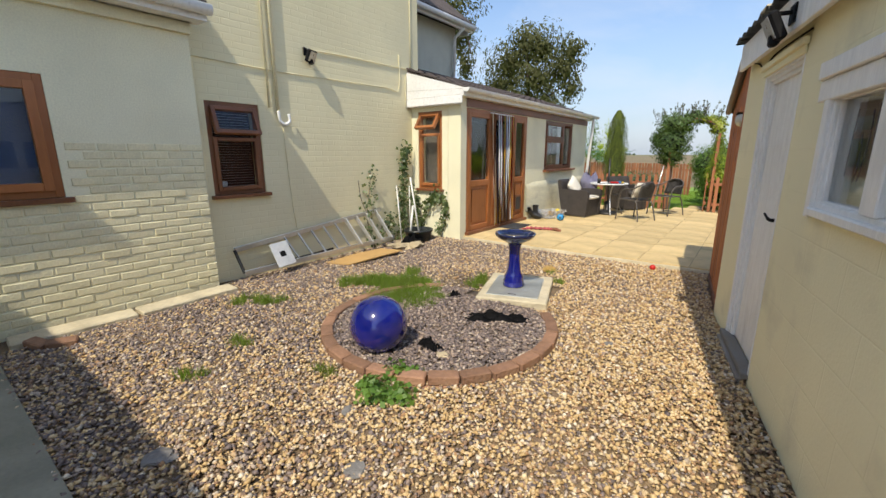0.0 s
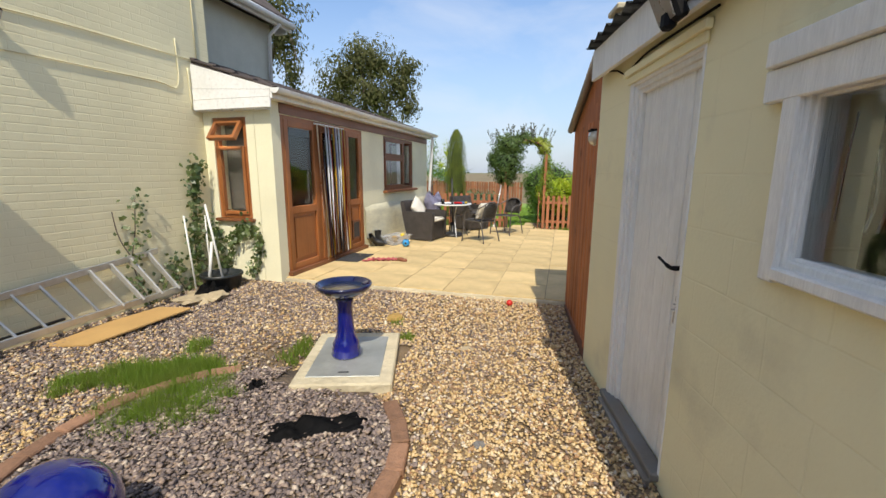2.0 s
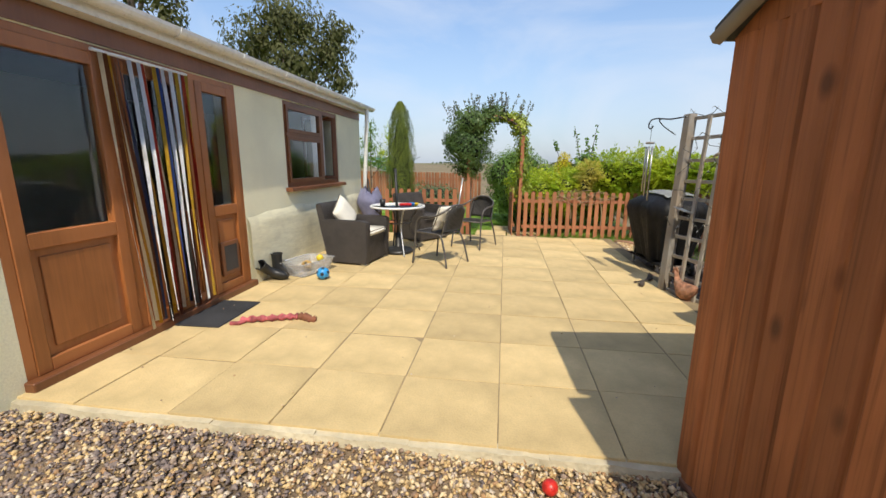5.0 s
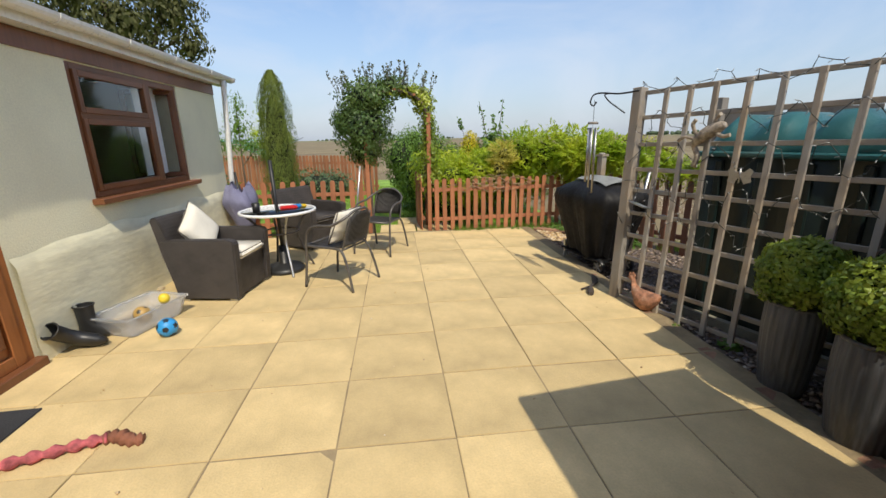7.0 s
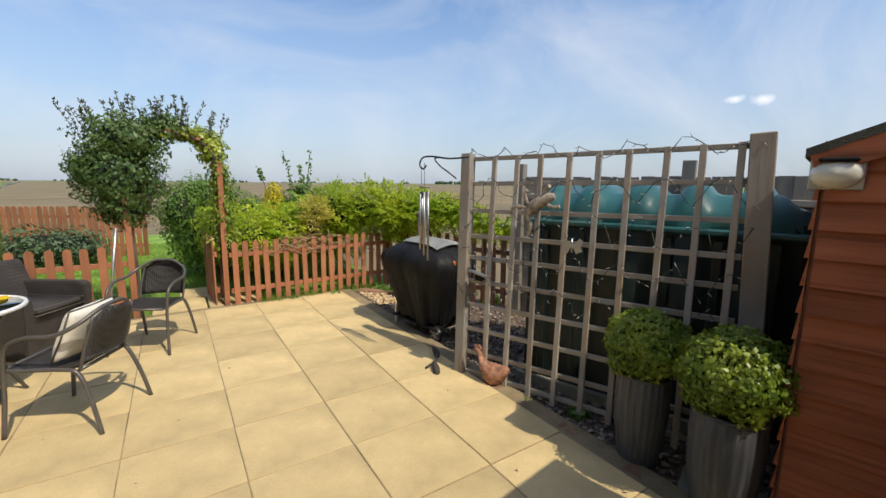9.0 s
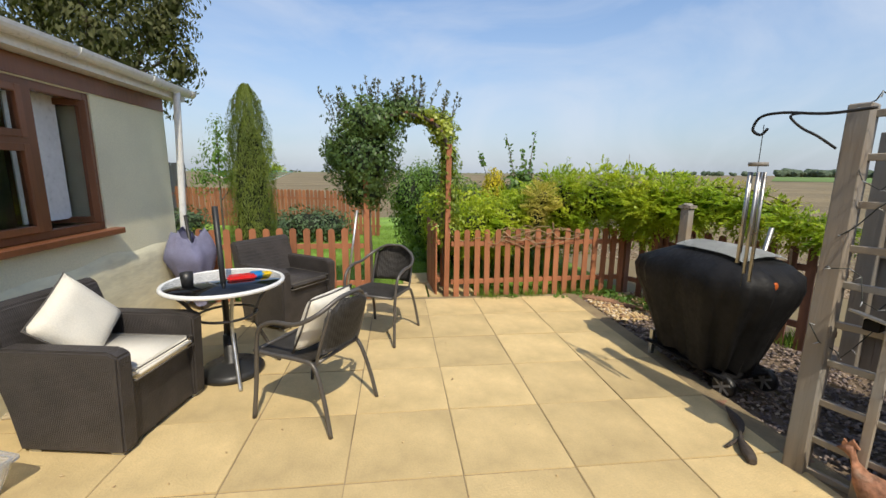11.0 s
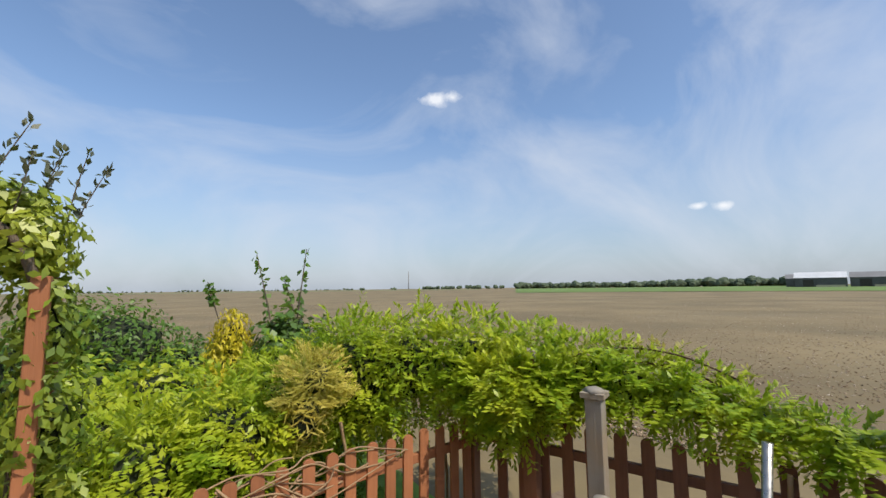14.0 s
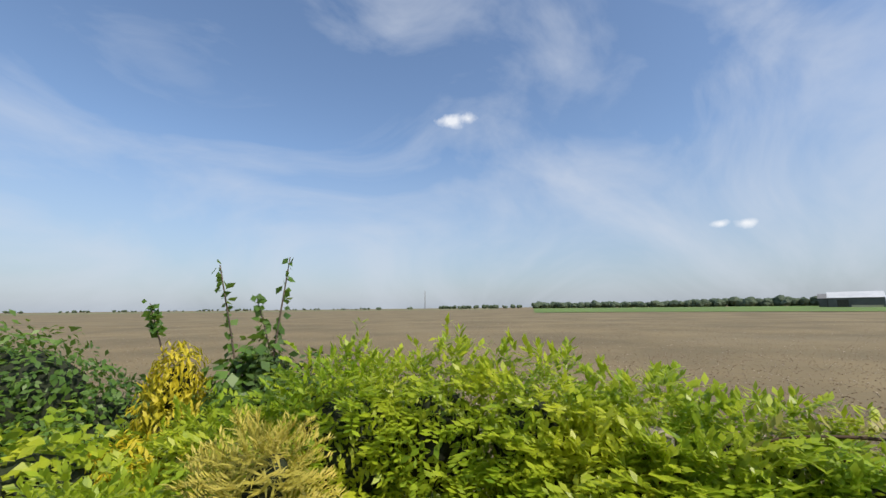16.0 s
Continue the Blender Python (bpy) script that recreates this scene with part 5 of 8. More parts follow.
part("water", bm, plain("murky_water", (0.16, 0.14, 0.10), 0.06, vary=0.2, grain=12, bump=0.02), bath, "shallow murky water")
ball = thing("glazed_sphere", "large glossy cobalt blue ceramic garden sphere", "garden ornament", pose(-2.29, 2.10, 0.03))
bm = bmesh.new()
bmesh.ops.create_uvsphere(bm, u_segments=48, v_segments=28, radius=0.220, matrix=pose(0, 0, 0.212))
for f in bm.faces:
    f.smooth = True
part("sphere", bm, M["blue_glaze"], ball)

def cloth(name, label, x, y, z, w, d, h, mat, rz, seed, cat="cloth"):
    """A crumpled fabric heap with a ragged outline."""
    t = thing(name, label, cat, pose(x, y, z, 0, 0, rz))
    bm = bmesh.new()
    nx, ny = 22, 12
    g = []
    for i in range(nx + 1):
        row = []
        for j in range(ny + 1):
            u, v_ = i / nx - 0.5, j / ny - 0.5
            p = Vector((u * 5 + seed, v_ * 5, seed))
            ed = max(abs(u), abs(v_)) * 2
            xx = u * w * (1 + 0.25 * noise.noise(p * 0.8))
            yy = v_ * d * (1 + 0.5 * noise.noise(p * 0.7 + Vector((9, 0, 0))))
            zz = max(0.004, h * (0.5 + 0.9 * noise.noise(p * 1.3)) * (1 - ed ** 3))
            row.append(bm.verts.new((xx, yy, zz)))
        g.append(row)
    for i in range(nx):
        for j in range(ny):
            f = bm.faces.new((g[i][j], g[i + 1][j], g[i + 1][j + 1], g[i][j + 1]))
            f.smooth = True
    bmesh.ops.solidify(bm, geom=bm.faces[:], thickness=0.004)
    part("folds", bm, mat, t)
    return t
cloth("black_membrane", "torn black weed membrane lying on the slate", -1.84, 3.12, 0.055, 0.54, 0.17, 0.07, M["black_cover"], 32, 2.0)
cloth("black_membrane", "small torn scrap of black membrane on the slate", -1.97, 2.33, 0.06, 0.20, 0.10, 0.08, M["black_cover"], -10, 5.0)
cloth("black_membrane", "small torn scrap of black membrane by the bed", -2.52, 3.42, 0.05, 0.14, 0.10, 0.07, M["black_cover"], 40, 8.0)

def rock(x, y, z, r, mat, label, seed, flat=0.6, name="rock", group="loose stones"):
    t = thing(name, label, "rock", pose(x, y, z, 0, 0, seed * 37), group)
    bm = bmesh.new()
    bmesh.ops.create_icosphere(bm, subdivisions=2, radius=r)
    for v in bm.verts:
        q = 1 + 0.45 * noise.noise(v.co / r * 1.3 + Vector((seed * 3.1, 0, 0))) + 0.2 * noise.noise(v.co / r * 3 + Vector((seed, 5, 0)))
        v.co = Vector((v.co.x * q * 1.25, v.co.y * q, v.co.z * q * flat + r * flat * 0.55))
    part("stone", bm, mat, t)
    return t
buff = plain("buff_stone", (0.45, 0.37, 0.24), 0.9, vary=0.25, grain=30, bump=0.6)
greystone = plain("grey_slate_stone", (0.20, 0.19, 0.18), 0.9, vary=0.25, grain=30, bump=0.6)
rock(-1.80, 2.27, 0.05, 0.04, buff, "small buff stone on the slate", 1.0)
rock(-2.12, 5.0, 0.025, 0.075, plain("ochre_stone", (0.42, 0.27, 0.08), 0.85, vary=0.2, bump=0.5), "ochre stone lying on gravel", 2.0, 0.6)
for i, (x, y, r) in enumerate(((-4.62, 4.95, 0.17), (-4.45, 5.05, 0.13), (-4.75, 5.12, 0.15), (-4.60, 4.80, 0.11), (-4.83, 4.93, 0.12))):
    rock(x, y, 0.0 + 0.05 * (i % 2), r, buff, "flat buff stone in a heap by the wall", 3.0 + i, 0.35)
for i, (x, y, r) in enumerate(((-2.35, 0.62, 0.07), (-1.02, 1.02, 0.045), (-1.5, 1.15, 0.05), (-3.9, 1.35, 0.04), (-0.9, 3.3, 0.04), (-1.25, 4.55, 0.05), (-1.9, 1.45, 0.04))):
    rock(x, y, 0.0, r, (greystone, buff)[i % 2], ("grey slate lump among the gravel", "pale stone among the gravel")[i % 2], 11.0 + i, 0.4)

# slabs, tile and loose brick at the foot of the annex
for i, (y, l) in enumerate(((0.80, 0.86), (1.72, 0.92))):
    t = thing("edging_slab", "pale concrete edging slab along the wall foot", "slab", pose(-4.74, y, 0, random.uniform(-1, 1), 2, -2 + 3 * i), "wall edging slabs")
    one("slab", t, M["concrete"], (-0.10, 0.12, -l / 2, l / 2, -0.01, 0.055), bevel=0.01)
for i, (x, y, rz) in enumerate(((-4.55, 0.52, 20), (-4.42, 0.64, 70))):
    t = thing("loose_brick", "broken red brick lying in shade", "brick", pose(x, y, 0.0, 4, 3, rz), "loose bricks")
    one("brick_body", t, M["red_brick"], (-0.10, 0.10, -0.05, 0.05, 0, 0.065), bevel=0.01)

# ladder on its side against the wall
ladder = thing("step_ladder", "grey aluminium step ladder lying on its side against the wall", "ladder")
alu = plain("dull_aluminium", (0.55, 0.56, 0.56), 0.38, 0.85, vary=0.12, grain=20, bump=0.08)
alu_w = plain("pale_ladder_tread", (0.66, 0.66, 0.64), 0.45, 0.3, vary=0.1, bump=0.1)
def bar(name, parent, p, q, wd, th, mat, up=(0, 0, 1)):
    p, q = Vector(p), Vector(q)
    t = (q - p).normalized()
    s_ = t.cross(Vector(up)).normalized()
    n_ = s_.cross(t)
    bm = bmesh.new()
    bx(bm, 0, (q - p).length, -wd / 2, wd / 2, -th / 2, th / 2)
    bmesh.ops.transform(bm, matrix=Matrix((t, s_, n_)).transposed().to_4x4(), verts=bm.verts[:])
    bmesh.ops.translate(bm, vec=p, verts=bm.verts[:])
    return part(name, bm, mat, parent, bevel=min(wd, th) * 0.15)
LA, LB = Vector((-4.88, 2.40, 0.12)), Vector((-4.86, 4.95, 0.16))
UA, UB = Vector((-5.03, 2.38, 0.39)), Vector((-5.03, 4.83, 0.63))
bar("rail", ladder, LA, LB, 0.03, 0.065, alu)
bar("rail", ladder, UA, UB, 0.03, 0.065, alu)
bar("end_stay", ladder, LA, UA, 0.03, 0.03, iron)
for i in range(9):
    f = 0.30 + 0.085 * i
    p_, q_ = LA.lerp(LB, f), UA.lerp(UB, f - 0.03)
    bar("tread", ladder, p_, q_, 0.03 if i < 5 else 0.075, 0.02, alu if i < 5 else alu_w, (0, 1, 0.3))
bm = bmesh.new()
bx(bm, -0.16, 0.16, -0.13, 0.13, 0, 0.012)
plate = part("platform", bm, alu_w, ladder, "pale chequer platform with dark label")
plate.matrix_world = pose(-4.89, 2.92, 0.26, 8, 62, 12)
one("label", plate, M["black_cover"], (-0.035, 0.035, -0.04, 0.04, 0.012, 0.014))
bar("rear_stay", ladder, (-4.95, 2.5, 0.12), (-4.99, 3.8, 0.16), 0.025, 0.025, iron)
card = thing("cardboard_sheet", "flat sheet of brown cardboard lying on gravel", "cardboard", pose(-4.60, 4.05, 0.035, 2, -3, -4))
bm = bmesh.new()
prism(bm, [(-0.22, -0.55), (0.20, -0.42), (0.24, 0.55), (-0.20, 0.50), (-0.28, 0.0)], 0.0, 0.014, "z")
part("sheet", bm, plain("brown_cardboard", (0.47, 0.29, 0.105), 0.85, vary=0.08, grain=60, bump=0.1), card)

# tub with canes and brush handles beside the porch
tub = thing("black_tub", "black plastic planting tub holding tools against the porch", "tub", pose(-4.66, 5.36, 0.03))
bm = bmesh.new()
lathe(bm, [(0.0, 0.0), (0.19, 0.0), (0.235, 0.20), (0.25, 0.205), (0.25, 0.235), (0.235, 0.235), (0.225, 0.19), (0.0, 0.17)], 28)
part("tub_body", bm, plain("black_plastic", (0.02, 0.025, 0.028), 0.4, vary=0.3, bump=0.05), tub)
white_pole = plain("white_plastic_pole", (0.72, 0.72, 0.69), 0.4, vary=0.06, bump=0.03)
for nm, p_, q_, r_ in (("tool_handle", (0.03, -0.02, 0.16), (-0.22, 0.06, 1.10), 0.014), ("tool_handle", (-0.10, -0.10, 0.16), (-0.16, 0.05, 0.62), 0.02), ("cane", (-0.2, 0.02, 0.15), (-0.30, 0.12, 0.95), 0.009)):
    bm = bmesh.new()
    tube(bm, [p_, q_], r_, 8)
    part(nm, bm, white_pole, tub)
cloth("black_membrane", "crumpled black liner over the tub rim", -4.58, 5.12, 0.03, 0.42, 0.22, 0.2, M["black_cover"], 20, 12.0)
broom = thing("broom", "grey-handled yard broom leaning on the wall", "broom", pose(-4.9, 5.15, 0))
bm = bmesh.new()
tube(bm, [(0.06, -0.02, 0.04), (-0.10, 0.05, 1.0)], 0.011, 8)
part("handle", bm, white_pole, broom)
one("head", broom, M["black_cover"], (-0.02, 0.14, -0.05, 0.02, 0.0, 0.06), bevel=0.01)

# ---- pipes and cables on the tall wall ----
pipes = thing("waste_pipes", "cream painted vertical pipes ending in a hooked overflow", "pipe")
cream_pipe = plain("cream_pipe_paint", CREAM, 0.6, vary=0.05, bump=0.05)
for nm, y, z0, r_ in (("pipe", 3.02, 2.08, 0.014), ("pipe", 3.13, 2.03, 0.020)):
    bm = bmesh.new()
    tube(bm, [(XT + 0.03, y, 6.0), (XT + 0.03, y, z0)], r_, 8)
    part(nm, bm, cream_pipe, pipes)
bm = bmesh.new()
tube(bm, smooth_path([(XT + 0.035, 3.13, 2.05), (XT + 0.035, 3.15, 1.93), (XT + 0.04, 3.21, 1.89), (XT + 0.05, 3.27, 1.93), (XT + 0.05, 3.27, 2.02)]), 0.020, 8)
part("overflow_bend", bm, M["white_upvc"], pipes, "white plastic overflow bend")
cables = thing("wall_cables", "cream painted cables clipped along the brick wall", "cable")
for pts, r_ in (([(2.12, 2.54), (2.5, 2.535), (3.2, 2.525), (4.2, 2.545), (5.1, 2.56), (5.39, 2.565), (5.41, 3.10)], 0.007), ([(3.70, 2.86), (4.2, 2.885), (5.0, 2.90), (5.68, 2.915)], 0.007), ([(3.20, 1.88), (3.22, 1.3), (3.25, 0.8), (3.30, 0.4)], 0.006), ([(5.55, 2.80), (5.56, 2.3)], 0.006), ([(5.70, 6.4), (5.70, 2.9)], 0.008)):
    bm = bmesh.new()
    tube(bm, smooth_path([(XT + 0.010, y, z) for y, z in pts], 4), r_, 6)
    part("cable", bm, cream_pipe, cables)

# ---- door mat, strip curtain, boots, crate, balls ----
mat_ = thing("door_mat", "dark grey rectangular door mat on the paving", "door mat", pose(-3.78, 7.25, P, 0, 0, 2))
one("mat_top", mat_, plain("charcoal_mat", (0.035, 0.036, 0.04), 0.95, vary=0.3, grain=150, bump=0.8), (-0.20, 0.20, -0.32, 0.32, 0, 0.012), bevel=0.004)
curtain = thing("strip_curtain", "multicoloured plastic fly strip curtain hung in the doorway", "curtain", pose(XE + 0.05, 6.62, P))
bm = bmesh.new()
tube(bm, [(0.0, -0.04, 2.08), (0.0, 0.80, 2.08)], 0.012, 8)
part("rail", bm, M["white_upvc"], curtain, "white curtain rail")
strip_mats = [plain("strip_" + n, c, 0.35, vary=0.08, bump=0.02) for n, c in (("white", (0.85, 0.85, 0.84)), ("brown", (0.16, 0.05, 0.025)), ("yellow", (0.60, 0.36, 0.03)), ("blue", (0.03, 0.06, 0.22)), ("grey", (0.22, 0.22, 0.23)), ("red", (0.42, 0.03, 0.025)), ("black", (0.02, 0.02, 0.02)))]
random.seed(41)
order = [0, 1, 0, 2, 0, 1, 3, 0, 6, 2, 0, 5, 1, 0, 2, 3, 6, 0, 4, 0, 1, 2, 0, 1, 5, 2]
for i, c in enumerate(order):
    y = 0.0 + 0.78 * i / (len(order) - 1)
    bm = bmesh.new()
    ph, bot = random.uniform(0, 6), 0.05 + random.uniform(0, 0.10)
    rows = []
    for s_ in range(15):
        t = s_ / 14
        z = 2.07 - (2.07 - bot) * t
        sway = 0.10 * t * (0.6 - y) + 0.012 * math.sin(ph + 5 * t)
        tw = 0.7 * math.sin(ph + 4 * t)
        rows.append([bm.verts.new((0.02 * math.sin(ph) + 0.05 * t + e * 0.014 * math.sin(tw), y + sway + e * 0.014 * math.cos(tw), z)) for e in (-1, 1)])
    for a_, b_ in zip(rows, rows[1:]):
        f = bm.faces.new((a_[0], a_[1], b_[1], b_[0]))
        f.smooth = True
    bmesh.ops.solidify(bm, geom=bm.faces[:], thickness=0.002)
    part("strip", bm, strip_mats[c], curtain)
boots_mat = plain("black_rubber", (0.018, 0.018, 0.018), 0.45, vary=0.3, bump=0.05)
def boot(m, label):
    t = thing("wellington_boot", label, "boot", m, "wellington boots")
    bm = bmesh.new()
    rings = []
    for z, cx, rx, ry in ((0.0, 0.05, 0.14, 0.05), (0.03, 0.05, 0.14, 0.052), (0.07, 0.04, 0.125, 0.05), (0.11, 0.0, 0.08, 0.05), (0.15, -0.02, 0.058, 0.052), (0.25, -0.02, 0.062, 0.056), (0.28, -0.02, 0.066, 0.06)):
        rings.append([bm.verts.new((cx + rx * math.cos(w_), ry * math.sin(w_), z)) for w_ in [k * math.pi / 8 for k in range(16)]])
    for a_, b_ in zip(rings, rings[1:]):
        for j in range(16):
            f = bm.faces.new((a_[j], a_[(j + 1) % 16], b_[(j + 1) % 16], b_[j]))
            f.smooth = True
    bm.faces.new(rings[0][::-1])
    part("boot_body", bm, boots_mat, t)
    bm = bmesh.new()
    tube(bm, [(-0.02 + 0.066 * math.cos(w_), 0.06 * math.sin(w_), 0.276) for w_ in [k * math.pi / 8 for k in range(16)]], 0.006, 6, True)
    part("rim", bm, boots_mat, t)
    return t
boot(pose(-3.90, 8.40, P + 0.038, 50, 0, -12), "black rubber wellington boot slumped over beside the crate")
boot(pose(-3.93, 8.53, P, 0, 0, 20), "black rubber wellington boot standing beside the crate")
crate = thing("storage_crate", "clear plastic storage crate holding toys on the paving", "crate", pose(-3.68, 8.74, P, 0, 0, 72))
clear = base_mat("cloudy_clear_plastic", 0.22)[0]
clear_b = clear.node_tree.nodes["Principled BSDF"]
clear_b.inputs["Base Color"].default_value = (0.86, 0.88, 0.92, 1)
clear_b.inputs["Transmission Weight"].default_value = 0.8
bm = bmesh.new()
def crate_ring(w_, d_, z):
    out = []
    for sx, sy in ((1, 1), (-1, 1), (-1, -1), (1, -1)):
        for q in range(4):
            a_ = math.atan2(sy, sx) - math.pi / 4 + q * math.pi / 6
            out.append(bm.verts.new((sx * (w_ - 0.03) + 0.03 * math.cos(a_), sy * (d_ - 0.03) + 0.03 * math.sin(a_), z)))
    return out
rr_ = [crate_ring(0.24, 0.16, 0.004), crate_ring(0.29, 0.20, 0.155), crate_ring(0.305, 0.215, 0.157), crate_ring(0.305, 0.215, 0.17), crate_ring(0.28, 0.19, 0.168), crate_ring(0.232, 0.152, 0.012)]
for a_, b_ in zip(rr_, rr_[1:]):
    for j in range(16):
        bm.faces.new((a_[j], a_[(j + 1) % 16], b_[(j + 1) % 16], b_[j]))
bm.faces.new(rr_[0][::-1])
bm.faces.new(rr_[-1])
part("crate_body", bm, clear, crate)
def toy_ball(m, r, mat, mat2, label, name="toy_ball"):
    t = thing(name, label, "ball", m, "")
    bm = bmesh.new()
    bmesh.ops.create_icosphere(bm, subdivisions=3, radius=r, matrix=pose(0, 0, r))
    for f in bm.faces:
        f.smooth = True
    part("shell", bm, mat, t)
    bm = bmesh.new()
    ico = bmesh.new()
    bmesh.ops.create_icosphere(ico, subdivisions=1, radius=1)
    for v in [v.co.normalized() for v in ico.verts][:12]:
        q = v.orthogonal().normalized()
        w2 = v.cross(q)
        ring = [bm.verts.new(Vector((0, 0, r)) + (v + (q * math.cos(k * 1.2566) + w2 * math.sin(k * 1.2566)) * 0.34).normalized() * r * 1.012) for k in range(5)]
        top_ = bm.verts.new(Vector((0, 0, r)) + v * r * 1.016)
        for k in range(5):
            bm.faces.new((ring[k], ring[(k + 1) % 5], top_))
    ico.free()
    part("patch_pattern", bm, mat2, t)
    return t
toy_ball(pose(-3.36, 8.50, P, 20, 10, 0), 0.075, plain("sky_blue_rubber", (0.03, 0.28, 0.62), 0.4, vary=0.08, bump=0.02), boots_mat, "small blue football with black patches on paving")
toy_ball(pose(-3.68, 8.78, P + 0.05, 50, 10, 0), 0.065, plain("tan_rubber", (0.45, 0.28, 0.08), 0.5, vary=0.1, bump=0.03), boots_mat, "tan and black ball lying in the crate")
toy_ball(pose(-3.62, 8.97, P + 0.09, 0, 10, 0), 0.045, plain("yellow_rubber", (0.80, 0.60, 0.04), 0.4, vary=0.08, bump=0.02), plain("yellow_rubber_dark", (0.7, 0.5, 0.03), 0.4, bump=0.0), "small yellow toy in the crate corner", "yellow_toy")
toy_ball(pose(-1.02, 5.62, 0.085, 0, 0, 0), 0.035, plain("red_rubber", (0.62, 0.03, 0.02), 0.4, vary=0.08, bump=0.02), plain("red_rubber_dark", (0.5, 0.02, 0.015), 0.4, bump=0.0), "small red ball on gravel by the patio edge")
rope = thing("rope_toy", "knotted red and pink rag dog toy on the paving", "dog toy", pose(-3.12, 7.18, P))
bm = bmesh.new()
pts = smooth_path([(-0.34, -0.10, 0.02), (-0.22, -0.07, 0.03), (-0.10, -0.02, 0.025), (0.02, 0.02, 0.03), (0.10, 0.05, 0.025)])
tube(bm, pts, [0.026 + 0.010 * math.sin(i * 1.7) for i in range(len(pts))], 8)
tube(bm, smooth_path([(-0.30, -0.08, 0.02), (-0.33, -0.15, 0.015), (-0.40, -0.16, 0.012)]), 0.018, 7)
part("twist", bm, plain("red_pink_cloth", (0.42, 0.10, 0.11), 0.9, vary=0.5, grain=30, big=14, bump=0.6), rope)
bm = bmesh.new()
pts = smooth_path([(0.09, 0.05, 0.02), (0.16, 0.05, 0.028), (0.22, 0.02, 0.02), (0.28, 0.03, 0.014)])
tube(bm, pts, [0.03 + 0.012 * math.sin(i * 2.1) for i in range(len(pts))], 8)
part("knot", bm, plain("brown_cloth", (0.26, 0.10, 0.055), 0.9, vary=0.3, bump=0.5), rope)
for x, y, r_ in ((-3.98, 10.02, 0.05), (-4.0, 9.6, 0.04), (-3.95, 9.35, 0.03)):
    rock(x, y, P, r_, buff, "small brown stone at the foot of the wall", x + y, 0.5)
# rough plinth band on the extension wall, under and beyond the window
bm = bmesh.new()
g = []
for i in range(40):
    y = 8.15 + 3.68 * i / 39
    row = []
    for j in range(12):
        z = P - 0.02 + (0.80 + 0.05 * noise.noise(Vector((y * 2, 0, 4)))) * j / 11
        row.append(bm.verts.new((XE + 0.012 + (0.020 if j < 11 else -0.010) + 0.007 * noise.noise(Vector((y * 5, z * 11, 0))), y, z)))
    g.append(row)
for a_, b_ in zip(g, g[1:]):
    for j in range(11):
        f = bm.faces.new((a_[j], b_[j], b_[j + 1], a_[j + 1]))
        f.smooth = True
tagged(part("wall_plinth", bm, M["plinth_render"], None, "rough uneven cream render along the wall foot"), category="wall", kind="structure")


# ---- terrace furniture ----
def weave(name, color, scale=70.0):
    m, n, l, b = base_mat(name, 0.6)
    co = n.new("ShaderNodeTexCoord").outputs["Object"]
    outs = []
    for d in ("X", "Y", "Z"):
        w_ = n.new("ShaderNodeTexWave")
        w_.bands_direction = d
        w_.inputs["Scale"].default_value, w_.inputs["Distortion"].default_value, w_.inputs["Detail"].default_value = scale / 6.28 * (1 if d != "Z" else 1.6), 1.5, 1.0
        l.new(co, w_.inputs["Vector"])
        outs.append(w_.outputs["Fac"])
    h = mix_color(n, l, 0.5, mix_color(n, l, 0.5, outs[0], outs[1]), outs[2], "MULTIPLY")
    c = mix_color(n, l, h, tuple(x * 0.45 for x in color), tuple(x * 1.5 for x in color))
    c = mix_color(n, l, noise_fac(n, l, co, 7, 4), c, tuple(x * 1.3 for x in color))
    l.new(c, b.inputs["Base Color"])
    add_bump(n, l, b, h, 0.7, 0.006)
    return m
wicker = weave("dark_brown_wicker", (0.040, 0.034, 0.031), 190.0)
cushion_m = plain("cream_canvas", (0.74, 0.70, 0.60), 0.9, vary=0.06, grain=120, bump=0.25)
piping_m = plain("dark_piping", (0.10, 0.09, 0.08), 0.8, bump=0.1)
tube_m = plain("bronze_grey_tube", (0.115, 0.105, 0.095), 0.4, 0.35, vary=0.12, bump=0.05)
cane_m = weave("grey_brown_cane", (0.065, 0.06, 0.055), 110.0)


def soft_box(bm, x0, x1, y0, y1, z0, z1, r=0.03, m=None, seg=2):
    t = bmesh.new()
    bx(t, x0, x1, y0, y1, z0, z1)
    bmesh.ops.bevel(t, geom=t.edges[:], offset=r, segments=seg, affect="EDGES")
    if m is not None:
        bmesh.ops.transform(t, matrix=m, verts=t.verts[:])
    me = bpy.data.meshes.new("tmp")
    t.to_mesh(me)
    t.free()
    bm.from_mesh(me)
    bpy.data.meshes.remove(me)


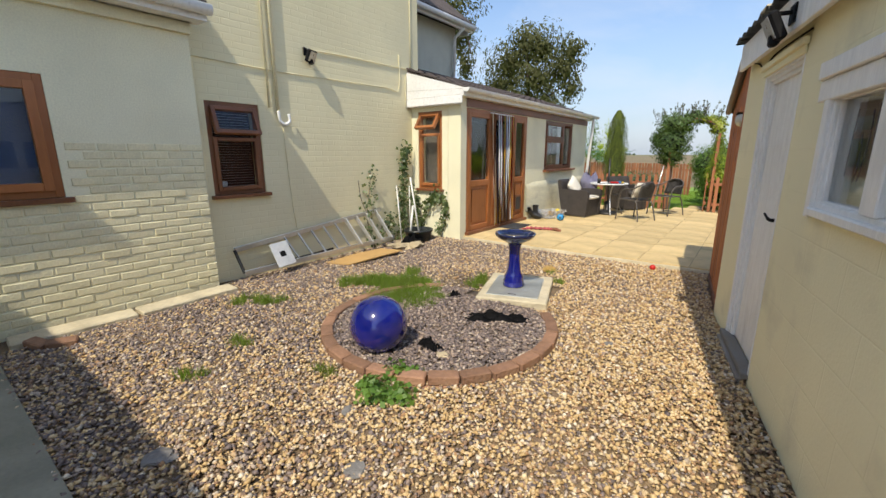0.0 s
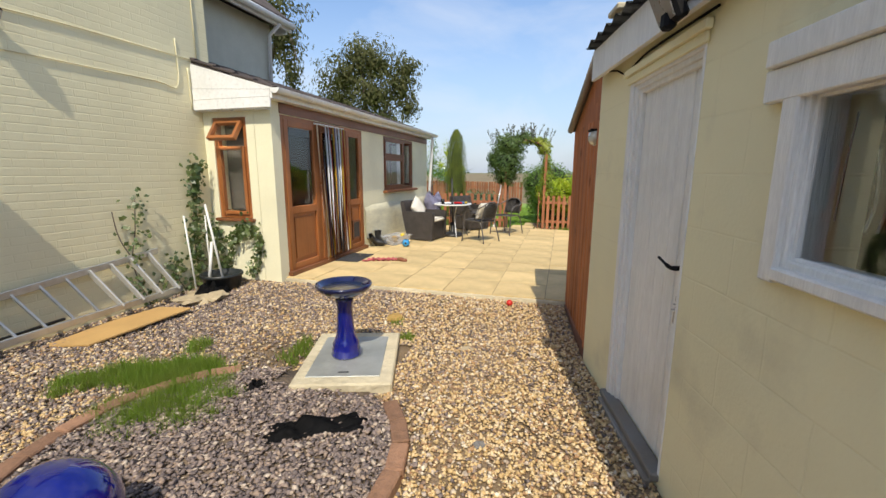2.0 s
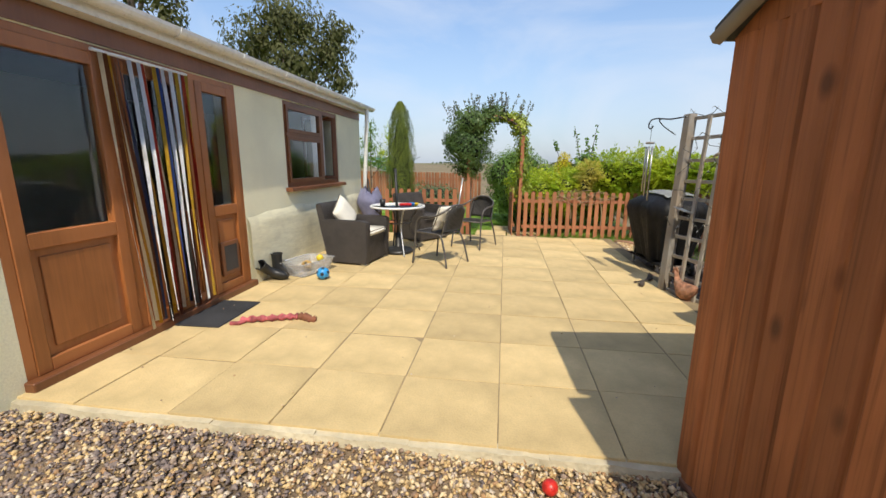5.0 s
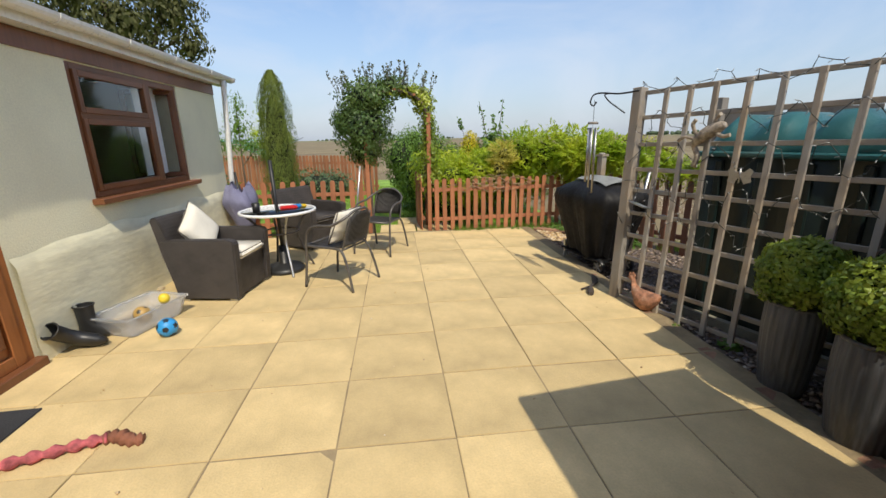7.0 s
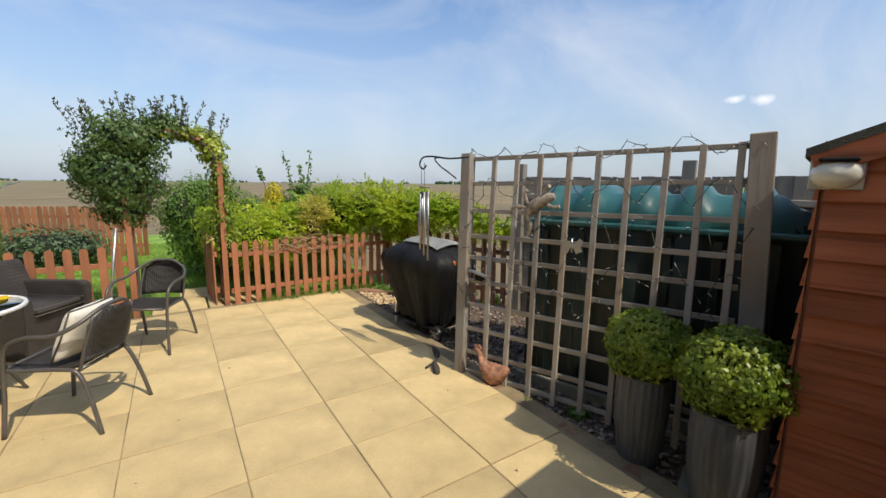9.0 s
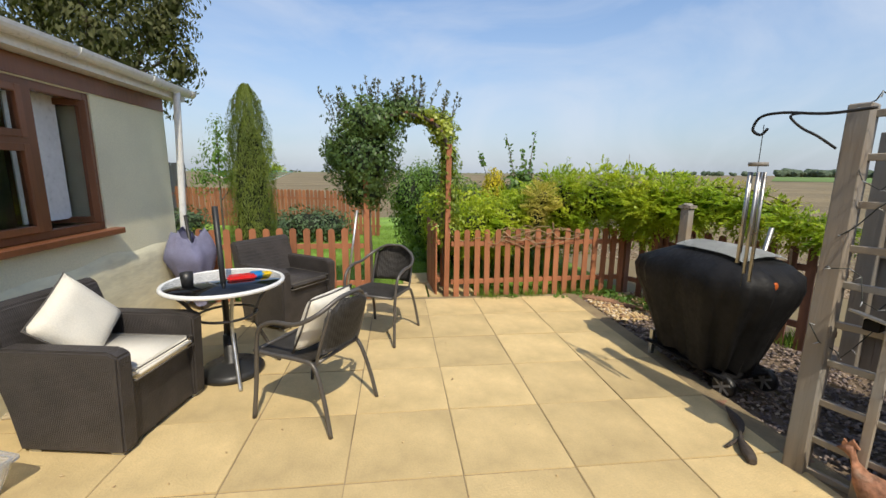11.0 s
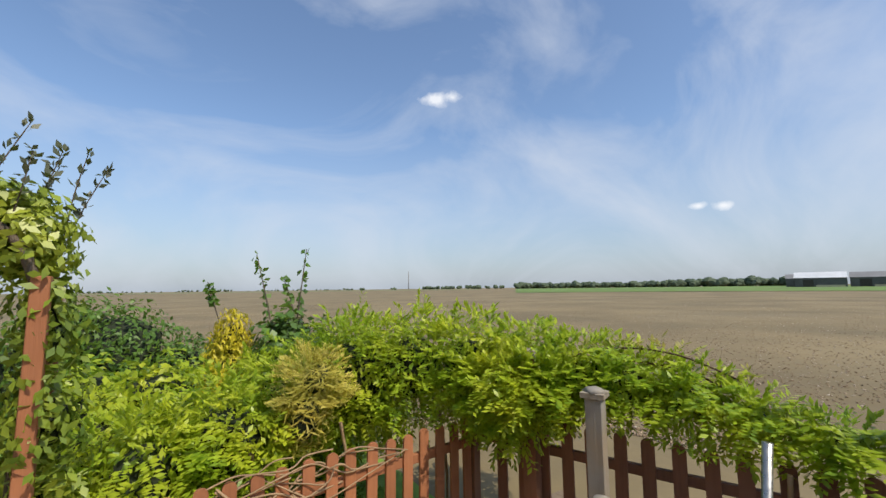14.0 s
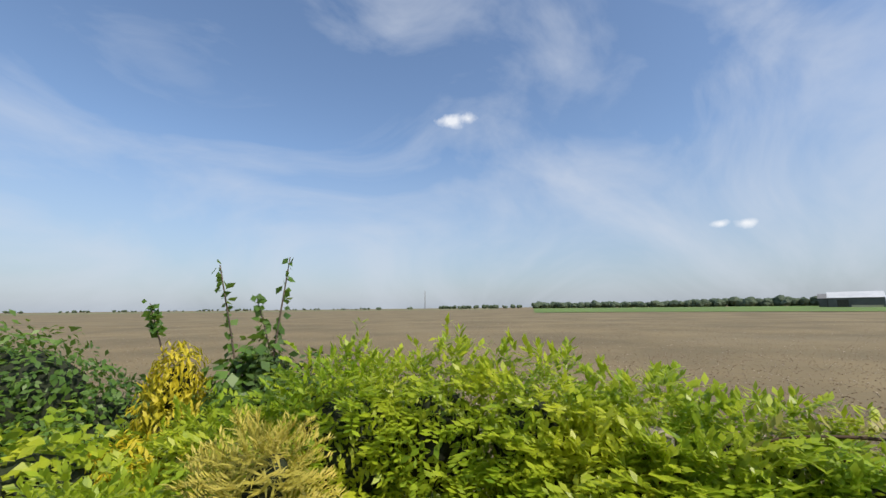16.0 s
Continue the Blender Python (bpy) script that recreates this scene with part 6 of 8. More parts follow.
def pillow(name, parent, w_, h_, d_, m, label=""):
    bm = bmesh.new()
    g = []
    k = 14
    for side in (1, -1):
        rows = []
        for i in range(k + 1):
            row = []
            for j in range(k + 1):
                u, v_ = i / k * 2 - 1, j / k * 2 - 1
                bul = ((1 - u ** 4) * (1 - v_ ** 4)) ** 0.6
                pin = 1 - 0.07 * (1 - abs(v_) ** 2) * abs(u) ** 3 - 0.05 * (1 - abs(u) ** 2) * abs(v_) ** 3
                row.append(bm.verts.new((side * d_ / 2 * bul * (1 + 0.1 * noise.noise(Vector((u * 2, v_ * 2, side)))), u * w_ / 2 * pin, v_ * h_ / 2 * pin)))
            rows.append(row)
        for i in range(k):
            for j in range(k):
                f = bm.faces.new((rows[i][j], rows[i + 1][j], rows[i + 1][j + 1], rows[i][j + 1]))
                f.smooth = True
    bmesh.ops.remove_doubles(bm, verts=bm.verts[:], dist=0.0008)
    bmesh.ops.transform(bm, matrix=m, verts=bm.verts[:])
    ob = part(name, bm, cushion_m, parent, label)
    edge = [m @ Vector((0, a * w_ / 2 * 0.985, b * h_ / 2 * 0.985)) for a, b in ((-1, -1), (0, -0.95), (1, -1), (0.94, 0), (1, 1), (0, 0.95), (-1, 1), (-0.94, 0))]
    bm = bmesh.new()
    tube(bm, edge, 0.006, 6, True)
    part("piping", bm, piping_m, ob)
    return ob


def wicker_armchair(m, label, pad):
    """Faces local +x."""
    t = thing("wicker_armchair", label, "armchair", m, "wicker armchairs")
    bm = bmesh.new()
    soft_box(bm, -0.25, 0.29, -0.29, 0.29, 0.02, 0.39, 0.015)
    part("seat_base", bm, wicker, t)
    for s_ in (-1, 1):
        bm = bmesh.new()
        prism(bm, [(-0.28, 0.02), (0.31, 0.02), (0.34, 0.57), (0.29, 0.60), (-0.37, 0.60)], s_ * 0.30 - 0.05, s_ * 0.30 + 0.05, "y")
        bmesh.ops.bevel(bm, geom=bm.edges[:], offset=0.012, segments=2, affect="EDGES")
        part("arm", bm, wicker, t)
    bm = bmesh.new()
    prof = [(-0.29, 0.04), (-0.20, 0.04), (-0.25, 0.45), (-0.35, 0.79), (-0.40, 0.82), (-0.44, 0.79), (-0.37, 0.45)]
    prism(bm, prof, -0.335, 0.335, "y")
    bmesh.ops.bevel(bm, geom=bm.edges[:], offset=0.012, segments=2, affect="EDGES")
    part("backrest", bm, wicker, t)
    for x in (-0.22, 0.25):
        for y in (-0.295, 0.295):
            one("foot", t, alu, (x - 0.035, x + 0.035, y - 0.035, y + 0.035, 0.0, 0.025))
    bm = bmesh.new()
    soft_box(bm, -0.24, 0.34, -0.245, 0.245, 0.385, 0.465, 0.03, None, 3)
    for f in bm.faces:
        f.smooth = True
    c = part("seat_cushion", bm, cushion_m if pad else wicker, t)
    bm = bmesh.new()
    for z in (0.395, 0.455):
        tube(bm, [(-0.235, -0.24, z), (0.335, -0.24, z), (0.335, 0.24, z), (-0.235, 0.24, z)], 0.005, 6, True)
    part("piping", bm, piping_m, c)
    return t


wicker_armchair(pose(-3.29, 9.52, P, 0, 0, -9), "dark brown wicker armchair with cream seat cushion near the wall", True)
th = thing("scatter_cushion", "cream scatter cushion propped in the wicker armchair", "cushion", pose(-3.47, 9.54, P + 0.64, 0, -22, -9) @ pose(0, 0, 0, 34, 0, 0), "scatter cushions")
pillow("cover", th, 0.44, 0.42, 0.15, Matrix.Identity(4))
wicker_armchair(pose(-2.72, 11.33, P, 0, 0, -35), "dark brown wicker armchair with dark seat by the fence", False)


def bistro_chair(m, label):
    """Tube frame with looped arms and woven seat and back; faces local +x."""
    t = thing("cane_armchair", label, "chair", m, "cane armchairs")
    for s_ in (-1, 1):
        bm = bmesh.new()
        tube(bm, smooth_path([(0.25, s_ * 0.27, 0.0), (0.22, s_ * 0.26, 0.25), (0.20, s_ * 0.26, 0.45), (0.16, s_ * 0.265, 0.60), (0.04, s_ * 0.27, 0.66), (-0.12, s_ * 0.265, 0.67), (-0.24, s_ * 0.22, 0.73), (-0.30, s_ * 0.10, 0.80), (-0.31, 0.0, 0.81)], 5), 0.0135, 8)
        part("arm_frame", bm, tube_m, t)
        bm = bmesh.new()
        tube(bm, smooth_path([(-0.32, s_ * 0.25, 0.0), (-0.27, s_ * 0.235, 0.22), (-0.20, s_ * 0.22, 0.40), (-0.10, s_ * 0.22, 0.43), (0.10, s_ * 0.235, 0.435), (0.21, s_ * 0.24, 0.44)], 5), 0.0135, 8)
        part("leg", bm, tube_m, t)
        bm = bmesh.new()
        tube(bm, smooth_path([(-0.20, s_ * 0.20, 0.42), (-0.24, s_ * 0.205, 0.55), (-0.30, s_ * 0.18, 0.76)], 5), 0.010, 8)
        part("back_upright", bm, tube_m, t)
    bm = bmesh.new()
    tube(bm, [(0.235, -0.245, 0.44), (0.235, 0.245, 0.44)], 0.012, 8)
    tube(bm, [(-0.20, -0.21, 0.42), (-0.20, 0.21, 0.42)], 0.012, 8)
    part("cross_rail", bm, tube_m, t)
    bm = bmesh.new()
    rows = []
    for i in range(9):
        x = -0.20 + 0.44 * i / 8
        rows.append([bm.verts.new((x, (j / 8 - 0.5) * (0.42 + 0.06 * i / 8), 0.437 - 0.018 * (1 - (2 * j / 8 - 1) ** 2) * math.sin(math.pi * i / 8))) for j in range(9)])
    for a_, b_ in zip(rows, rows[1:]):
        for j in range(8):
            f = bm.faces.new((a_[j], a_[j + 1], b_[j + 1], b_[j]))
            f.smooth = True
    bmesh.ops.solidify(bm, geom=bm.faces[:], thickness=0.012)
    part("seat", bm, cane_m, t)
    bm = bmesh.new()
    rows = []
    for i in range(9):
        z = 0.47 + 0.33 * i / 8
        w_ = 0.205 + 0.012 * i / 8 if i < 7 else 0.205 - 0.06 * (i - 6)
        rows.append([bm.verts.new((-0.215 - 0.095 * i / 8 - 0.05 * (1 - (2 * j / 8 - 1) ** 2), (j / 8 * 2 - 1) * w_, z)) for j in range(9)])
    for a_, b_ in zip(rows, rows[1:]):
        for j in range(8):
            f = bm.faces.new((a_[j], a_[j + 1], b_[j + 1], b_[j]))
            f.smooth = True
    bmesh.ops.solidify(bm, geom=bm.faces[:], thickness=0.010)
    part("backrest", bm, cane_m, t)
    return t


bistro_chair(pose(-2.13, 9.56, P, 0, 0, 151), "grey tubular garden chair with woven cane seat drawn to the table")
bistro_chair(pose(-1.74, 10.76, P, 0, 0, 243), "grey tubular garden chair with woven cane seat near the arch")
th = thing("scatter_cushion", "cream scatter cushion leaning in the cane chair", "cushion", pose(-2.04, 9.50, P + 0.63, 0, 0, 151) @ pose(0, 0, 0, 0, -24, 0), "scatter cushions")
pillow("cover", th, 0.40, 0.38, 0.13, Matrix.Identity(4))

table = thing("garden_table", "round garden table with black glass top and pale rim", "table", pose(-2.85, 10.09, P))
black_glass = plain("black_glass", (0.006, 0.007, 0.008), 0.06, vary=0.1, bump=0.0, coat=0.6)
bm = bmesh.new()
lathe(bm, [(0.0, 0.712), (0.395, 0.712), (0.395, 0.718), (0.0, 0.718)], 56)
part("glass_top", bm, black_glass, table)
bm = bmesh.new()
tube(bm, [(0.402 * math.cos(k * math.pi / 28), 0.402 * math.sin(k * math.pi / 28), 0.710) for k in range(56)], 0.016, 8, True)
part("rim", bm, M["white_upvc"], table, "white metal rim")
for k in range(4):
    a = k * math.pi / 2 + 0.5
    bm = bmesh.new()
    prof = [(0.37, 0.70), (0.29, 0.62), (0.21, 0.50), (0.19, 0.38), (0.26, 0.20), (0.35, 0.0)]
    tube(bm, smooth_path([(r_ * math.cos(a), r_ * math.sin(a), z) for r_, z in prof], 6), 0.013, 8)
    part("leg", bm, (tube_m, alu)[k == 3], table)
bm = bmesh.new()
tube(bm, [(0.205 * math.cos(k * math.pi / 16), 0.205 * math.sin(k * math.pi / 16), 0.47) for k in range(32)], 0.010, 8, True)
part("brace_ring", bm, tube_m, table)
stand = thing("parasol_stand", "black parasol base and pole through the table", "parasol stand", pose(-2.85, 10.09, P))
bm = bmesh.new()
lathe(bm, [(0.0, 0), (0.225, 0), (0.232, 0.03), (0.20, 0.06), (0.08, 0.085), (0.05, 0.10), (0.045, 0.30), (0.0, 0.30)], 32)
part("base", bm, boots_mat, stand)
bm = bmesh.new()
tube(bm, [(0, 0, 0.28), (-0.03, 0.02, 1.27)], 0.021, 10)
part("pole", bm, boots_mat, stand)
one("tag", stand, M["white_upvc"], (0.038, 0.045, -0.015, 0.015, 0.20, 0.24))
cup = thing("black_beaker", "matt black beaker standing on the glass table", "cup", pose(-3.04, 9.95, P + 0.718))
bm = bmesh.new()
lathe(bm, [(0.0, 0.0), (0.036, 0.0), (0.043, 0.105), (0.039, 0.105), (0.034, 0.01), (0.0, 0.008)], 20)
part("body", bm, boots_mat, cup)
gun = thing("toy_pack", "red blue and yellow plastic toy on the glass table", "toy", pose(-2.72, 10.16, P + 0.718, 0, 0, 25))
for nm, b_, c in (("red_piece", (-0.13, 0.07, -0.06, 0.05, 0, 0.035), (0.60, 0.02, 0.02)), ("blue_piece", (0.02, 0.13, -0.01, 0.07, 0.0, 0.04), (0.02, 0.22, 0.55)), ("yellow_piece", (0.10, 0.19, 0.0, 0.05, 0.0, 0.035), (0.75, 0.52, 0.02))):
    bm = bmesh.new()
    soft_box(bm, *b_, 0.014, None, 2)
    part(nm, bm, plain(nm + "_plastic", c, 0.35, vary=0.1, bump=0.02), gun)

# folded parasol canopy propped at the wall corner
para = thing("folded_parasol", "folded blue-grey parasol canopy propped by the downpipe", "parasol", pose(-3.74, 11.62, P))
bm = bmesh.new()
rings = []
for i in range(15):
    t = i / 14
    row = []
    for j in range(32):
        a = 2 * math.pi * j / 32
        r_ = (0.06 + 0.25 * t ** 0.8 * (1 - 0.62 * max(0, t - 0.72) * 3.6)) * (1 + (0.34 * abs(math.sin(2.5 * a + 1.1 * t)) + 0.10 * math.sin(7 * a)) * t)
        row.append(bm.verts.new((r_ * math.cos(a) * 0.75 - 0.10 * t, r_ * math.sin(a) + 0.05 * t, 0.06 + 0.78 * t + 0.055 * t * t * math.sin(3 * a + 0.7) + 0.03 * math.sin(11 * a) * t)))
    rings.append(row)
for a_, b_ in zip(rings, rings[1:]):
    for j in range(32):
        f = bm.faces.new((a_[j], a_[(j + 1) % 32], b_[(j + 1) % 32], b_[j]))
        f.smooth = True
bmesh.ops.solidify(bm, geom=bm.faces[:], thickness=0.004)
part("canopy", bm, plain("blue_grey_canvas", (0.34, 0.34, 0.50), 0.85, vary=0.14, grain=90, big=5, bump=0.2), para)
bm = bmesh.new()
tube(bm, [(0, 0, 0.0), (-0.10, 0.05, 1.05)], 0.018, 8)
part("pole", bm, boots_mat, para)

# ---- covered barbecue ----
cover_m = plain("creased_black_cover", (0.011, 0.011, 0.012), 0.62, vary=0.35, grain=30, big=6, bump=0.3)
cover_m.node_tree.nodes["Principled BSDF"].inputs["Specular IOR Level"].default_value = 0.22
bbq = thing("covered_barbecue", "barbecue under a black fabric cover with pale lid patch", "barbecue", pose(0.86, 9.80, 0.10, 0, 0, 8))
bm = bmesh.new()
sec = [(0.16, 0.22, 0.31, 0.0), (0.30, 0.25, 0.35, 0.0), (0.45, 0.28, 0.40, 0.01), (0.58, 0.305, 0.455, 0.02), (0.70, 0.33, 0.52, 0.03), (0.80, 0.345, 0.545, 0.03), (0.88, 0.335, 0.525, 0.02), (0.95, 0.28, 0.42, 0.0), (1.0, 0.20, 0.30, 0.0), (1.01, 0.05, 0.10, 0.0)]
rings = []
for z, rx, ry, off in sec:
    row = []
    for j in range(64):
        a = 2 * math.pi * j / 64
        ca, sa = math.cos(a), math.sin(a)
        q = (abs(ca) ** 4 + abs(sa) ** 4) ** -0.25
        fold = 1 + (0.20 * abs(math.sin(6 * a + 1.2 * math.sin(3 * a))) ** 2.2 - 0.06 + 0.06 * math.sin(19 * a + 3 * z)) * (0.0 if z > 0.93 else 0.30 + 0.75 * (0.93 - z))
        row.append(bm.verts.new((rx * ca * q * fold, off + ry * sa * q * fold, z + 0.03 * math.sin(5 * a) * (z < 0.2))))
    rings.append(row)
for a_, b_ in zip(rings, rings[1:]):
    for j in range(64):
        f = bm.faces.new((a_[j], a_[(j + 1) % 64], b_[(j + 1) % 64], b_[j]))
        f.smooth = True
bm.faces.new(rings[-1])
part("cover", bm, cover_m, bbq)
bm = bmesh.new()
rows = []
for i in range(7):
    x = -0.20 + 0.40 * i / 6
    rows.append([bm.verts.new((x, y, 1.062 - 0.035 * (x / 0.20) ** 2 - 0.03 * (y / 0.34) ** 4)) for y in [-0.36 + 0.58 * j / 8 for j in range(9)]])
for a_, b_ in zip(rows, rows[1:]):
    for j in range(8):
        f = bm.faces.new((a_[j], a_[j + 1], b_[j + 1], b_[j]))
        f.smooth = True
bmesh.ops.solidify(bm, geom=bm.faces[:], thickness=0.008)
part("lid_patch", bm, plain("pale_grey_vinyl", (0.52, 0.53, 0.50), 0.6, vary=0.15, bump=0.1), bbq, "faded pale grey top panel")
bm = bmesh.new()
lathe(bm, [(0.0, 0.0), (0.028, 0.0), (0.025, 0.006), (0.0, 0.006)], 20)
ob = part("badge", bm, plain("orange_badge", (0.55, 0.12, 0.02), 0.6, bump=0.05), bbq, "round orange badge")
ob.matrix_local = pose(-0.10, -0.505, 0.86, 90, 0, 0)
for y in (-0.33,):
    for x in (-0.18, 0.20):
        bm = bmesh.new()
        lathe(bm, [(0.03, -0.022), (0.07, -0.025), (0.082, -0.018), (0.082, 0.018), (0.07, 0.025), (0.03, 0.022)], 24)
        w_ = part("wheel", bm, boots_mat, bbq)
        w_.matrix_local = pose(x, y, 0.085, 0, 90, 0)
        bm = bmesh.new()
        for k in range(6):
            a = k * math.pi / 3
            bx(bm, 0.0, 0.07, -0.008, 0.008, -0.028, 0.028, Matrix.Rotation(a, 4, "Z"))
        part("hub", bm, plain("grey_hub", (0.30, 0.30, 0.30), 0.5, vary=0.1, bump=0.03), w_)
for x in (-0.2, 0.2):
    one("leg", bbq, alu, (x - 0.016, x + 0.016, 0.34, 0.372, 0.0, 0.25))
one("bottom_shelf", bbq, M["black_cover"], (-0.24, 0.24, -0.36, 0.38, 0.14, 0.16))

# ---- pots of clipped box ----
ribbed = plain("charcoal_ribbed_glaze", (0.075, 0.078, 0.085), 0.45, vary=0.3, grain=60, big=4, bump=0.25, stretch=(14, 14, 0.8))
box_leaf = leafy("box_leaves", (0.085, 0.15, 0.018), (0.20, 0.29, 0.03), (0.40, 0.45, 0.05), 0.4, 0.28)
def pot(x, y, r, h, br, label):
    t = thing("planter_pot", label, "pot", pose(x, y, 0.10), "tall box planters")
    bm = bmesh.new()
    lathe(bm, [(0.0, 0.0), (r * 0.72, 0.0), (r * 0.80, h * 0.08), (r * 0.98, h * 0.45), (r * 1.02, h * 0.75), (r, h * 0.97), (r * 0.93, h), (r * 0.86, h * 0.97), (r * 0.8, h * 0.92), (0.0, h * 0.92)], 96, flute=0.018, flutes=24)
    part("pot_body", bm, ribbed, t)
    bm = bmesh.new()
    tube(bm, [(r * 0.965 * math.cos(q * math.pi / 20), r * 0.965 * math.sin(q * math.pi / 20), h * 0.985) for q in range(40)], r * 0.075, 8, True)
    part("rim", bm, ribbed, t)
    bm = bmesh.new()
    lathe(bm, [(0.0, h * 0.93), (r * 0.84, h * 0.925), (r * 0.84, h * 0.91), (0.0, h * 0.91)], 24)
    part("compost", bm, M["soil"], t)
    b = thing("box_bush", "rounded clipped box bush with bright green tips", "shrub", pose(x, y, 0.10 + h * 0.92), "clipped box bushes")
    v1, f1 = [], []
    pos, d = blob_points(8200, (0, 0, br * 0.92), (br, br, br * 0.92), 0.30, 0.16, x * 7)
    pos, d = pos[pos[:, 2] > 0.0], d[pos[:, 2] > 0.0]
    v, f = leaf_cloud(pos, d, 0.026, 0.62, 0.0, 0.3)
    from_arrays("leaves", v, f, box_leaf, b, "stuff")
    # dark ball inside the leaves; the bush's inner shade is in its colour
    bm = bmesh.new()
    bmesh.ops.create_icosphere(bm, subdivisions=3, radius=br * 0.74, matrix=pose(0, 0, br * 0.92))
    part("inner_core", bm, plain("box_painted_shade", (0.018, 0.03, 0.010), 0.9, bump=0.3), b)
    bm = bmesh.new()
    tube(bm, [(0, 0, -0.02), (0, 0, br * 0.6)], 0.02, 8)
    part("stem", bm, M["grey_timber"], b)
pot(0.77, 7.22, 0.145, 0.57, 0.225, "tall ribbed charcoal planter on the bed")
pot(0.72, 6.75, 0.16, 0.58, 0.24, "tall ribbed charcoal planter beside the lapboard shed")
slab_ = thing("grey_flag", "dark grey flag under the planter", "slab", pose(0.76, 6.70, 0.06, 0, 0, 20))
one("flag", slab_, M["concrete_dark"], (-0.2, 0.3, -0.2, 0.25, 0, 0.04), bevel=0.006)

# ---- ornaments on and by the trellis ----
rusty = plain("terracotta_mosaic", (0.33, 0.155, 0.09), 0.7, vary=0.45, grain=40, big=22, bump=0.6, dirt=(0.5, 0.4, 0.3), dirt_amount=0.4)
bm = bmesh.new()
rings = []
for x, z, r_ in ((-0.15, 0.19, 0.006), (-0.12, 0.16, 0.05), (-0.06, 0.125, 0.085), (0.0, 0.115, 0.095), (0.06, 0.135, 0.08), (0.10, 0.19, 0.055), (0.115, 0.25, 0.038), (0.125, 0.285, 0.034), (0.15, 0.29, 0.02), (0.18, 0.28, 0.003)):
    rings.append([bm.verts.new((x, 0.8 * r_ * math.cos(k * math.pi / 8), z + r_ * math.sin(k * math.pi / 8))) for k in range(16)])
for a_, b_ in zip(rings, rings[1:]):
    for j in range(16):
        f = bm.faces.new((a_[j], a_[(j + 1) % 16], b_[(j + 1) % 16], b_[j]))
        f.smooth = True
prism(bm, [(0.10, 0.31), (0.13, 0.345), (0.145, 0.32), (0.16, 0.335), (0.165, 0.30)], -0.006, 0.006, "y")
tube(bm, [(0.0, 0.03, 0.05), (0.0, 0.03, 0.0)], 0.012, 6)
tube(bm, [(0.0, -0.03, 0.05), (0.0, -0.03, 0.0)], 0.012, 6)
hen = part("hen_ornament", bm, rusty, None, "terracotta patterned hen ornament at the trellis foot")
hen.matrix_world = pose(0.60, 8.38, 0.10, 0, 0, 115)
tagged(hen, category="ornament")
pale = plain("pale_mosaic", (0.30, 0.25, 0.19), 0.5, vary=0.5, grain=45, big=30, bump=0.5)
bm = bmesh.new()
tube(bm, smooth_path([(0, -0.17, 0.10), (0, -0.11, 0.075), (0, -0.02, 0.02), (0, 0.03, -0.04), (0, 0.0, -0.12), (0, 0.02, -0.20)], 5), [0.02 + 0.028 * math.sin(math.pi * min(1, i / 16)) for i in range(26)], 10)
for a, b_, c in (((0, -0.08, 0.06), (0, -0.10, 0.14), (-0.02, -0.14, 0.17)), ((0, -0.10, 0.05), (-0.02, -0.17, 0.02), (-0.02, -0.22, 0.03)), ((0, 0.02, 0.0), (-0.02, 0.10, 0.02), (-0.02, 0.15, -0.01)), ((0, 0.02, 0.02), (-0.02, 0.05, 0.10), (-0.02, 0.03, 0.14))):
    tube(bm, smooth_path([a, b_, c], 5), 0.014, 7)
liz = part("lizard_ornament", bm, pale, None, "pale mosaic lizard ornament hung on the trellis")
liz.matrix_world = TR @ pose(0.0, -0.60, 1.52)
tagged(liz, category="ornament")
bm = bmesh.new()
for s_ in (-1, 1):
    prism(bm, [(0.0, 0.0), (s_ * 0.05, 0.05), (s_ * 0.075, 0.03), (s_ * 0.06, -0.005), (s_ * 0.07, -0.04), (s_ * 0.03, -0.06)], -0.003, 0.003, "x")
tube(bm, [(0, 0, -0.05), (0, 0, 0.05)], 0.006, 6)
bf = part("butterfly_ornament", bm, steel, None, "silver wire butterfly ornament on the trellis")
bf.matrix_world = TR @ pose(-0.01, -0.92, 1.28, 0, 0, 15)
tagged(bf, category="ornament")
lan = thing("trellis_lantern", "small grey metal lantern fixed on the trellis", "lantern", TR @ pose(-0.06, -0.20, 0.98))
one("roof", lan, steel, (-0.06, 0.06, -0.08, 0.08, 0.0, 0.012), bevel=0.003, m=pose(0, 0, 0, 12, 14, 0))
one("body", lan, M["black_cover"], (-0.02, 0.04, -0.03, 0.03, -0.05, 0.0), bevel=0.004)
log = thing("fallen_branch", "dark broken branch lying by the trellis foot", "branch", pose(0.42, 8.95, P, 0, 0, 60))
bm = bmesh.new()
tube(bm, smooth_path([(-0.25, 0, 0.02), (-0.08, 0.02, 0.035), (0.1, -0.01, 0.03), (0.26, 0.03, 0.05)]), [0.02 + 0.012 * math.sin(i * 0.6) for i in range(19)], 7)
tube(bm, [(-0.02, 0.0, 0.03), (-0.15, 0.10, 0.02)], 0.010, 6)
part("limb", bm, plain("dark_bark", (0.07, 0.055, 0.045), 0.9, vary=0.3, bump=0.8), log)
lean_pole = thing("metal_pole", "pale metal pole leaning against the arch post", "pole", pose(-2.20, 11.84, P))
bm = bmesh.new()
tube(bm, [(0, 0, 0), (0.16, 0.03, 1.08)], 0.014, 8)
part("shaft", bm, alu, lean_pole)
bm = bmesh.new()
lathe(bm, [(0.0, 0.0), (0.03, 0.0), (0.03, 0.03), (0.016, 0.06), (0.0, 0.06)], 14)
part("foot", bm, M["white_upvc"], lean_pole)
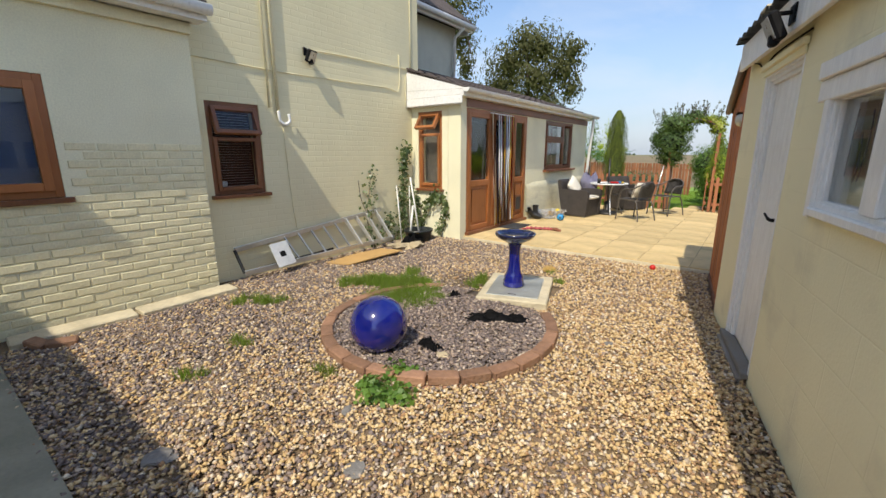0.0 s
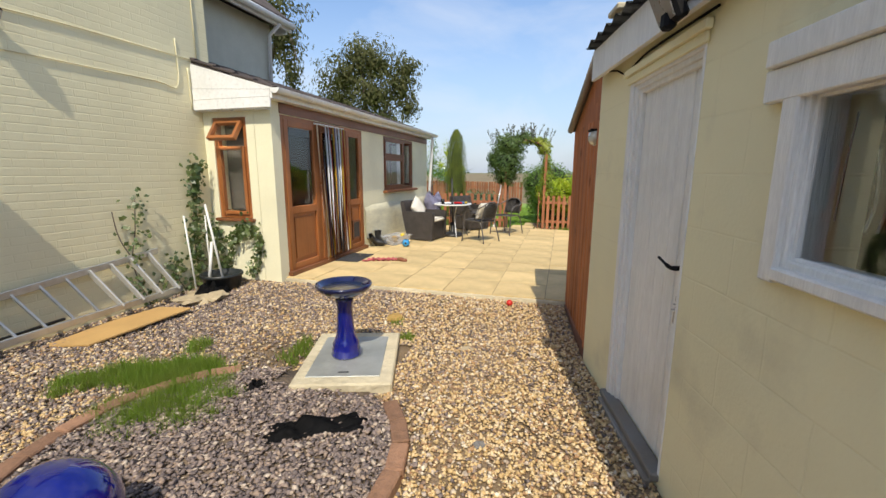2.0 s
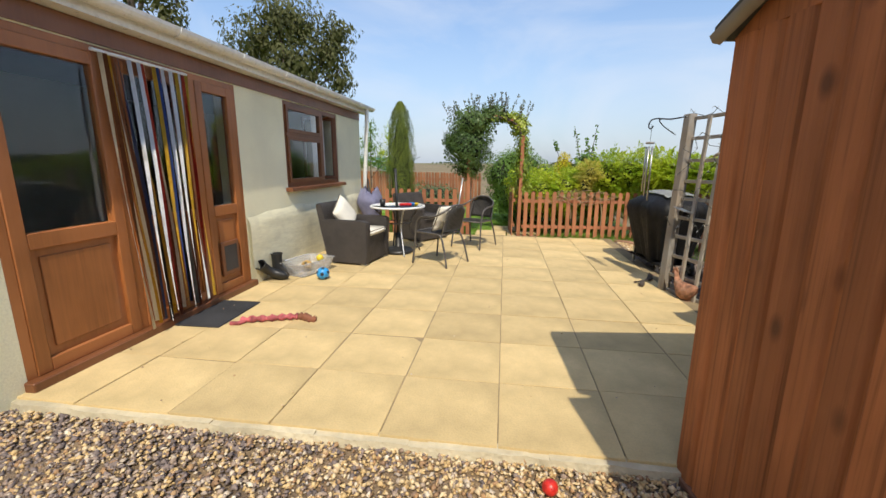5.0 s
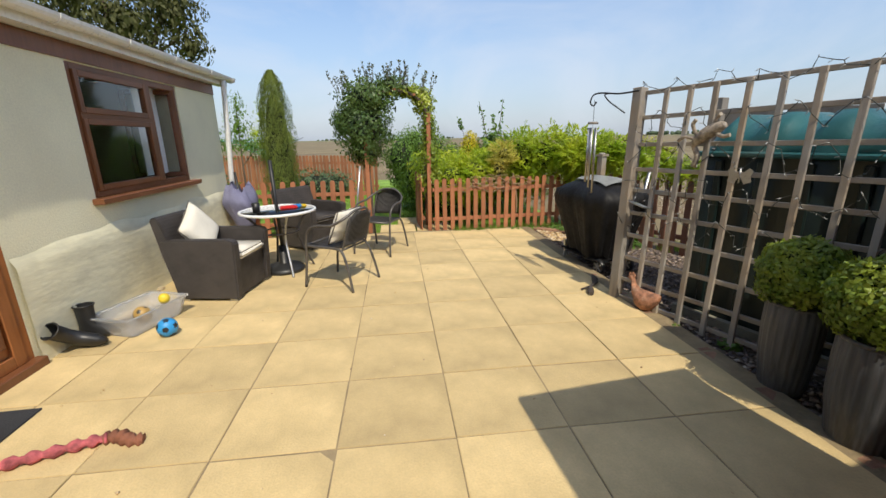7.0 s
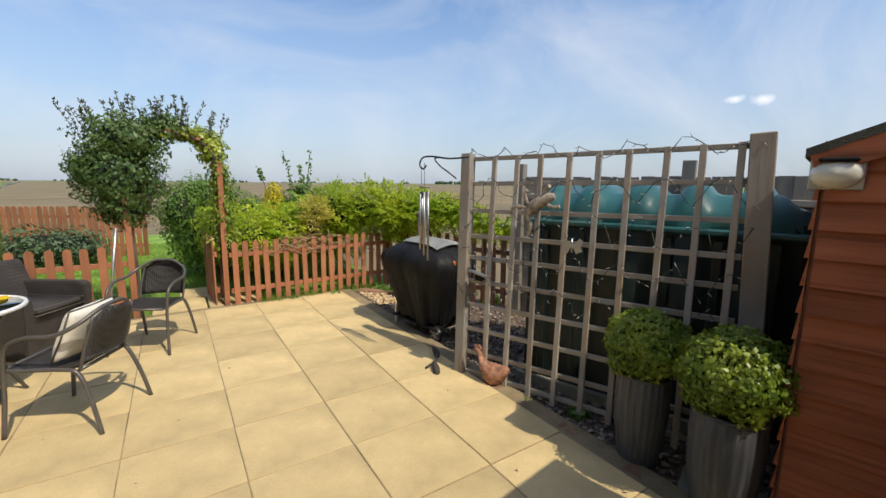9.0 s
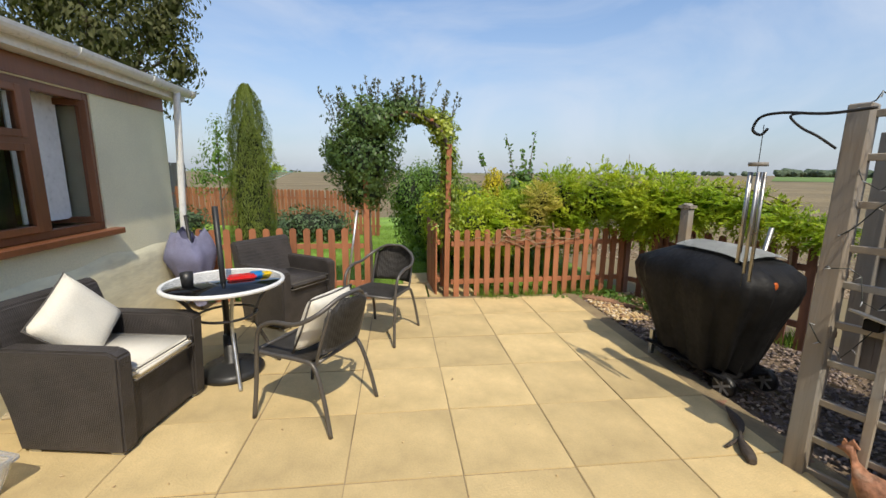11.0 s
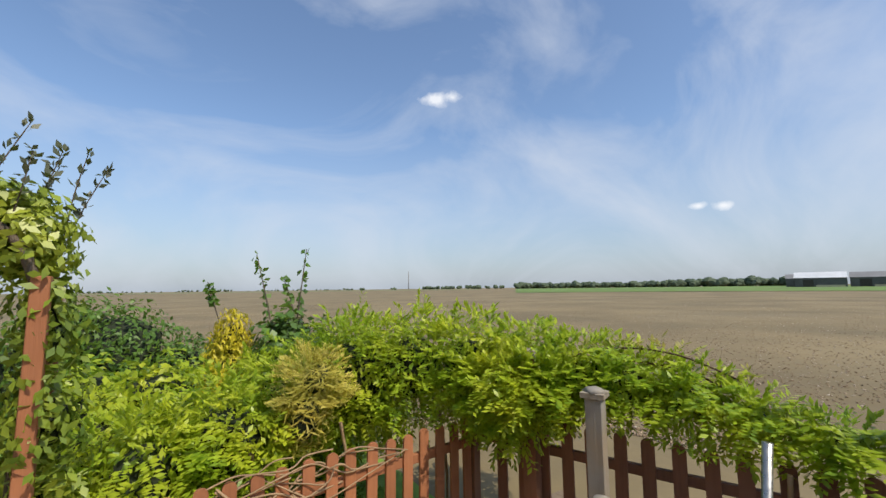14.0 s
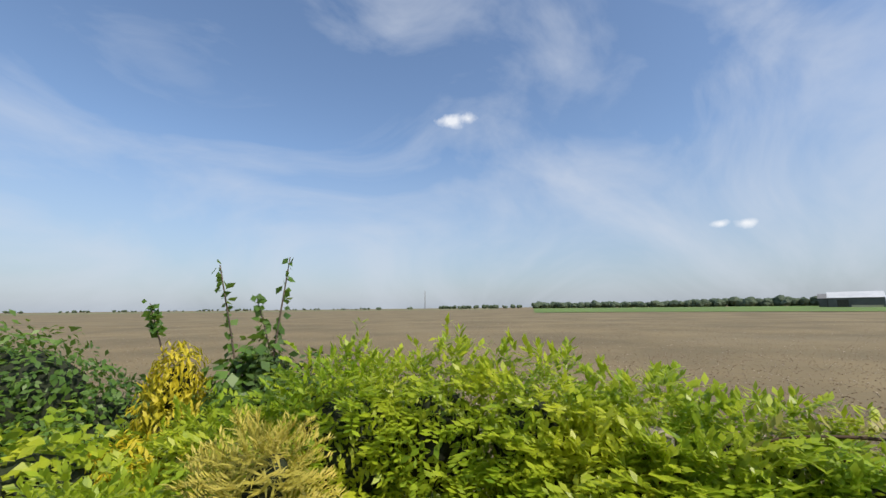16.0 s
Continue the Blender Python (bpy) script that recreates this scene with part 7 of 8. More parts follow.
pole2 = thing("metal_pole", "grey metal pole standing slanted behind the barbecue", "pole", pose(1.62, 10.35, 0.05))
bm = bmesh.new()
tube(bm, [(0, 0, 0), (0.16, -0.04, 1.15)], 0.022, 10)
part("shaft", bm, steel, pole2)
# flush brick edging along the bed
edging = thing("brick_edging", "flush row of purple-red bricks edging the paving", "edging", kind="structure")
random.seed(51)
for i in range(26):
    y = 6.45 + 0.216 * i
    ob = new("brick", brick_mesh)
    ob.parent = edging
    ob.location = (0.62 + random.uniform(-0.006, 0.006), y, P - 0.072 + random.uniform(-0.004, 0.002))
    ob.rotation_euler = (random.uniform(-0.02, 0.02), random.uniform(-0.02, 0.02), math.pi / 2 + random.uniform(-0.03, 0.03))
for i in range(11):
    a = i / 10
    ob = new("brick", brick_mesh)
    ob.parent = edging
    ob.location = (0.78 + 0.75 * a, 11.86 - 0.35 * a - 1.6 * a * a * 0.5, 0.06 + random.uniform(-0.004, 0.004))
    ob.rotation_euler = (0, 0, -0.75 - 0.35 * a + random.uniform(-0.05, 0.05))


# ---- plants ----
bark = plain("grey_brown_bark", (0.13, 0.10, 0.075), 0.9, vary=0.3, grain=40, bump=0.8, stretch=(4, 4, 0.8))
vine_leaf = leafy("vine_leaves", (0.16, 0.29, 0.016), (0.42, 0.56, 0.028), (0.58, 0.62, 0.04), 0.40, 0.46)
dark_leaf = leafy("dark_glossy_leaves", (0.032, 0.075, 0.020), (0.068, 0.13, 0.032), (0.10, 0.165, 0.034), 0.48, 0.22)
mid_leaf = leafy("mid_green_leaves", (0.05, 0.125, 0.022), (0.115, 0.225, 0.035), (0.16, 0.28, 0.042), 0.45, 0.35)
sage_leaf = leafy("grey_green_leaves", (0.05, 0.095, 0.045), (0.10, 0.155, 0.075), (0.08, 0.13, 0.05), 0.6, 0.15)
gold_leaf = leafy("golden_conifer", (0.58, 0.48, 0.08), (0.74, 0.60, 0.14), (0.42, 0.40, 0.07), 0.55, 0.3)
yellow_leaf = leafy("yellow_conifer", (0.66, 0.52, 0.02), (0.80, 0.62, 0.03), (0.52, 0.48, 0.03), 0.55, 0.3)
cyp_leaf = leafy("cypress_sprays", (0.10, 0.145, 0.014), (0.19, 0.235, 0.026), (0.085, 0.125, 0.012), 0.6, 0.25)
tree_leaf = leafy("olive_tree_leaves", (0.055, 0.062, 0.018), (0.098, 0.10, 0.03), (0.075, 0.082, 0.024), 0.8, 0.15)
ivy_leaf = leafy("ivy_leaves", (0.022, 0.05, 0.014), (0.06, 0.105, 0.026), (0.15, 0.19, 0.07), 0.4, 0.2)
# near-black green for solid cores, standing in for the shade inside foliage
shade_core = plain("painted_inner_shade", (0.020, 0.028, 0.012), 0.95, vary=0.4, bump=0.5)


def plant(name, label, category, at, blobs, mat, leaf=0.05, ratio=0.5, count=3000, droop=0.3, trunk=None, group="", core=0.62, shell=0.5, lump=0.35):
    """A shrub or crown: lumpy clouds of leaves round a core coloured dark as inner shade, with stems."""
    t = thing(name, label, category, pose(*at), group)
    vs, fs, base = [], [], 0
    total = sum(b[3] * b[4] + b[4] * b[5] for b in blobs)
    for i, (x, y, z, rx, ry, rz) in enumerate(blobs):
        k = max(80, int(count * (rx * ry + ry * rz) / total))
        pos, d = blob_points(k, (x, y, z), (rx, ry, rz), shell, lump, i * 1.7 + at[0])
        keep = pos[:, 2] > 0.01
        v, f = leaf_cloud(pos[keep], d[keep], leaf, ratio, droop)
        vs.append(v)
        fs.append(f + base)
        base += len(v)
    from_arrays("leaves", np.concatenate(vs), np.concatenate(fs), mat, t, "stuff")
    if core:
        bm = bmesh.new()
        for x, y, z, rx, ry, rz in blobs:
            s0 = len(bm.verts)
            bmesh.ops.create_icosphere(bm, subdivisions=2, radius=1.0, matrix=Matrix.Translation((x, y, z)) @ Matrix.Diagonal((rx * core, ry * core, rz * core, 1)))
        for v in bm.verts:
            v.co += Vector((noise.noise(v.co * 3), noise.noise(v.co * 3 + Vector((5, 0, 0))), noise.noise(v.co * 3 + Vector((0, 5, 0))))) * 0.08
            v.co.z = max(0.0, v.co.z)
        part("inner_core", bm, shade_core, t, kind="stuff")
    if trunk:
        bm = bmesh.new()
        for pts, r0, r1 in trunk:
            p_ = smooth_path(pts, 5)
            tube(bm, p_, [r0 + (r1 - r0) * i / (len(p_) - 1) for i in range(len(p_))], 8)
        part("trunk", bm, bark, t)
    return t


def spray(pos, dirs, length, leaflets, size, ratio=0.4):
    """Long stems set with paired leaflets."""
    vs, fs, base = [], [], 0
    for p_, d in zip(pos, dirs):
        d = d / (np.linalg.norm(d) + 1e-6)
        pts = []
        for i in range(leaflets):
            t = (i + 1) / leaflets
            pts.append(p_ + d * length * t + np.array((0, 0, -0.25)) * length * t * t)
        pts = np.array(pts)
        side = np.cross(d, (0, 0, 1.0)) + rng.normal(size=3) * 0.25
        nn = np.tile(np.array((0, 0, 1.0)) + 0.4 * d, (len(pts), 1))
        for s_ in (-1, 1):
            k = len(pts)
            u = s_ * side + d * 0.6 + (rng.random((k, 3)) - 0.5) * 0.5
            u /= np.linalg.norm(u, axis=1, keepdims=True)
            n_ = nn + (rng.random((k, 3)) - 0.5) * 0.6
            n_ -= u * (n_ * u).sum(1, keepdims=True)
            n_ /= np.linalg.norm(n_, axis=1, keepdims=True)
            w_ = np.cross(n_, u)
            s = (size * (0.7 + 0.6 * rng.random(k)))[:, None]
            v = np.stack((pts, pts + u * s * 0.5 + w_ * s * ratio / 2, pts + u * s, pts + u * s * 0.5 - w_ * s * ratio / 2), 1).reshape(-1, 3)
            vs.append(v)
            fs.append((np.array([(0, 1, 2, 3)])[None] + 4 * np.arange(k)[:, None, None]).reshape(-1, 4) + base)
            base += len(v)
    return np.concatenate(vs), np.concatenate(fs)


# climbing vine tumbling over both fences
vine = thing("fence_vine", "bright green climber tumbling over the picket fences", "climber", pose(0, 0, 0))
line = [(-0.55, 12.35, 0.95, 0.28, 0.30), (-0.15, 12.5, 1.02, 0.34, 0.32), (0.42, 12.95, 1.10, 0.40, 0.36), (0.8, 12.75, 1.28, 0.42, 0.40), (1.2, 12.5, 1.31, 0.38, 0.40), (1.5, 12.1, 1.33, 0.36, 0.36), (1.66, 11.7, 1.33, 0.32, 0.28), (1.80, 11.35, 1.34, 0.26, 0.20), (1.92, 11.05, 1.32, 0.22, 0.15), (2.03, 10.75, 1.27, 0.19, 0.12), (2.13, 10.45, 1.21, 0.15, 0.09), (2.20, 10.15, 1.15, 0.12, 0.07), (1.42, 11.66, 1.30, 0.22, 0.17), (1.40, 11.88, 1.22, 0.22, 0.2), (1.55, 11.40, 1.30, 0.17, 0.14), (1.42, 11.47, 1.24, 0.13, 0.18), (1.44, 11.62, 1.08, 0.13, 0.17), (2.1, 12.2, 1.05, 0.4, 0.32), (1.0, 13.3, 0.95, 0.5, 0.5), (0.2, 13.4, 0.85, 0.5, 0.45)]
vs, fs, base = [], [], 0
for i, (x, y, z, r_, h_) in enumerate(line):
    pos, d = blob_points(int(1800 * r_ / 0.3), (x, y, z), (r_, r_, h_), 0.35, 0.45, i * 1.3)
    v, f = leaf_cloud(pos, d, 0.042, 0.45, 0.5)
    vs.append(v); fs.append(f + base); base += len(v)
    k = int(270 * r_ / 0.3)
    pos, d = blob_points(k, (x, y, z), (r_, r_, h_), 0.15, 0.45, i * 1.3)
    d = d + rng.normal(size=d.shape) * 0.35
    v, f = spray(pos, d, 0.14, 6, 0.048, 0.42)
    vs.append(v); fs.append(f + base); base += len(v)
from_arrays("leaves", np.concatenate(vs), np.concatenate(fs), vine_leaf, vine, "stuff")
# dark solids under the vine leaves, with the shade within put into their colour
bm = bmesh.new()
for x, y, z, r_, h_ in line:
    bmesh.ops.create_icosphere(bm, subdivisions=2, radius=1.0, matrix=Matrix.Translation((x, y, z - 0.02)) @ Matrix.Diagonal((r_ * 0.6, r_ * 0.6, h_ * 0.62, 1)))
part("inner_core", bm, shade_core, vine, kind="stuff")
random.seed(61)
stem_m = plain("pale_vine_stem", (0.36, 0.24, 0.14), 0.85, vary=0.25, bump=0.4)
bm = bmesh.new()
for i in range(16):
    x0, z0 = random.uniform(-0.95, 0.2), random.uniform(0.82, 0.98)
    pts = [(x0, 11.93, z0)]
    for s_ in range(4):
        pts.append((pts[-1][0] + random.uniform(0.08, 0.24), 11.91 + random.uniform(-0.03, 0.06), min(1.08, max(0.70, pts[-1][2] + random.uniform(-0.09, 0.10)))))
    tube(bm, smooth_path(pts, 5), random.uniform(0.004, 0.007), 5)
for x, y in ((1.3, 12.2), (0.6, 12.4), (1.75, 11.2), (0.0, 12.3), (2.05, 10.3)):
    tube(bm, smooth_path([(x, y, 0.0), (x + 0.05, y + 0.05, 0.5), (x - 0.05, y, 1.0)], 5), 0.012, 6)
part("stem_tangle", bm, stem_m, vine, "woody tangled stems", kind="stuff")
bm = bmesh.new()
arches = ([(1.55, 11.55, 1.25), (1.75, 11.25, 1.50), (2.0, 10.85, 1.52), (2.2, 10.5, 1.36)], [(1.6, 11.6, 1.2), (1.8, 11.2, 1.44), (2.05, 10.8, 1.42), (2.2, 10.55, 1.28)])
for pts in arches:
    tube(bm, smooth_path(pts, 6), 0.006, 5)
part("arching_stem", bm, plain("dark_vine_stem", (0.10, 0.06, 0.03), 0.8, bump=0.3), vine, kind="stuff")
pos = np.array([p_ for pts in arches for p_ in smooth_path(pts, 9)])
v, f = spray(pos, rng.normal(size=pos.shape) * 0.6 + np.array((0.3, -0.2, 0.7)), 0.12, 5, 0.05, 0.35)
from_arrays("arching_leaves", v, f, leafy("young_vine_leaves", (0.30, 0.34, 0.06), (0.42, 0.42, 0.09), (0.36, 0.30, 0.08), 0.45, 0.3), vine, "stuff")

# mixed shrubs behind the fence
plant("garden_shrub", "dense mid-green shrub beside the arch", "shrub", (-0.85, 14.5, 0.05), [(0, 0, 0.55, 0.65, 0.6, 0.6), (-0.35, 0.5, 0.7, 0.5, 0.5, 0.65), (0.3, -0.2, 0.85, 0.4, 0.4, 0.5), (-0.5, 0.0, 1.1, 0.35, 0.35, 0.38)], mid_leaf, 0.07, 0.5, 6500, 0.35, [([(0, 0, 0), (0.05, 0, 0.6)], 0.04, 0.02)])
plant("garden_shrub", "bramble-like green shrub behind the vine", "shrub", (0.2, 14.6, 0.0), [(0, 0, 0.6, 0.8, 0.6, 0.65), (-0.7, 0.3, 0.65, 0.6, 0.6, 0.6), (0.9, 0.1, 0.7, 0.7, 0.6, 0.75), (1.2, -0.6, 0.8, 0.5, 0.5, 0.65)], dark_leaf, 0.065, 0.6, 7000, 0.3)
plant("tall_mallow", "tall leafy shrub with spiky stems rising above the hedge", "shrub", (0.49, 13.76, 0.03), [(0, 0, 1.15, 0.32, 0.32, 0.55), (0.15, -0.1, 0.8, 0.4, 0.4, 0.5)], mid_leaf, 0.085, 0.7, 1900, 0.4, [([(0, 0, 0), (-0.05, 0, 1.2), (-0.22, 0.2, 2.25)], 0.014, 0.004), ([(0.05, 0, 0), (0.1, 0.02, 1.2), (0.24, 0.1, 2.32)], 0.014, 0.004), ([(-0.1, 0.1, 0.3), (-0.45, 0.35, 1.4), (-0.62, 0.4, 1.98)], 0.010, 0.003), ([(0.1, 0, 0.3), (0.15, 0.05, 1.4), (0.02, 0.1, 2.02)], 0.010, 0.003)])
pos, dd = [], []
for a_, b_ in (((-0.10, 0.05, 1.45), (-0.22, 0.2, 2.25)), ((0.13, 0.04, 1.4), (0.24, 0.1, 2.32)), ((-0.56, 0.39, 1.78), (-0.62, 0.4, 1.98)), ((0.10, 0.07, 1.6), (0.02, 0.1, 2.02))):
    for s_ in np.linspace(0, 1, 46):
        pos.append(np.array(a_) * (1 - s_) + np.array(b_) * s_ + rng.normal(size=3) * 0.012)
        dd.append(rng.normal(size=3))
v, f = leaf_cloud(np.array(pos), np.array(dd), 0.060, 0.8, 0.1)
from_arrays("spike_leaves", v, f, mid_leaf, bpy.data.objects["tall_mallow"], "stuff")
plant("yellow_conifer", "small bright yellow pyramidal conifer", "conifer", (0.06, 13.9, 0.0), [(0, 0, 0.6, 0.30, 0.30, 0.5), (0, 0, 1.1, 0.27, 0.27, 0.42), (0, 0, 1.46, 0.17, 0.17, 0.28), (-0.22, -0.5, 0.95, 0.24, 0.24, 0.34)], yellow_leaf, 0.055, 0.28, 8000, -0.9, None, "", 0.5, 0.35, 0.2)
gold = plant("golden_conifer", "drooping golden thread-leaved conifer", "conifer", (0.30, 12.32, 0.0), [(0.05, 0, 1.32, 0.15, 0.15, 0.16), (-0.03, -0.03, 1.10, 0.16, 0.16, 0.22)], gold_leaf, 0.09, 0.10, 1100, 0.1, None, "", 0.55, 0.4, 0.3)
pos, d = blob_points(340, (0.02, -0.02, 1.26), (0.16, 0.15, 0.22), 0.2, 0.3, 2.0)
d[:, 2] = np.abs(d[:, 2]) * 0.7 + 0.2
v, f = spray(pos, d, 0.13, 9, 0.04, 0.16)
from_arrays("drooping_foliage", v, f, gold_leaf, gold, "stuff")
plant("garden_shrub", "tall lush green shrub massed beside the yellow conifer", "shrub", (-0.62, 14.5, 0.0), [(-0.15, 0, 1.35, 0.50, 0.45, 0.50), (0.30, -0.1, 1.05, 0.42, 0.40, 0.50), (-0.45, 0.2, 1.45, 0.42, 0.4, 0.45), (-0.3, -0.4, 0.85, 0.6, 0.5, 0.55), (0.35, -0.5, 0.7, 0.45, 0.4, 0.5), (0.55, 0.1, 1.05, 0.35, 0.35, 0.4), (-0.75, -0.2, 1.3, 0.4, 0.4, 0.5)], mid_leaf, 0.05, 0.55, 14000, 0.35, [([(0, 0, 0), (0.05, 0, 0.9)], 0.04, 0.02)])
plant("garden_shrub", "dark green leafy shrub under the spiky stems", "shrub", (0.52, 13.75, 0.0), [(0, 0, 1.1, 0.34, 0.32, 0.50), (0.05, 0.1, 1.45, 0.22, 0.2, 0.3), (0.30, 0.0, 1.2, 0.35, 0.3, 0.4)], dark_leaf, 0.06, 0.6, 4200, 0.35)
plant("garden_shrub", "pale broad-leaved green shrub by the fence", "shrub", (-0.42, 12.85, 0.0), [(0, 0, 0.85, 0.42, 0.40, 0.42), (-0.4, 0.2, 0.9, 0.4, 0.4, 0.42), (0.22, -0.1, 1.0, 0.26, 0.26, 0.28), (-0.05, 0.5, 1.05, 0.4, 0.4, 0.4), (-0.45, 0.6, 1.0, 0.35, 0.4, 0.45)], vine_leaf, 0.06, 0.6, 7500, 0.3)
plant("sage_mound", "low grey-green shrub mound on the lawn", "shrub", (-3.7, 16.8, 0.05), [(0, 0, 0.35, 0.8, 0.6, 0.5), (0.5, 0.1, 0.35, 0.6, 0.5, 0.42), (-0.6, 0, 0.3, 0.5, 0.5, 0.4)], sage_leaf, 0.08, 0.5, 3500, 0.2)
plant("garden_shrub", "low green shrub before the far fence", "shrub", (-7.0, 18.0, 0.05), [(0, 0, 0.3, 0.8, 0.6, 0.45)], sage_leaf, 0.09, 0.5, 1400, 0.2)
plant("wall_climber", "yellow-green climber at the corner of the wall", "climber", (-4.02, 12.12, 0.10), [(0, 0, 0.72, 0.16, 0.18, 0.22), (0.05, 0.05, 0.40, 0.14, 0.2, 0.2), (0.02, 0.0, 0.16, 0.14, 0.2, 0.15)], box_leaf, 0.055, 0.55, 1100, 0.3, [([(0, 0, 0), (0, 0, 0.8)], 0.012, 0.006)])

# columnar cypress
pos, d = [], []
k = 40000
h_ = rng.random(k) ** 0.9
prof = np.interp(h_, (0, 0.08, 0.3, 0.6, 0.8, 0.93, 1.0), (0.22, 0.255, 0.27, 0.265, 0.225, 0.15, 0.04))
a_ = rng.random(k) * 2 * np.pi
lum = 1 + 0.14 * np.sin(a_ * 5 + h_ * 9) + 0.10 * np.sin(a_ * 9 - h_ * 23)
rr = prof * lum * (1 - 0.35 * rng.random(k) ** 2)
pos = np.stack((rr * np.cos(a_), rr * np.sin(a_), 0.05 + 2.56 * h_), -1)
d = np.stack((np.cos(a_), np.sin(a_), 0.3 + 0 * a_), -1)
cyp = thing("cypress_tree", "tall narrow olive-green columnar conifer", "conifer", pose(-3.37, 12.4, 0.05))
v, f = leaf_cloud(pos, d, 0.032, 0.22, -1.2, 0.1)
from_arrays("sprays", v, f, cyp_leaf, cyp, "stuff")
# dark column inside the sprays, coloured as their inner shade
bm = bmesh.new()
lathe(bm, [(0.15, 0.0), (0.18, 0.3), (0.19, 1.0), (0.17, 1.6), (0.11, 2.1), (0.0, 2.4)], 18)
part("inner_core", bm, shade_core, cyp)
bm = bmesh.new()
tube(bm, [(0, 0, 0), (0, 0, 0.5)], 0.05, 8)
part("trunk", bm, bark, cyp)

# ---- rose arch with climber ----
arch = thing("garden_arch", "red-brown timber garden arch over the gateway", "arch", pose(-1.46, 11.98, 0.05))
for x in (-0.49, 0.49):
    one("post", arch, M["fence_red"], (x - 0.032, x + 0.032, -0.032, 0.032, 0, 1.95), bevel=0.004, m=pose(0, 0, 0, 0, 0.6, 0))
    one("post", arch, M["fence_red"], (x - 0.03, x + 0.03, 0.42, 0.48, 0, 1.95), bevel=0.004)
for y in (0.0, 0.45):
    bm = bmesh.new()
    tube(bm, smooth_path([(-0.49, y, 1.92), (-0.40, y, 2.12), (-0.15, y, 2.26), (0.15, y, 2.26), (0.40, y, 2.12), (0.49, y, 1.92)], 5), 0.022, 8)
    part("hoop", bm, bark, arch)
for x, z in ((-0.3, 2.2), (0.0, 2.28), (0.3, 2.2)):
    one("slat", arch, M["fence_red"], (x - 0.02, x + 0.02, -0.05, 0.5, z, z + 0.03))
climb = plant("arch_climber", "dark evergreen climber massed on the arch with bare shoots", "climber", (-1.46, 12.1, 0.05), [(-0.50, 0, 1.75, 0.44, 0.40, 0.42), (-0.42, 0, 2.18, 0.42, 0.40, 0.28), (-0.78, 0.05, 1.85, 0.22, 0.25, 0.26), (-0.50, 0.05, 1.40, 0.30, 0.28, 0.28), (-0.05, 0.0, 2.36, 0.25, 0.2, 0.15)], dark_leaf, 0.046, 0.55, 12500, 0.3,
    [([(-0.47, 0, 0), (-0.44, -0.03, 0.7), (-0.5, 0, 1.6)], 0.022, 0.014), ([(-0.44, 0.1, 0), (-0.52, 0.05, 0.8), (-0.45, 0, 1.6)], 0.016, 0.01)], "", 0.62, 0.45, 0.5)
plant("arch_climber", "yellow-green climber on the arch's other side", "climber", (-1.46, 12.1, 0.05), [(0.22, 0, 2.30, 0.26, 0.16, 0.10), (0.45, 0, 2.12, 0.17, 0.16, 0.20), (0.52, -0.02, 1.75, 0.15, 0.16, 0.32), (0.52, -0.02, 1.30, 0.17, 0.18, 0.34), (0.53, 0.05, 0.9, 0.19, 0.2, 0.30), (0.36, 0, 2.24, 0.20, 0.16, 0.13), (0.0, -0.02, 2.30, 0.20, 0.14, 0.10), (0.44, -0.04, 2.10, 0.16, 0.14, 0.2)], box_leaf, 0.052, 0.5, 5400, 0.4,
    [([(0.47, 0, 0), (0.52, -0.04, 0.8), (0.47, 0, 1.5), (0.52, 0, 2.0)], 0.018, 0.01), ([(0.5, 0.05, 0), (0.44, -0.04, 1.0), (0.5, 0, 1.9)], 0.012, 0.008)], "", 0.35, 0.7, 0.5)
random.seed(71)
bm = bmesh.new()
pos, dd = [], []
for i in range(38):
    x = random.uniform(-0.85, 0.62)
    zt = 2.36 - 0.55 * max(0, x - 0.25) - 0.5 * max(0, -0.6 - x)
    h_ = random.uniform(0.14, 0.34)
    p0 = Vector((x, random.uniform(-0.15, 0.2), zt - 0.1))
    tip = p0 + Vector((random.uniform(-0.08, 0.14) + 0.18 * x, random.uniform(-0.08, 0.08), h_ + 0.1))
    pts = smooth_path([p0, p0.lerp(tip, 0.5) + Vector((random.uniform(-0.02, 0.02), 0, 0)), tip], 4)
    tube(bm, pts, [0.004, 0.004, 0.004, 0.003, 0.003, 0.003, 0.003, 0.002, 0.002], 5)
    for q in pts[3:]:
        for s_ in range(4):
            pos.append(np.array(q) + rng.normal(size=3) * 0.006)
            dd.append(rng.normal(size=3))
part("shoot_tangle", bm, bark, climb, "bare upright shoots", kind="stuff")
v, f = leaf_cloud(np.array(pos), np.array(dd), 0.045, 0.45, -0.6)
from_arrays("shoot_leaves", v, f, leafy("bronze_shoot_leaves", (0.06, 0.07, 0.05), (0.12, 0.12, 0.08), (0.10, 0.12, 0.06), 0.5, 0.15), climb, "stuff")

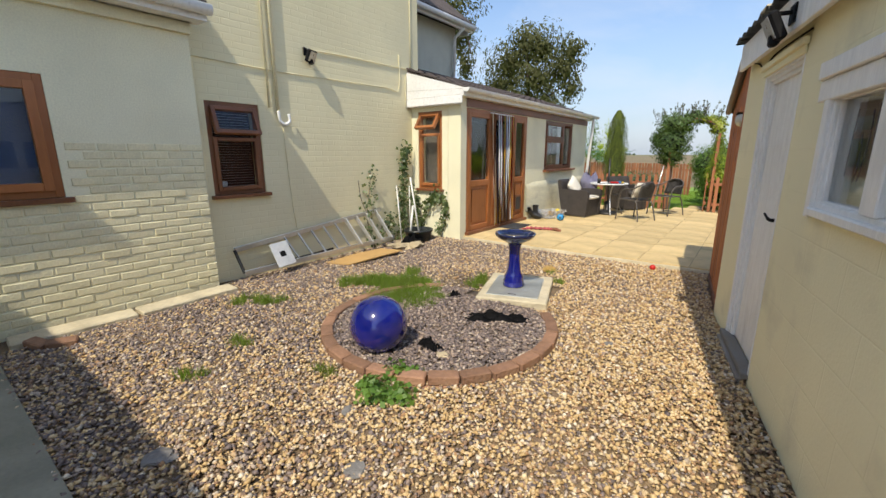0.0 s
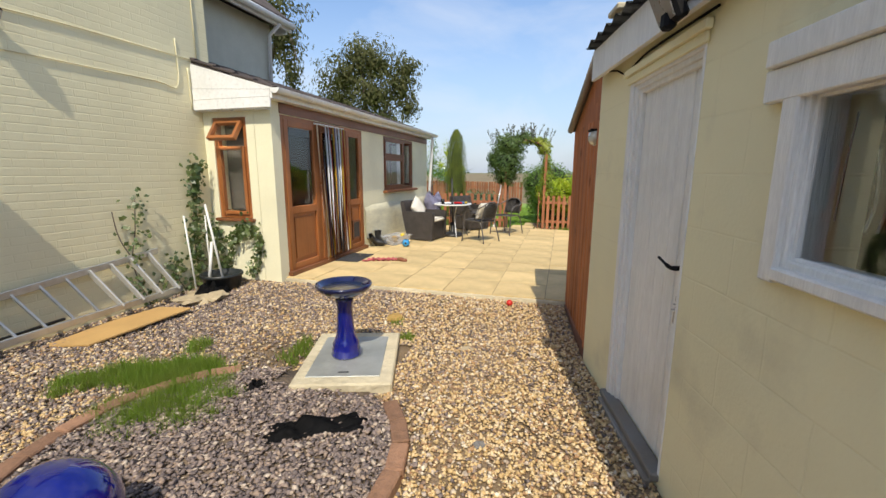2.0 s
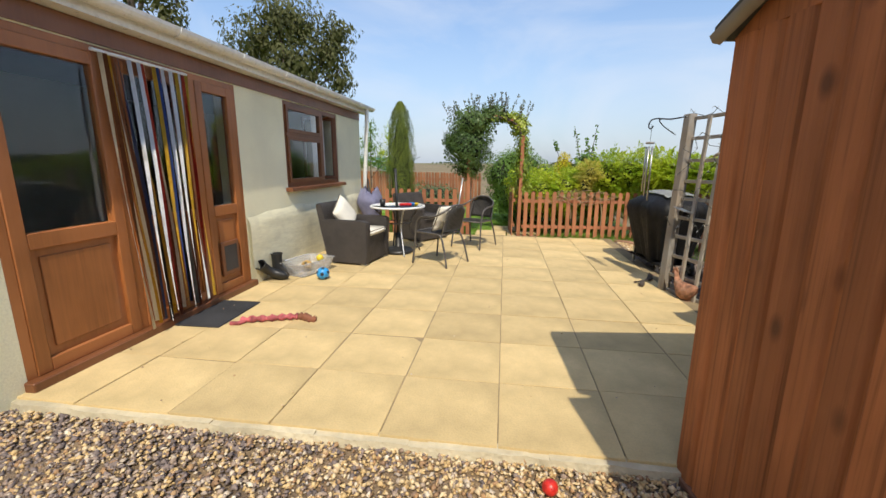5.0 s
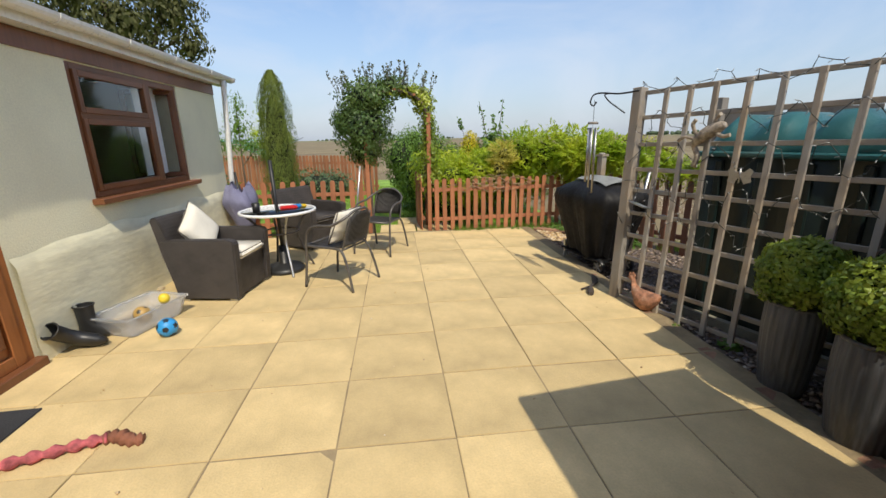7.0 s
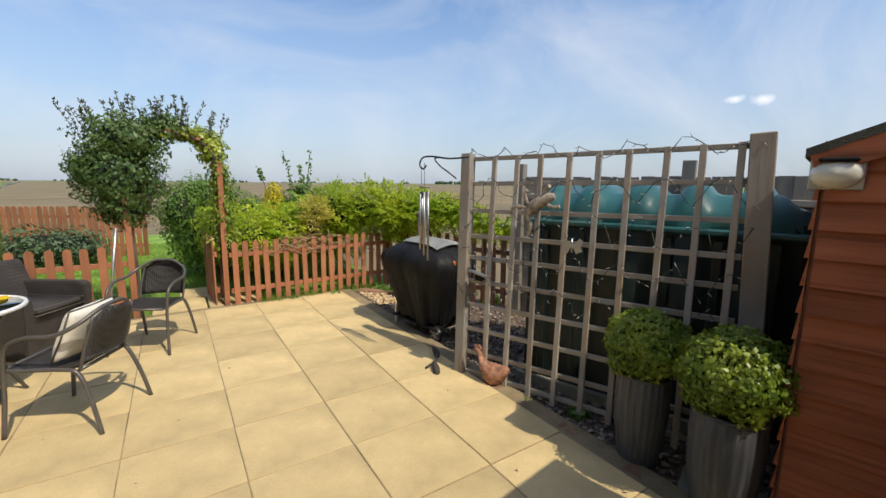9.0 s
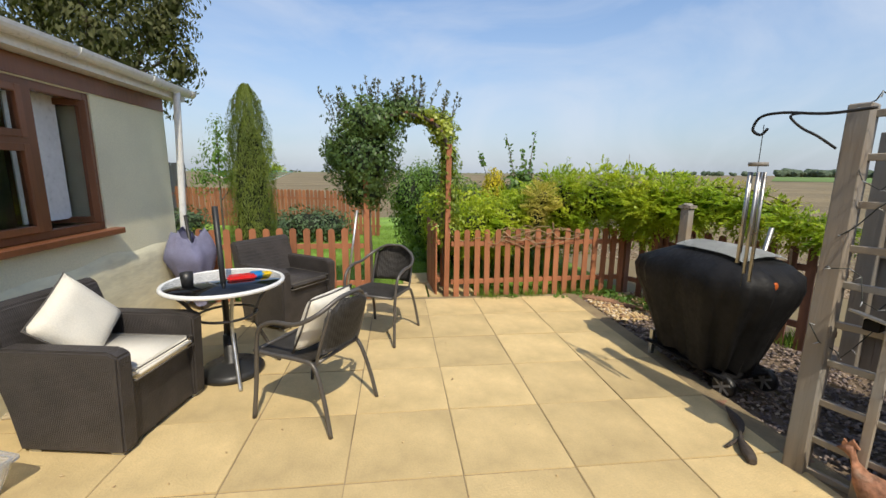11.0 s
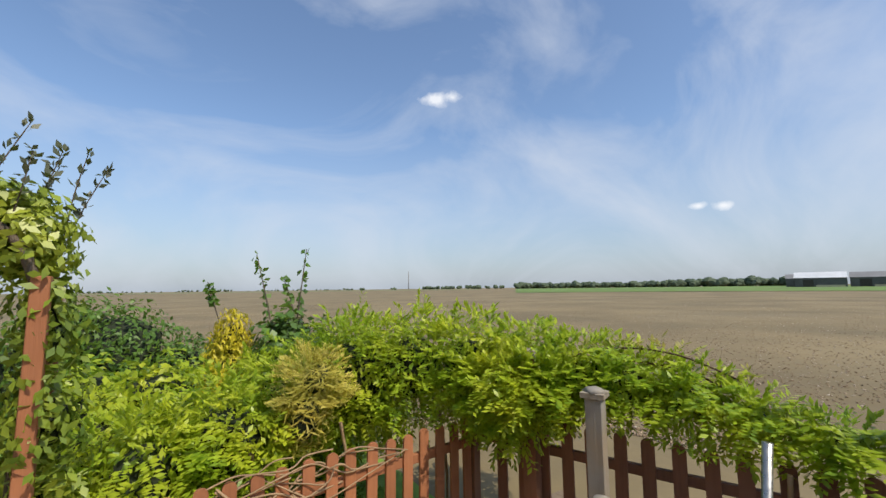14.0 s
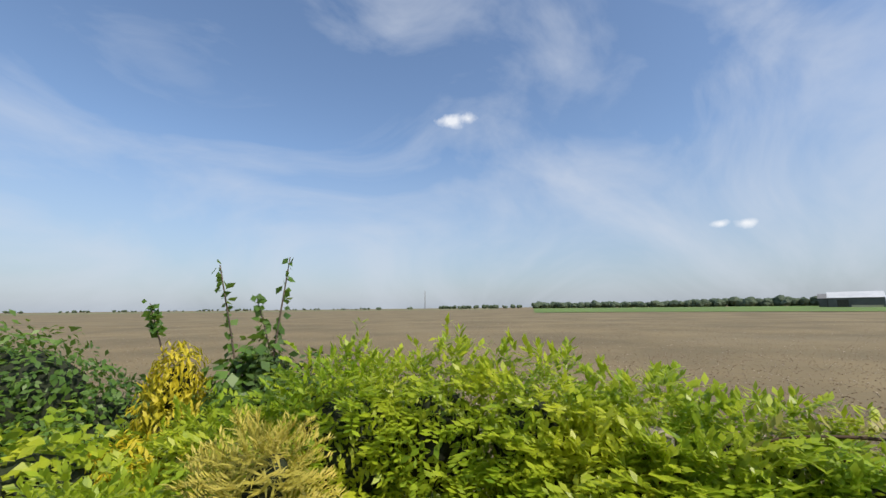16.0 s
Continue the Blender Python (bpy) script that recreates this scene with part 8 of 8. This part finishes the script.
# ---- trees behind the house ----
def big_tree(label, at, blobs, limbs, mat, count, leaf):
    return plant("garden_tree", label, "tree", at, blobs, mat, leaf, 0.45, count, 0.7, limbs, "", 0.0, 0.85, 0.7)
big_tree("tall olive-green birch-like tree behind the house", (-9.9, 20.2, 0.0),
    [(-1.0, 0, 6.1, 1.3, 1.3, 1.1), (0.5, 0, 6.6, 1.2, 1.1, 1.0), (-0.3, 0.3, 7.1, 1.1, 1.0, 0.85), (1.7, 0.1, 5.6, 1.0, 0.9, 1.1), (-1.6, 0, 5.0, 1.2, 1.1, 1.1), (0.5, -0.2, 5.2, 1.3, 1.2, 1.1), (2.1, 0, 6.3, 0.7, 0.7, 0.7), (2.2, 0, 4.6, 0.6, 0.6, 0.8), (-0.4, 0, 4.2, 1.3, 1.2, 0.9), (1.0, 0, 4.0, 1.0, 0.9, 0.8)],
    [([(0, 0, 0), (0.05, 0, 2.5), (0.0, 0, 4.5), (-0.2, 0, 6.8)], 0.22, 0.05), ([(0, 0, 2.4), (0.9, 0, 4.2), (1.7, 0, 5.8)], 0.12, 0.03), ([(0, 0, 2.8), (-0.8, 0.1, 4.2), (-1.3, 0, 6.0)], 0.11, 0.03), ([(0.9, 0, 4.2), (1.6, 0, 4.6), (2.2, 0, 5.0)], 0.05, 0.02)], tree_leaf, 15000, 0.17)
big_tree("weeping tree beyond the rear wing", (-10.6, 14.0, 0.0),
    [(0, 0, 6.9, 1.4, 1.4, 1.3), (0.7, 0, 6.0, 0.8, 0.8, 1.2), (1.05, 0, 4.9, 0.4, 0.5, 0.9), (-1.0, 0, 6.3, 1.2, 1.2, 1.2)],
    [([(0, 0, 0), (0.05, 0, 3), (0.0, 0, 6.8)], 0.2, 0.05), ([(0, 0, 4.5), (0.8, 0, 6.4), (1.3, 0, 5.2)], 0.06, 0.02)], tree_leaf, 6500, 0.15)
big_tree("slender young tree with pale green leaves on the lawn", (-5.2, 16.0, 0.05),
    [(0, 0, 1.9, 0.35, 0.35, 0.45), (0.25, 0, 1.5, 0.4, 0.35, 0.3), (-0.3, 0, 1.5, 0.3, 0.3, 0.35), (0.05, 0, 2.4, 0.2, 0.2, 0.35), (0.6, 0, 1.25, 0.3, 0.3, 0.15)],
    [([(0, 0, 0), (0, 0, 1.2), (0.03, 0, 2.6)], 0.03, 0.008), ([(0, 0, 1.0), (0.4, 0, 1.4), (0.8, 0, 1.3)], 0.014, 0.005)], mid_leaf, 1500, 0.07)

big_tree("slender fruit tree with upright leafy branches past the lawn", (-5.46, 19.0, 0.05),
    [(0, 0, 2.35, 0.20, 0.22, 0.50), (0.25, 0, 1.95, 0.22, 0.22, 0.38), (-0.28, 0, 1.8, 0.24, 0.24, 0.28), (0.55, 0, 1.72, 0.32, 0.25, 0.13), (0.42, 0, 2.2, 0.12, 0.15, 0.22), (0.02, 0, 1.5, 0.32, 0.3, 0.2)],
    [([(0, 0, 0), (0, 0, 1.3), (0.02, 0, 2.8)], 0.035, 0.008), ([(0, 0, 1.2), (0.25, 0, 1.7), (0.45, 0, 2.35)], 0.016, 0.005), ([(0, 0, 1.3), (0.4, 0, 1.6), (0.85, 0, 1.8)], 0.014, 0.004)], vine_leaf, 1500, 0.075)

# ivy and creepers on the house
random.seed(81)
def creeper(name, label, paths, count, mat, leaf=0.05):
    t = thing(name, label, "climber", pose(0, 0, 0))
    bm = bmesh.new()
    allp = []
    for pts, n_ in paths:
        sp = smooth_path(pts, 6)
        tube(bm, sp, 0.006, 5)
        for q in range(n_):
            c = sp[int(rng.random() * len(sp))]
            allp.append((c.x + abs(rng.normal()) * 0.035, c.y + rng.normal() * 0.06, c.z + rng.normal() * 0.06))
    part("stem_tangle", bm, bark, t, kind="stuff")
    pos = np.array(allp)
    d = np.tile(np.array((0.8, -0.5, 0.2)), (len(pos), 1))
    v, f = leaf_cloud(pos, d, leaf, 0.75, 0.4)
    from_arrays("leaves", v, f, mat, t, "stuff")
creeper("house_ivy", "dark green ivy climbing the porch corner", [([(XT + 0.03, 5.40, 0.0), (XT + 0.04, 5.36, 0.7), (XT + 0.03, 5.42, 1.2), (XT + 0.04, 5.46, 1.62)], 420), ([(-4.95, 5.66, 0.0), (-4.8, 5.67, 0.5), (-4.6, 5.67, 0.8), (-4.42, 5.68, 0.78)], 330), ([(-4.5, 5.67, 0.2), (-4.36, 5.68, 0.5), (-4.33, 5.68, 0.72)], 190), ([(-4.9, 5.64, 0.2), (-4.95, 5.6, 0.6), (-5.0, 5.55, 0.85)], 190), ([(XT + 0.03, 5.2, 0.0), (XT + 0.03, 5.05, 0.3), (XT + 0.03, 5.1, 0.5)], 90)], 0, ivy_leaf, 0.055)
creeper("wall_creeper", "sparse ivy sprig on the brick wall behind the ladder", [([(XT + 0.02, 4.70, 0.0), (XT + 0.03, 4.55, 0.5), (XT + 0.03, 4.62, 0.9), (XT + 0.03, 4.66, 1.25)], 110), ([(XT + 0.02, 4.66, 0.4), (XT + 0.03, 4.45, 0.8), (XT + 0.03, 4.40, 1.12)], 6), ([(XT + 0.02, 4.8, 0.2), (XT + 0.03, 4.95, 0.45)], 25)], 0, ivy_leaf, 0.05)


# ---- grass and weeds ----
def blades(name, label, xy, z, height, mat, category="grass", wide=0.006):
    k = len(xy)
    a_ = rng.random(k) * 2 * np.pi
    h_ = height * (0.5 + rng.random(k))
    lean_ = 0.6 * rng.random(k)
    w_ = wide * (0.6 + 0.8 * rng.random(k))
    ca, sa = np.cos(a_), np.sin(a_)
    b2 = a_ + rng.normal(size=k)
    zz = z if np.ndim(z) else np.full(k, z)
    p0 = np.stack((xy[:, 0] - ca * w_, xy[:, 1] - sa * w_, zz), -1)
    p1 = np.stack((xy[:, 0] + ca * w_, xy[:, 1] + sa * w_, zz), -1)
    p2 = np.stack((xy[:, 0] + np.cos(b2) * lean_ * h_, xy[:, 1] + np.sin(b2) * lean_ * h_, zz + h_), -1)
    v = np.stack((p0, p1, p2), 1).reshape(-1, 3)
    return from_arrays(name, v, np.arange(3 * k).reshape(-1, 3), mat, None, "stuff", label, category)
def patch(k, cx, cy, rx, ry, ang=0.0):
    p_ = rng.normal(size=(k, 2)) * 0.5
    p_ = p_[(p_ ** 2).sum(1) < 1.1] * np.array((rx, ry))
    c, s = math.cos(ang), math.sin(ang)
    return np.stack((cx + p_[:, 0] * c - p_[:, 1] * s, cy + p_[:, 0] * s + p_[:, 1] * c), -1)
def clumped(k, cx, cy, rx, ry, ang=0.0, each=60):
    """Grass in tussocks: blades gathered round scattered crowns."""
    c_ = patch(max(3, k // each), cx, cy, rx, ry, ang)
    p_ = c_[rng.integers(0, len(c_), k)]
    return p_ + rng.normal(size=p_.shape) * 0.03
tufts = np.concatenate((clumped(11000, -2.93, 3.10, 0.42, 0.36, 0.4), clumped(6500, -3.30, 3.42, 0.50, 0.24, 0.3), clumped(900, -3.85, 3.05, 0.34, 0.14, 0.8), clumped(800, -4.10, 2.10, 0.30, 0.14, 0.9), clumped(420, -3.50, 3.85, 0.30, 0.14, 0.3), clumped(620, -2.60, 4.05, 0.10, 0.26, 0.3)))
blades("grass_tufts", "ragged green grass tufts growing through the gravel", tufts, 0.02, 0.075, M["grass"], wide=0.0024)
wisps = np.concatenate((clumped(240, -3.3, 1.55, 0.12, 0.10), clumped(200, -2.36, 1.66, 0.10, 0.08), clumped(220, -3.08, 1.06, 0.12, 0.10), clumped(200, -2.1, 4.95, 0.2, 0.1), clumped(160, -1.85, 4.62, 0.15, 0.08)))
blades("grass_wisps", "small wisps of grass among the gravel", wisps, 0.01, 0.06, M["grass"], wide=0.003)
k = 90000
lx = np.stack((-6.5 + 8.0 * rng.random(k), 12.0 + 7.5 * rng.random(k) ** 1.3), -1)
lx = lx[(lx[:, 0] < 1.3)]
blades("lawn_grass", "mown lawn grass beyond the picket fence", lx, 0.05, 0.028, M["lawn_blade"], wide=0.006)
fx = np.concatenate([patch(420, x, y, 0.22, 0.14) for x, y in ((-0.4, 11.86), (0.1, 11.88), (0.6, 12.0), (1.0, 12.0), (1.75, 11.7), (1.9, 11.2), (2.1, 10.8), (2.2, 10.3))])
blades("fence_weeds", "weeds and long grass along the fence foot", fx, 0.08, 0.10, M["grass"], wide=0.005)
weeds = [(-1.86, 1.66, 0.13), (-1.72, 1.72, 0.10), (-1.97, 1.70, 0.09), (-1.92, 1.92, 0.12), (-1.80, 2.0, 0.07), (0.45, 11.80, 0.12), (0.75, 11.92, 0.14), (1.15, 11.85, 0.16), (-0.15, 11.84, 0.12), (1.35, 11.3, 0.2), (1.25, 11.6, 0.16), (0.66, 8.05, 0.07), (0.90, 7.75, 0.08), (1.75, 10.55, 0.16)]
vs, fs, base = [], [], 0
for x, y, r_ in weeds:
    zb = 0.02 if y < 6 else 0.08
    pos, d = blob_points(int(1500 * r_), (x, y, zb + r_ * 0.25), (r_, r_, r_ * 0.5), 0.8, 0.3, x)
    pos[:, 2] = np.maximum(pos[:, 2], zb)
    d[:, 2] = np.abs(d[:, 2]) + 0.5
    v, f = leaf_cloud(pos, d, 0.04, 0.8, 0.0, 0.1)
    vs.append(v); fs.append(f + base); base += len(v)
from_arrays("low_weeds", np.concatenate(vs), np.concatenate(fs), mid_leaf, None, "stuff", "clumps of leafy green weeds in the gravel", "weeds")


# ---- distance ----
def sector(name, r0, r1, a0, a1, z, mat, label, category):
    bm = bmesh.new()
    k = 24
    rows = [[bm.verts.new((r * math.sin(radians(a0 + (a1 - a0) * i / k)), 10 + r * math.cos(radians(a0 + (a1 - a0) * i / k)), z)) for r in (r0, r1)] for i in range(k + 1)]
    for a_, b_ in zip(rows, rows[1:]):
        bm.faces.new((a_[0], b_[0], b_[1], a_[1]))
    tagged(part(name, bm, mat, None, label), category=category, kind="structure")
green_crop = plain("young_green_crop", (0.13, 0.21, 0.04), 0.95, vary=0.2, grain=0.5, big=0.02, bump=0.3)
sector("ground_crop", 150, 640, 45, 92, 0.05, green_crop, "band of young green crop across the field", "field")
sector("ground_crop_far", 420, 900, -40, 40, 0.05, plain("pale_far_crop", (0.20, 0.20, 0.09), 0.95, vary=0.15, grain=0.4, big=0.02, bump=0.2), "pale green far fields under the horizon", "field")
far_tree = leafy("far_tree_leaves", (0.055, 0.085, 0.045), (0.085, 0.12, 0.055), (0.07, 0.10, 0.06), 0.7, 0.1)
random.seed(91)
bm = bmesh.new()
def clump(x, y, w_, h_, k):
    for i in range(k):
        dx, dy = random.uniform(-0.5, 0.5) * w_, random.uniform(-0.2, 0.2) * w_
        r_ = h_ * random.uniform(0.28, 0.5)
        bmesh.ops.create_icosphere(bm, subdivisions=2, radius=r_, matrix=Matrix.Translation((x + dx, y + dy, random.uniform(0.25, 0.65) * h_)) @ Matrix.Diagonal((1.2, 1.2, 0.95, 1)))
for i in range(78):
    a = radians(45.5 + 0.40 * i + random.uniform(-0.1, 0.1))
    d = 680 + random.uniform(-15, 15)
    h_ = random.uniform(6.5, 10.5) * (1.15 if 46 < 45.5 + 0.4 * i < 49 else 1) * (1.0 + 0.2 * (i > 50))
    clump(d * math.sin(a), 10 + d * math.cos(a), 7, h_, 7)
for a_, h_ in ((32.5, 5), (33.0, 6), (33.6, 5), (34.4, 6), (35.0, 5), (35.6, 6.5), (36.4, 5), (37.2, 6), (38.5, 7), (39.2, 6), (40.0, 7), (41.2, 6), (42.2, 7), (43.2, 6), (28.2, 5), (24.0, 5)):
    a = radians(a_)
    clump(850 * math.sin(a), 10 + 850 * math.cos(a), 10, h_ * 1.2, 6)
for a_ in range(-30, 24, 2):
    a = radians(a_ + random.uniform(-0.8, 0.8))
    clump(1100 * math.sin(a), 10 + 1100 * math.cos(a), 30, random.uniform(3, 6), 6)
for v in bm.verts:
    v.co += Vector((noise.noise(v.co * 0.35), noise.noise(v.co * 0.35 + Vector((9, 0, 0))), noise.noise(v.co * 0.35 + Vector((0, 9, 0))))) * 1.6
    v.co.z = max(-0.1, v.co.z)
tagged(part("distant_trees", bm, far_tree, None, "hazy line of distant hedgerow trees"), category="trees", kind="stuff")
# farm buildings
def barn(x, y, rz, l, w_, h_, roof, label):
    t = thing("farm_barn", label, "barn", pose(x, y, 0, 0, 0, rz), "farm barns")
    clad = plain("dark_barn_cladding", (0.10, 0.10, 0.10), 0.8, vary=0.2, grain=1.5, big=0.2, bump=0.2)
    one("wall", t, clad, (-l / 2, l / 2, -w_ / 2, w_ / 2, 0, h_))
    bm = bmesh.new()
    prism(bm, [(-w_ / 2 - 0.4, h_), (w_ / 2 + 0.4, h_), (0, h_ + w_ * 0.22)], -l / 2 - 0.3, l / 2 + 0.3, "x")
    part("roof", bm, roof, t)
    one("door", t, M["dark_room"], (-l / 2 + 4, -l / 2 + 9, -w_ / 2 - 0.05, -w_ / 2 + 0.05, 0, h_ * 0.8))
    one("skirting", t, M["concrete"], (-l / 2 + 10, l / 2 - 1, -w_ / 2 - 0.06, -w_ / 2 + 0.06, 0, 1.2))
pale_roof = plain("pale_sheet_roof", (0.62, 0.64, 0.66), 0.5, vary=0.08, grain=1.0, big=0.1, bump=0.1)
grey_roof = plain("grey_sheet_roof", (0.22, 0.22, 0.22), 0.6, vary=0.12, grain=1.0, big=0.1, bump=0.1)
for a_, d, l, w_, h_, roof, label in ((77.6, 350, 24, 17, 5.6, pale_roof, "dark clad barn with pale sheet roof"), (81.3, 352, 18, 15, 5.6, grey_roof, "dark clad barn with grey sheet roof"), (75.6, 372, 9, 14, 5.6, grey_roof, "dark clad barn with grey sheet roof")):
    a = radians(a_)
    barn(d * math.sin(a), 10 + d * math.cos(a), -a_ , l, w_, h_, roof, label)
def far_single(a_, d, h_, w_, k, label):
    a = radians(a_)
    blobs = [(random.uniform(-0.4, 0.4) * w_, random.uniform(-0.3, 0.3) * w_, h_ * random.uniform(0.35, 0.75), w_ * 0.3, w_ * 0.3, h_ * 0.26) for _ in range(k)]
    plant("field_tree", label, "tree", (d * math.sin(a), 10 + d * math.cos(a), 0), blobs, dark_leaf, h_ * 0.09, 0.6, 1500, 0.2, [([(0, 0, 0), (0, 0, h_ * 0.5)], h_ * 0.03, h_ * 0.015)], "field trees", 0.8)
far_single(85.2, 300, 13, 15, 9, "broad dark field tree near the barns")
far_single(83.3, 330, 9, 9, 7, "smaller dark field tree near the barns")
far_single(87.5, 250, 15, 14, 9, "broad dark field tree near the barns")
for a_, d, h_, nm, label in ((84.0, 280, 14, "utility_pole", "thin wooden utility pole in the field"), (86.2, 262, 13, "utility_pole", "thin wooden utility pole in the field"), (30.25, 1000, 44, "radio_mast", "thin distant radio mast on the horizon")):
    a = radians(a_)
    t = thing(nm, label, "pole", pose(d * math.sin(a), 10 + d * math.cos(a), 0))
    bm = bmesh.new()
    tube(bm, [(0, 0, -0.1), (0, 0, h_)], [0.35 if d < 500 else 0.9, 0.2 if d < 500 else 0.6], 6)
    part("pole", bm, M["fence_grey"], t)
# rotary dryer past the lawn
dry = thing("rotary_dryer", "green-lined rotary washing line beyond the lawn", "washing line", pose(-5.9, 20.0, 0.0))
bm = bmesh.new()
tube(bm, [(0, 0, 0), (0, 0, 1.5)], 0.025, 8)
part("mast", bm, alu, dry)
for k in range(4):
    a = k * math.pi / 2 + 0.3
    bm = bmesh.new()
    tube(bm, [(0, 0, 1.15), (1.35 * math.cos(a), 1.35 * math.sin(a), 1.72)], 0.014, 6)
    part("arm", bm, alu, dry)
bm = bmesh.new()
for s_ in range(1, 8):
    r_ = 1.35 * s_ / 8
    tube(bm, [(r_ * math.cos(k * math.pi / 2 + 0.3), r_ * math.sin(k * math.pi / 2 + 0.3), 1.15 + 0.57 * s_ / 8) for k in range(4)], 0.013, 4, True)
part("line_web", bm, plain("green_line", (0.05, 0.35, 0.20), 0.5, bump=0.0), dry)

# ---- unseen yard wall added behind the walk to cast its shadow, path in that shade ----
yw = thing("yard_shade_wall", "unseen cream painted wall added to shade the yard", "wall", kind="structure")
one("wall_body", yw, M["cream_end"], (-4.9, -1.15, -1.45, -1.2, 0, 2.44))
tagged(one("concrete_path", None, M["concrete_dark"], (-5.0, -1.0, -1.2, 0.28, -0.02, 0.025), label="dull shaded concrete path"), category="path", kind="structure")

# ---- painted brickwork showing on the lower annex wall ----
wa = bpy.data.objects["wall_annex"]
bm = bmesh.new()
bx(bm, -0.006, 0.010, 0, 0.215, 0, 0.066)
bmesh.ops.bevel(bm, geom=[e for e in bm.edges if all(v.co.x > 0.005 for v in e.verts)], offset=0.006, segments=1, affect="EDGES")
full = mesh_of(bm, "wall_brick", M["cream_brick"])
bm = bmesh.new()
bx(bm, -0.006, 0.010, 0, 0.10, 0, 0.066)
bmesh.ops.bevel(bm, geom=[e for e in bm.edges if all(v.co.x > 0.005 for v in e.verts)], offset=0.006, segments=1, affect="EDGES")
half = mesh_of(bm, "wall_brick_half", M["cream_brick"])
random.seed(101)
for r_ in range(21):
    z = 0.02 + 0.0765 * r_
    y = 8.115
    first = r_ % 2
    while y > 5.45:
        me = half if first else full
        w_ = 0.10 if first else 0.215
        first = False
        if z > 1.02 and 5.25 < y - w_ / 2 < 7.05:
            y -= w_ + 0.011
            continue
        ob = new("brick", me)
        ob.parent = wa
        ob.location = (random.uniform(-0.004, 0.003), y - w_ + random.uniform(-0.002, 0.002), z + random.uniform(-0.002, 0.002))
        ob.rotation_euler = (random.uniform(-0.006, 0.006), random.uniform(-0.02, 0.02), random.uniform(-0.015, 0.015))
        y -= w_ + 0.011

# ---- gravel ----
def scatter(k, x0, x1, y0, y1):
    return np.stack((x0 + (x1 - x0) * rng.random(k), y0 + (y1 - y0) * rng.random(k)), -1)
def front_x(y):
    return np.where(y < 4.62, -0.285 - 0.2089 * (y - 4.62), -0.29 - 0.128 * (y - 4.62)) - 0.01
pts = scatter(120000, -5.05, 0.66, 0.25, 5.80)
inside = (pts[:, 0] - BC.x) ** 2 + (pts[:, 1] - BC.y) ** 2 < 0.94 ** 2
keep = (pts[:, 0] < front_x(pts[:, 1])) & ~inside & ~((np.abs(pts[:, 0] + 2.08) < 0.36) & (np.abs(pts[:, 1] - 4.0) < 0.46))
keep &= ~((pts[:, 0] < -4.6) & (pts[:, 1] < 2.25)) & ~((pts[:, 0] < -4.94) & (pts[:, 1] < 2.0))
bare = np.exp(-(((pts[:, 0] + 2.75) / 0.45) ** 2 + ((pts[:, 1] - 4.0) / 0.35) ** 2))
keep &= rng.random(len(pts)) > bare * 0.92
pts = pts[keep]
f_ = np.sin(pts[:, 0] * 2.1 + 1.3 * np.sin(pts[:, 1] * 1.7)) * np.cos(pts[:, 1] * 1.9 + 0.7) * 0.16
plum_share = np.clip(0.12 + f_ + 0.50 * np.clip((-1.7 - pts[:, 0]) / 1.2, 0, 1), 0.04, 0.75)
is_plum = rng.random(len(pts)) < plum_share
chips("gravel", pts[~is_plum], 0.0158, M["gold_stone"], 0.004 + rise(pts[~is_plum][:, 1]), 0.6, None, "loose golden and cream gravel chippings", "gravel")
chips("plum_gravel", pts[is_plum], 0.0168, M["plum_stone"], 0.004 + rise(pts[is_plum][:, 1]), 0.5, None, "loose plum-grey slate chippings among gravel", "gravel")
b_ = scatter(20000, -3.2, -1.2, 1.75, 3.8)
rad = np.sqrt((b_[:, 0] - BC.x) ** 2 + (b_[:, 1] - BC.y) ** 2)
b_ = b_[(rad < 0.945) & ~((np.abs(b_[:, 0] + 2.08) < 0.38) & (np.abs(b_[:, 1] - 4.0) < 0.48))]
chips("bed_slate", b_, 0.019, M["plum_stone"], 0.045, 0.35, None, "plum slate chippings filling the round bed", "gravel")
s_ = scatter(9000, 0.66, 2.3, 6.4, 12.0)
s_ = s_[s_[:, 0] < 2.15 - 0.36 * (s_[:, 1] - 9.9)]
chips("side_chippings", s_, 0.022, M["plum_stone"], 0.07, 0.4, None, "plum slate chippings in the side bed", "gravel")
s2 = scatter(1500, 0.8, 1.7, 11.0, 12.0)
chips("side_gravel", s2, 0.028, M["gold_stone"], 0.08, 0.5, None, "pale stones by the fence corner", "gravel")
c_ = scatter(160, -4.0, 0.4, 5.9, 11.6)
chips("patio_grit", c_, 0.008, M["gold_stone"], P, 0.5, None, "scattered grit on the paving", "gravel")

# clods on the ploughed field, thinning out with distance
k = 60000
dist, bear = 2.5 + 75 * rng.random(k) ** 1.7, radians(-25) + radians(125) * rng.random(k)
fc = np.stack((2.3 + dist * np.sin(bear), 12.4 + dist * np.cos(bear)), -1)
fc = fc[(fc[:, 0] > 2.7 + 0.36 * np.maximum(0, 11.0 - fc[:, 1])) | (fc[:, 1] > 22.5)]
chips("field_clods", fc, 0.027, stones("pale_clods", [(0.0, (0.22, 0.155, 0.09)), (0.5, (0.29, 0.21, 0.13)), (0.8, (0.38, 0.29, 0.20)), (1.0, (0.55, 0.47, 0.37))], 0.95), -0.068, 0.45, None, "pale clods and stones on the ploughed field", "soil")
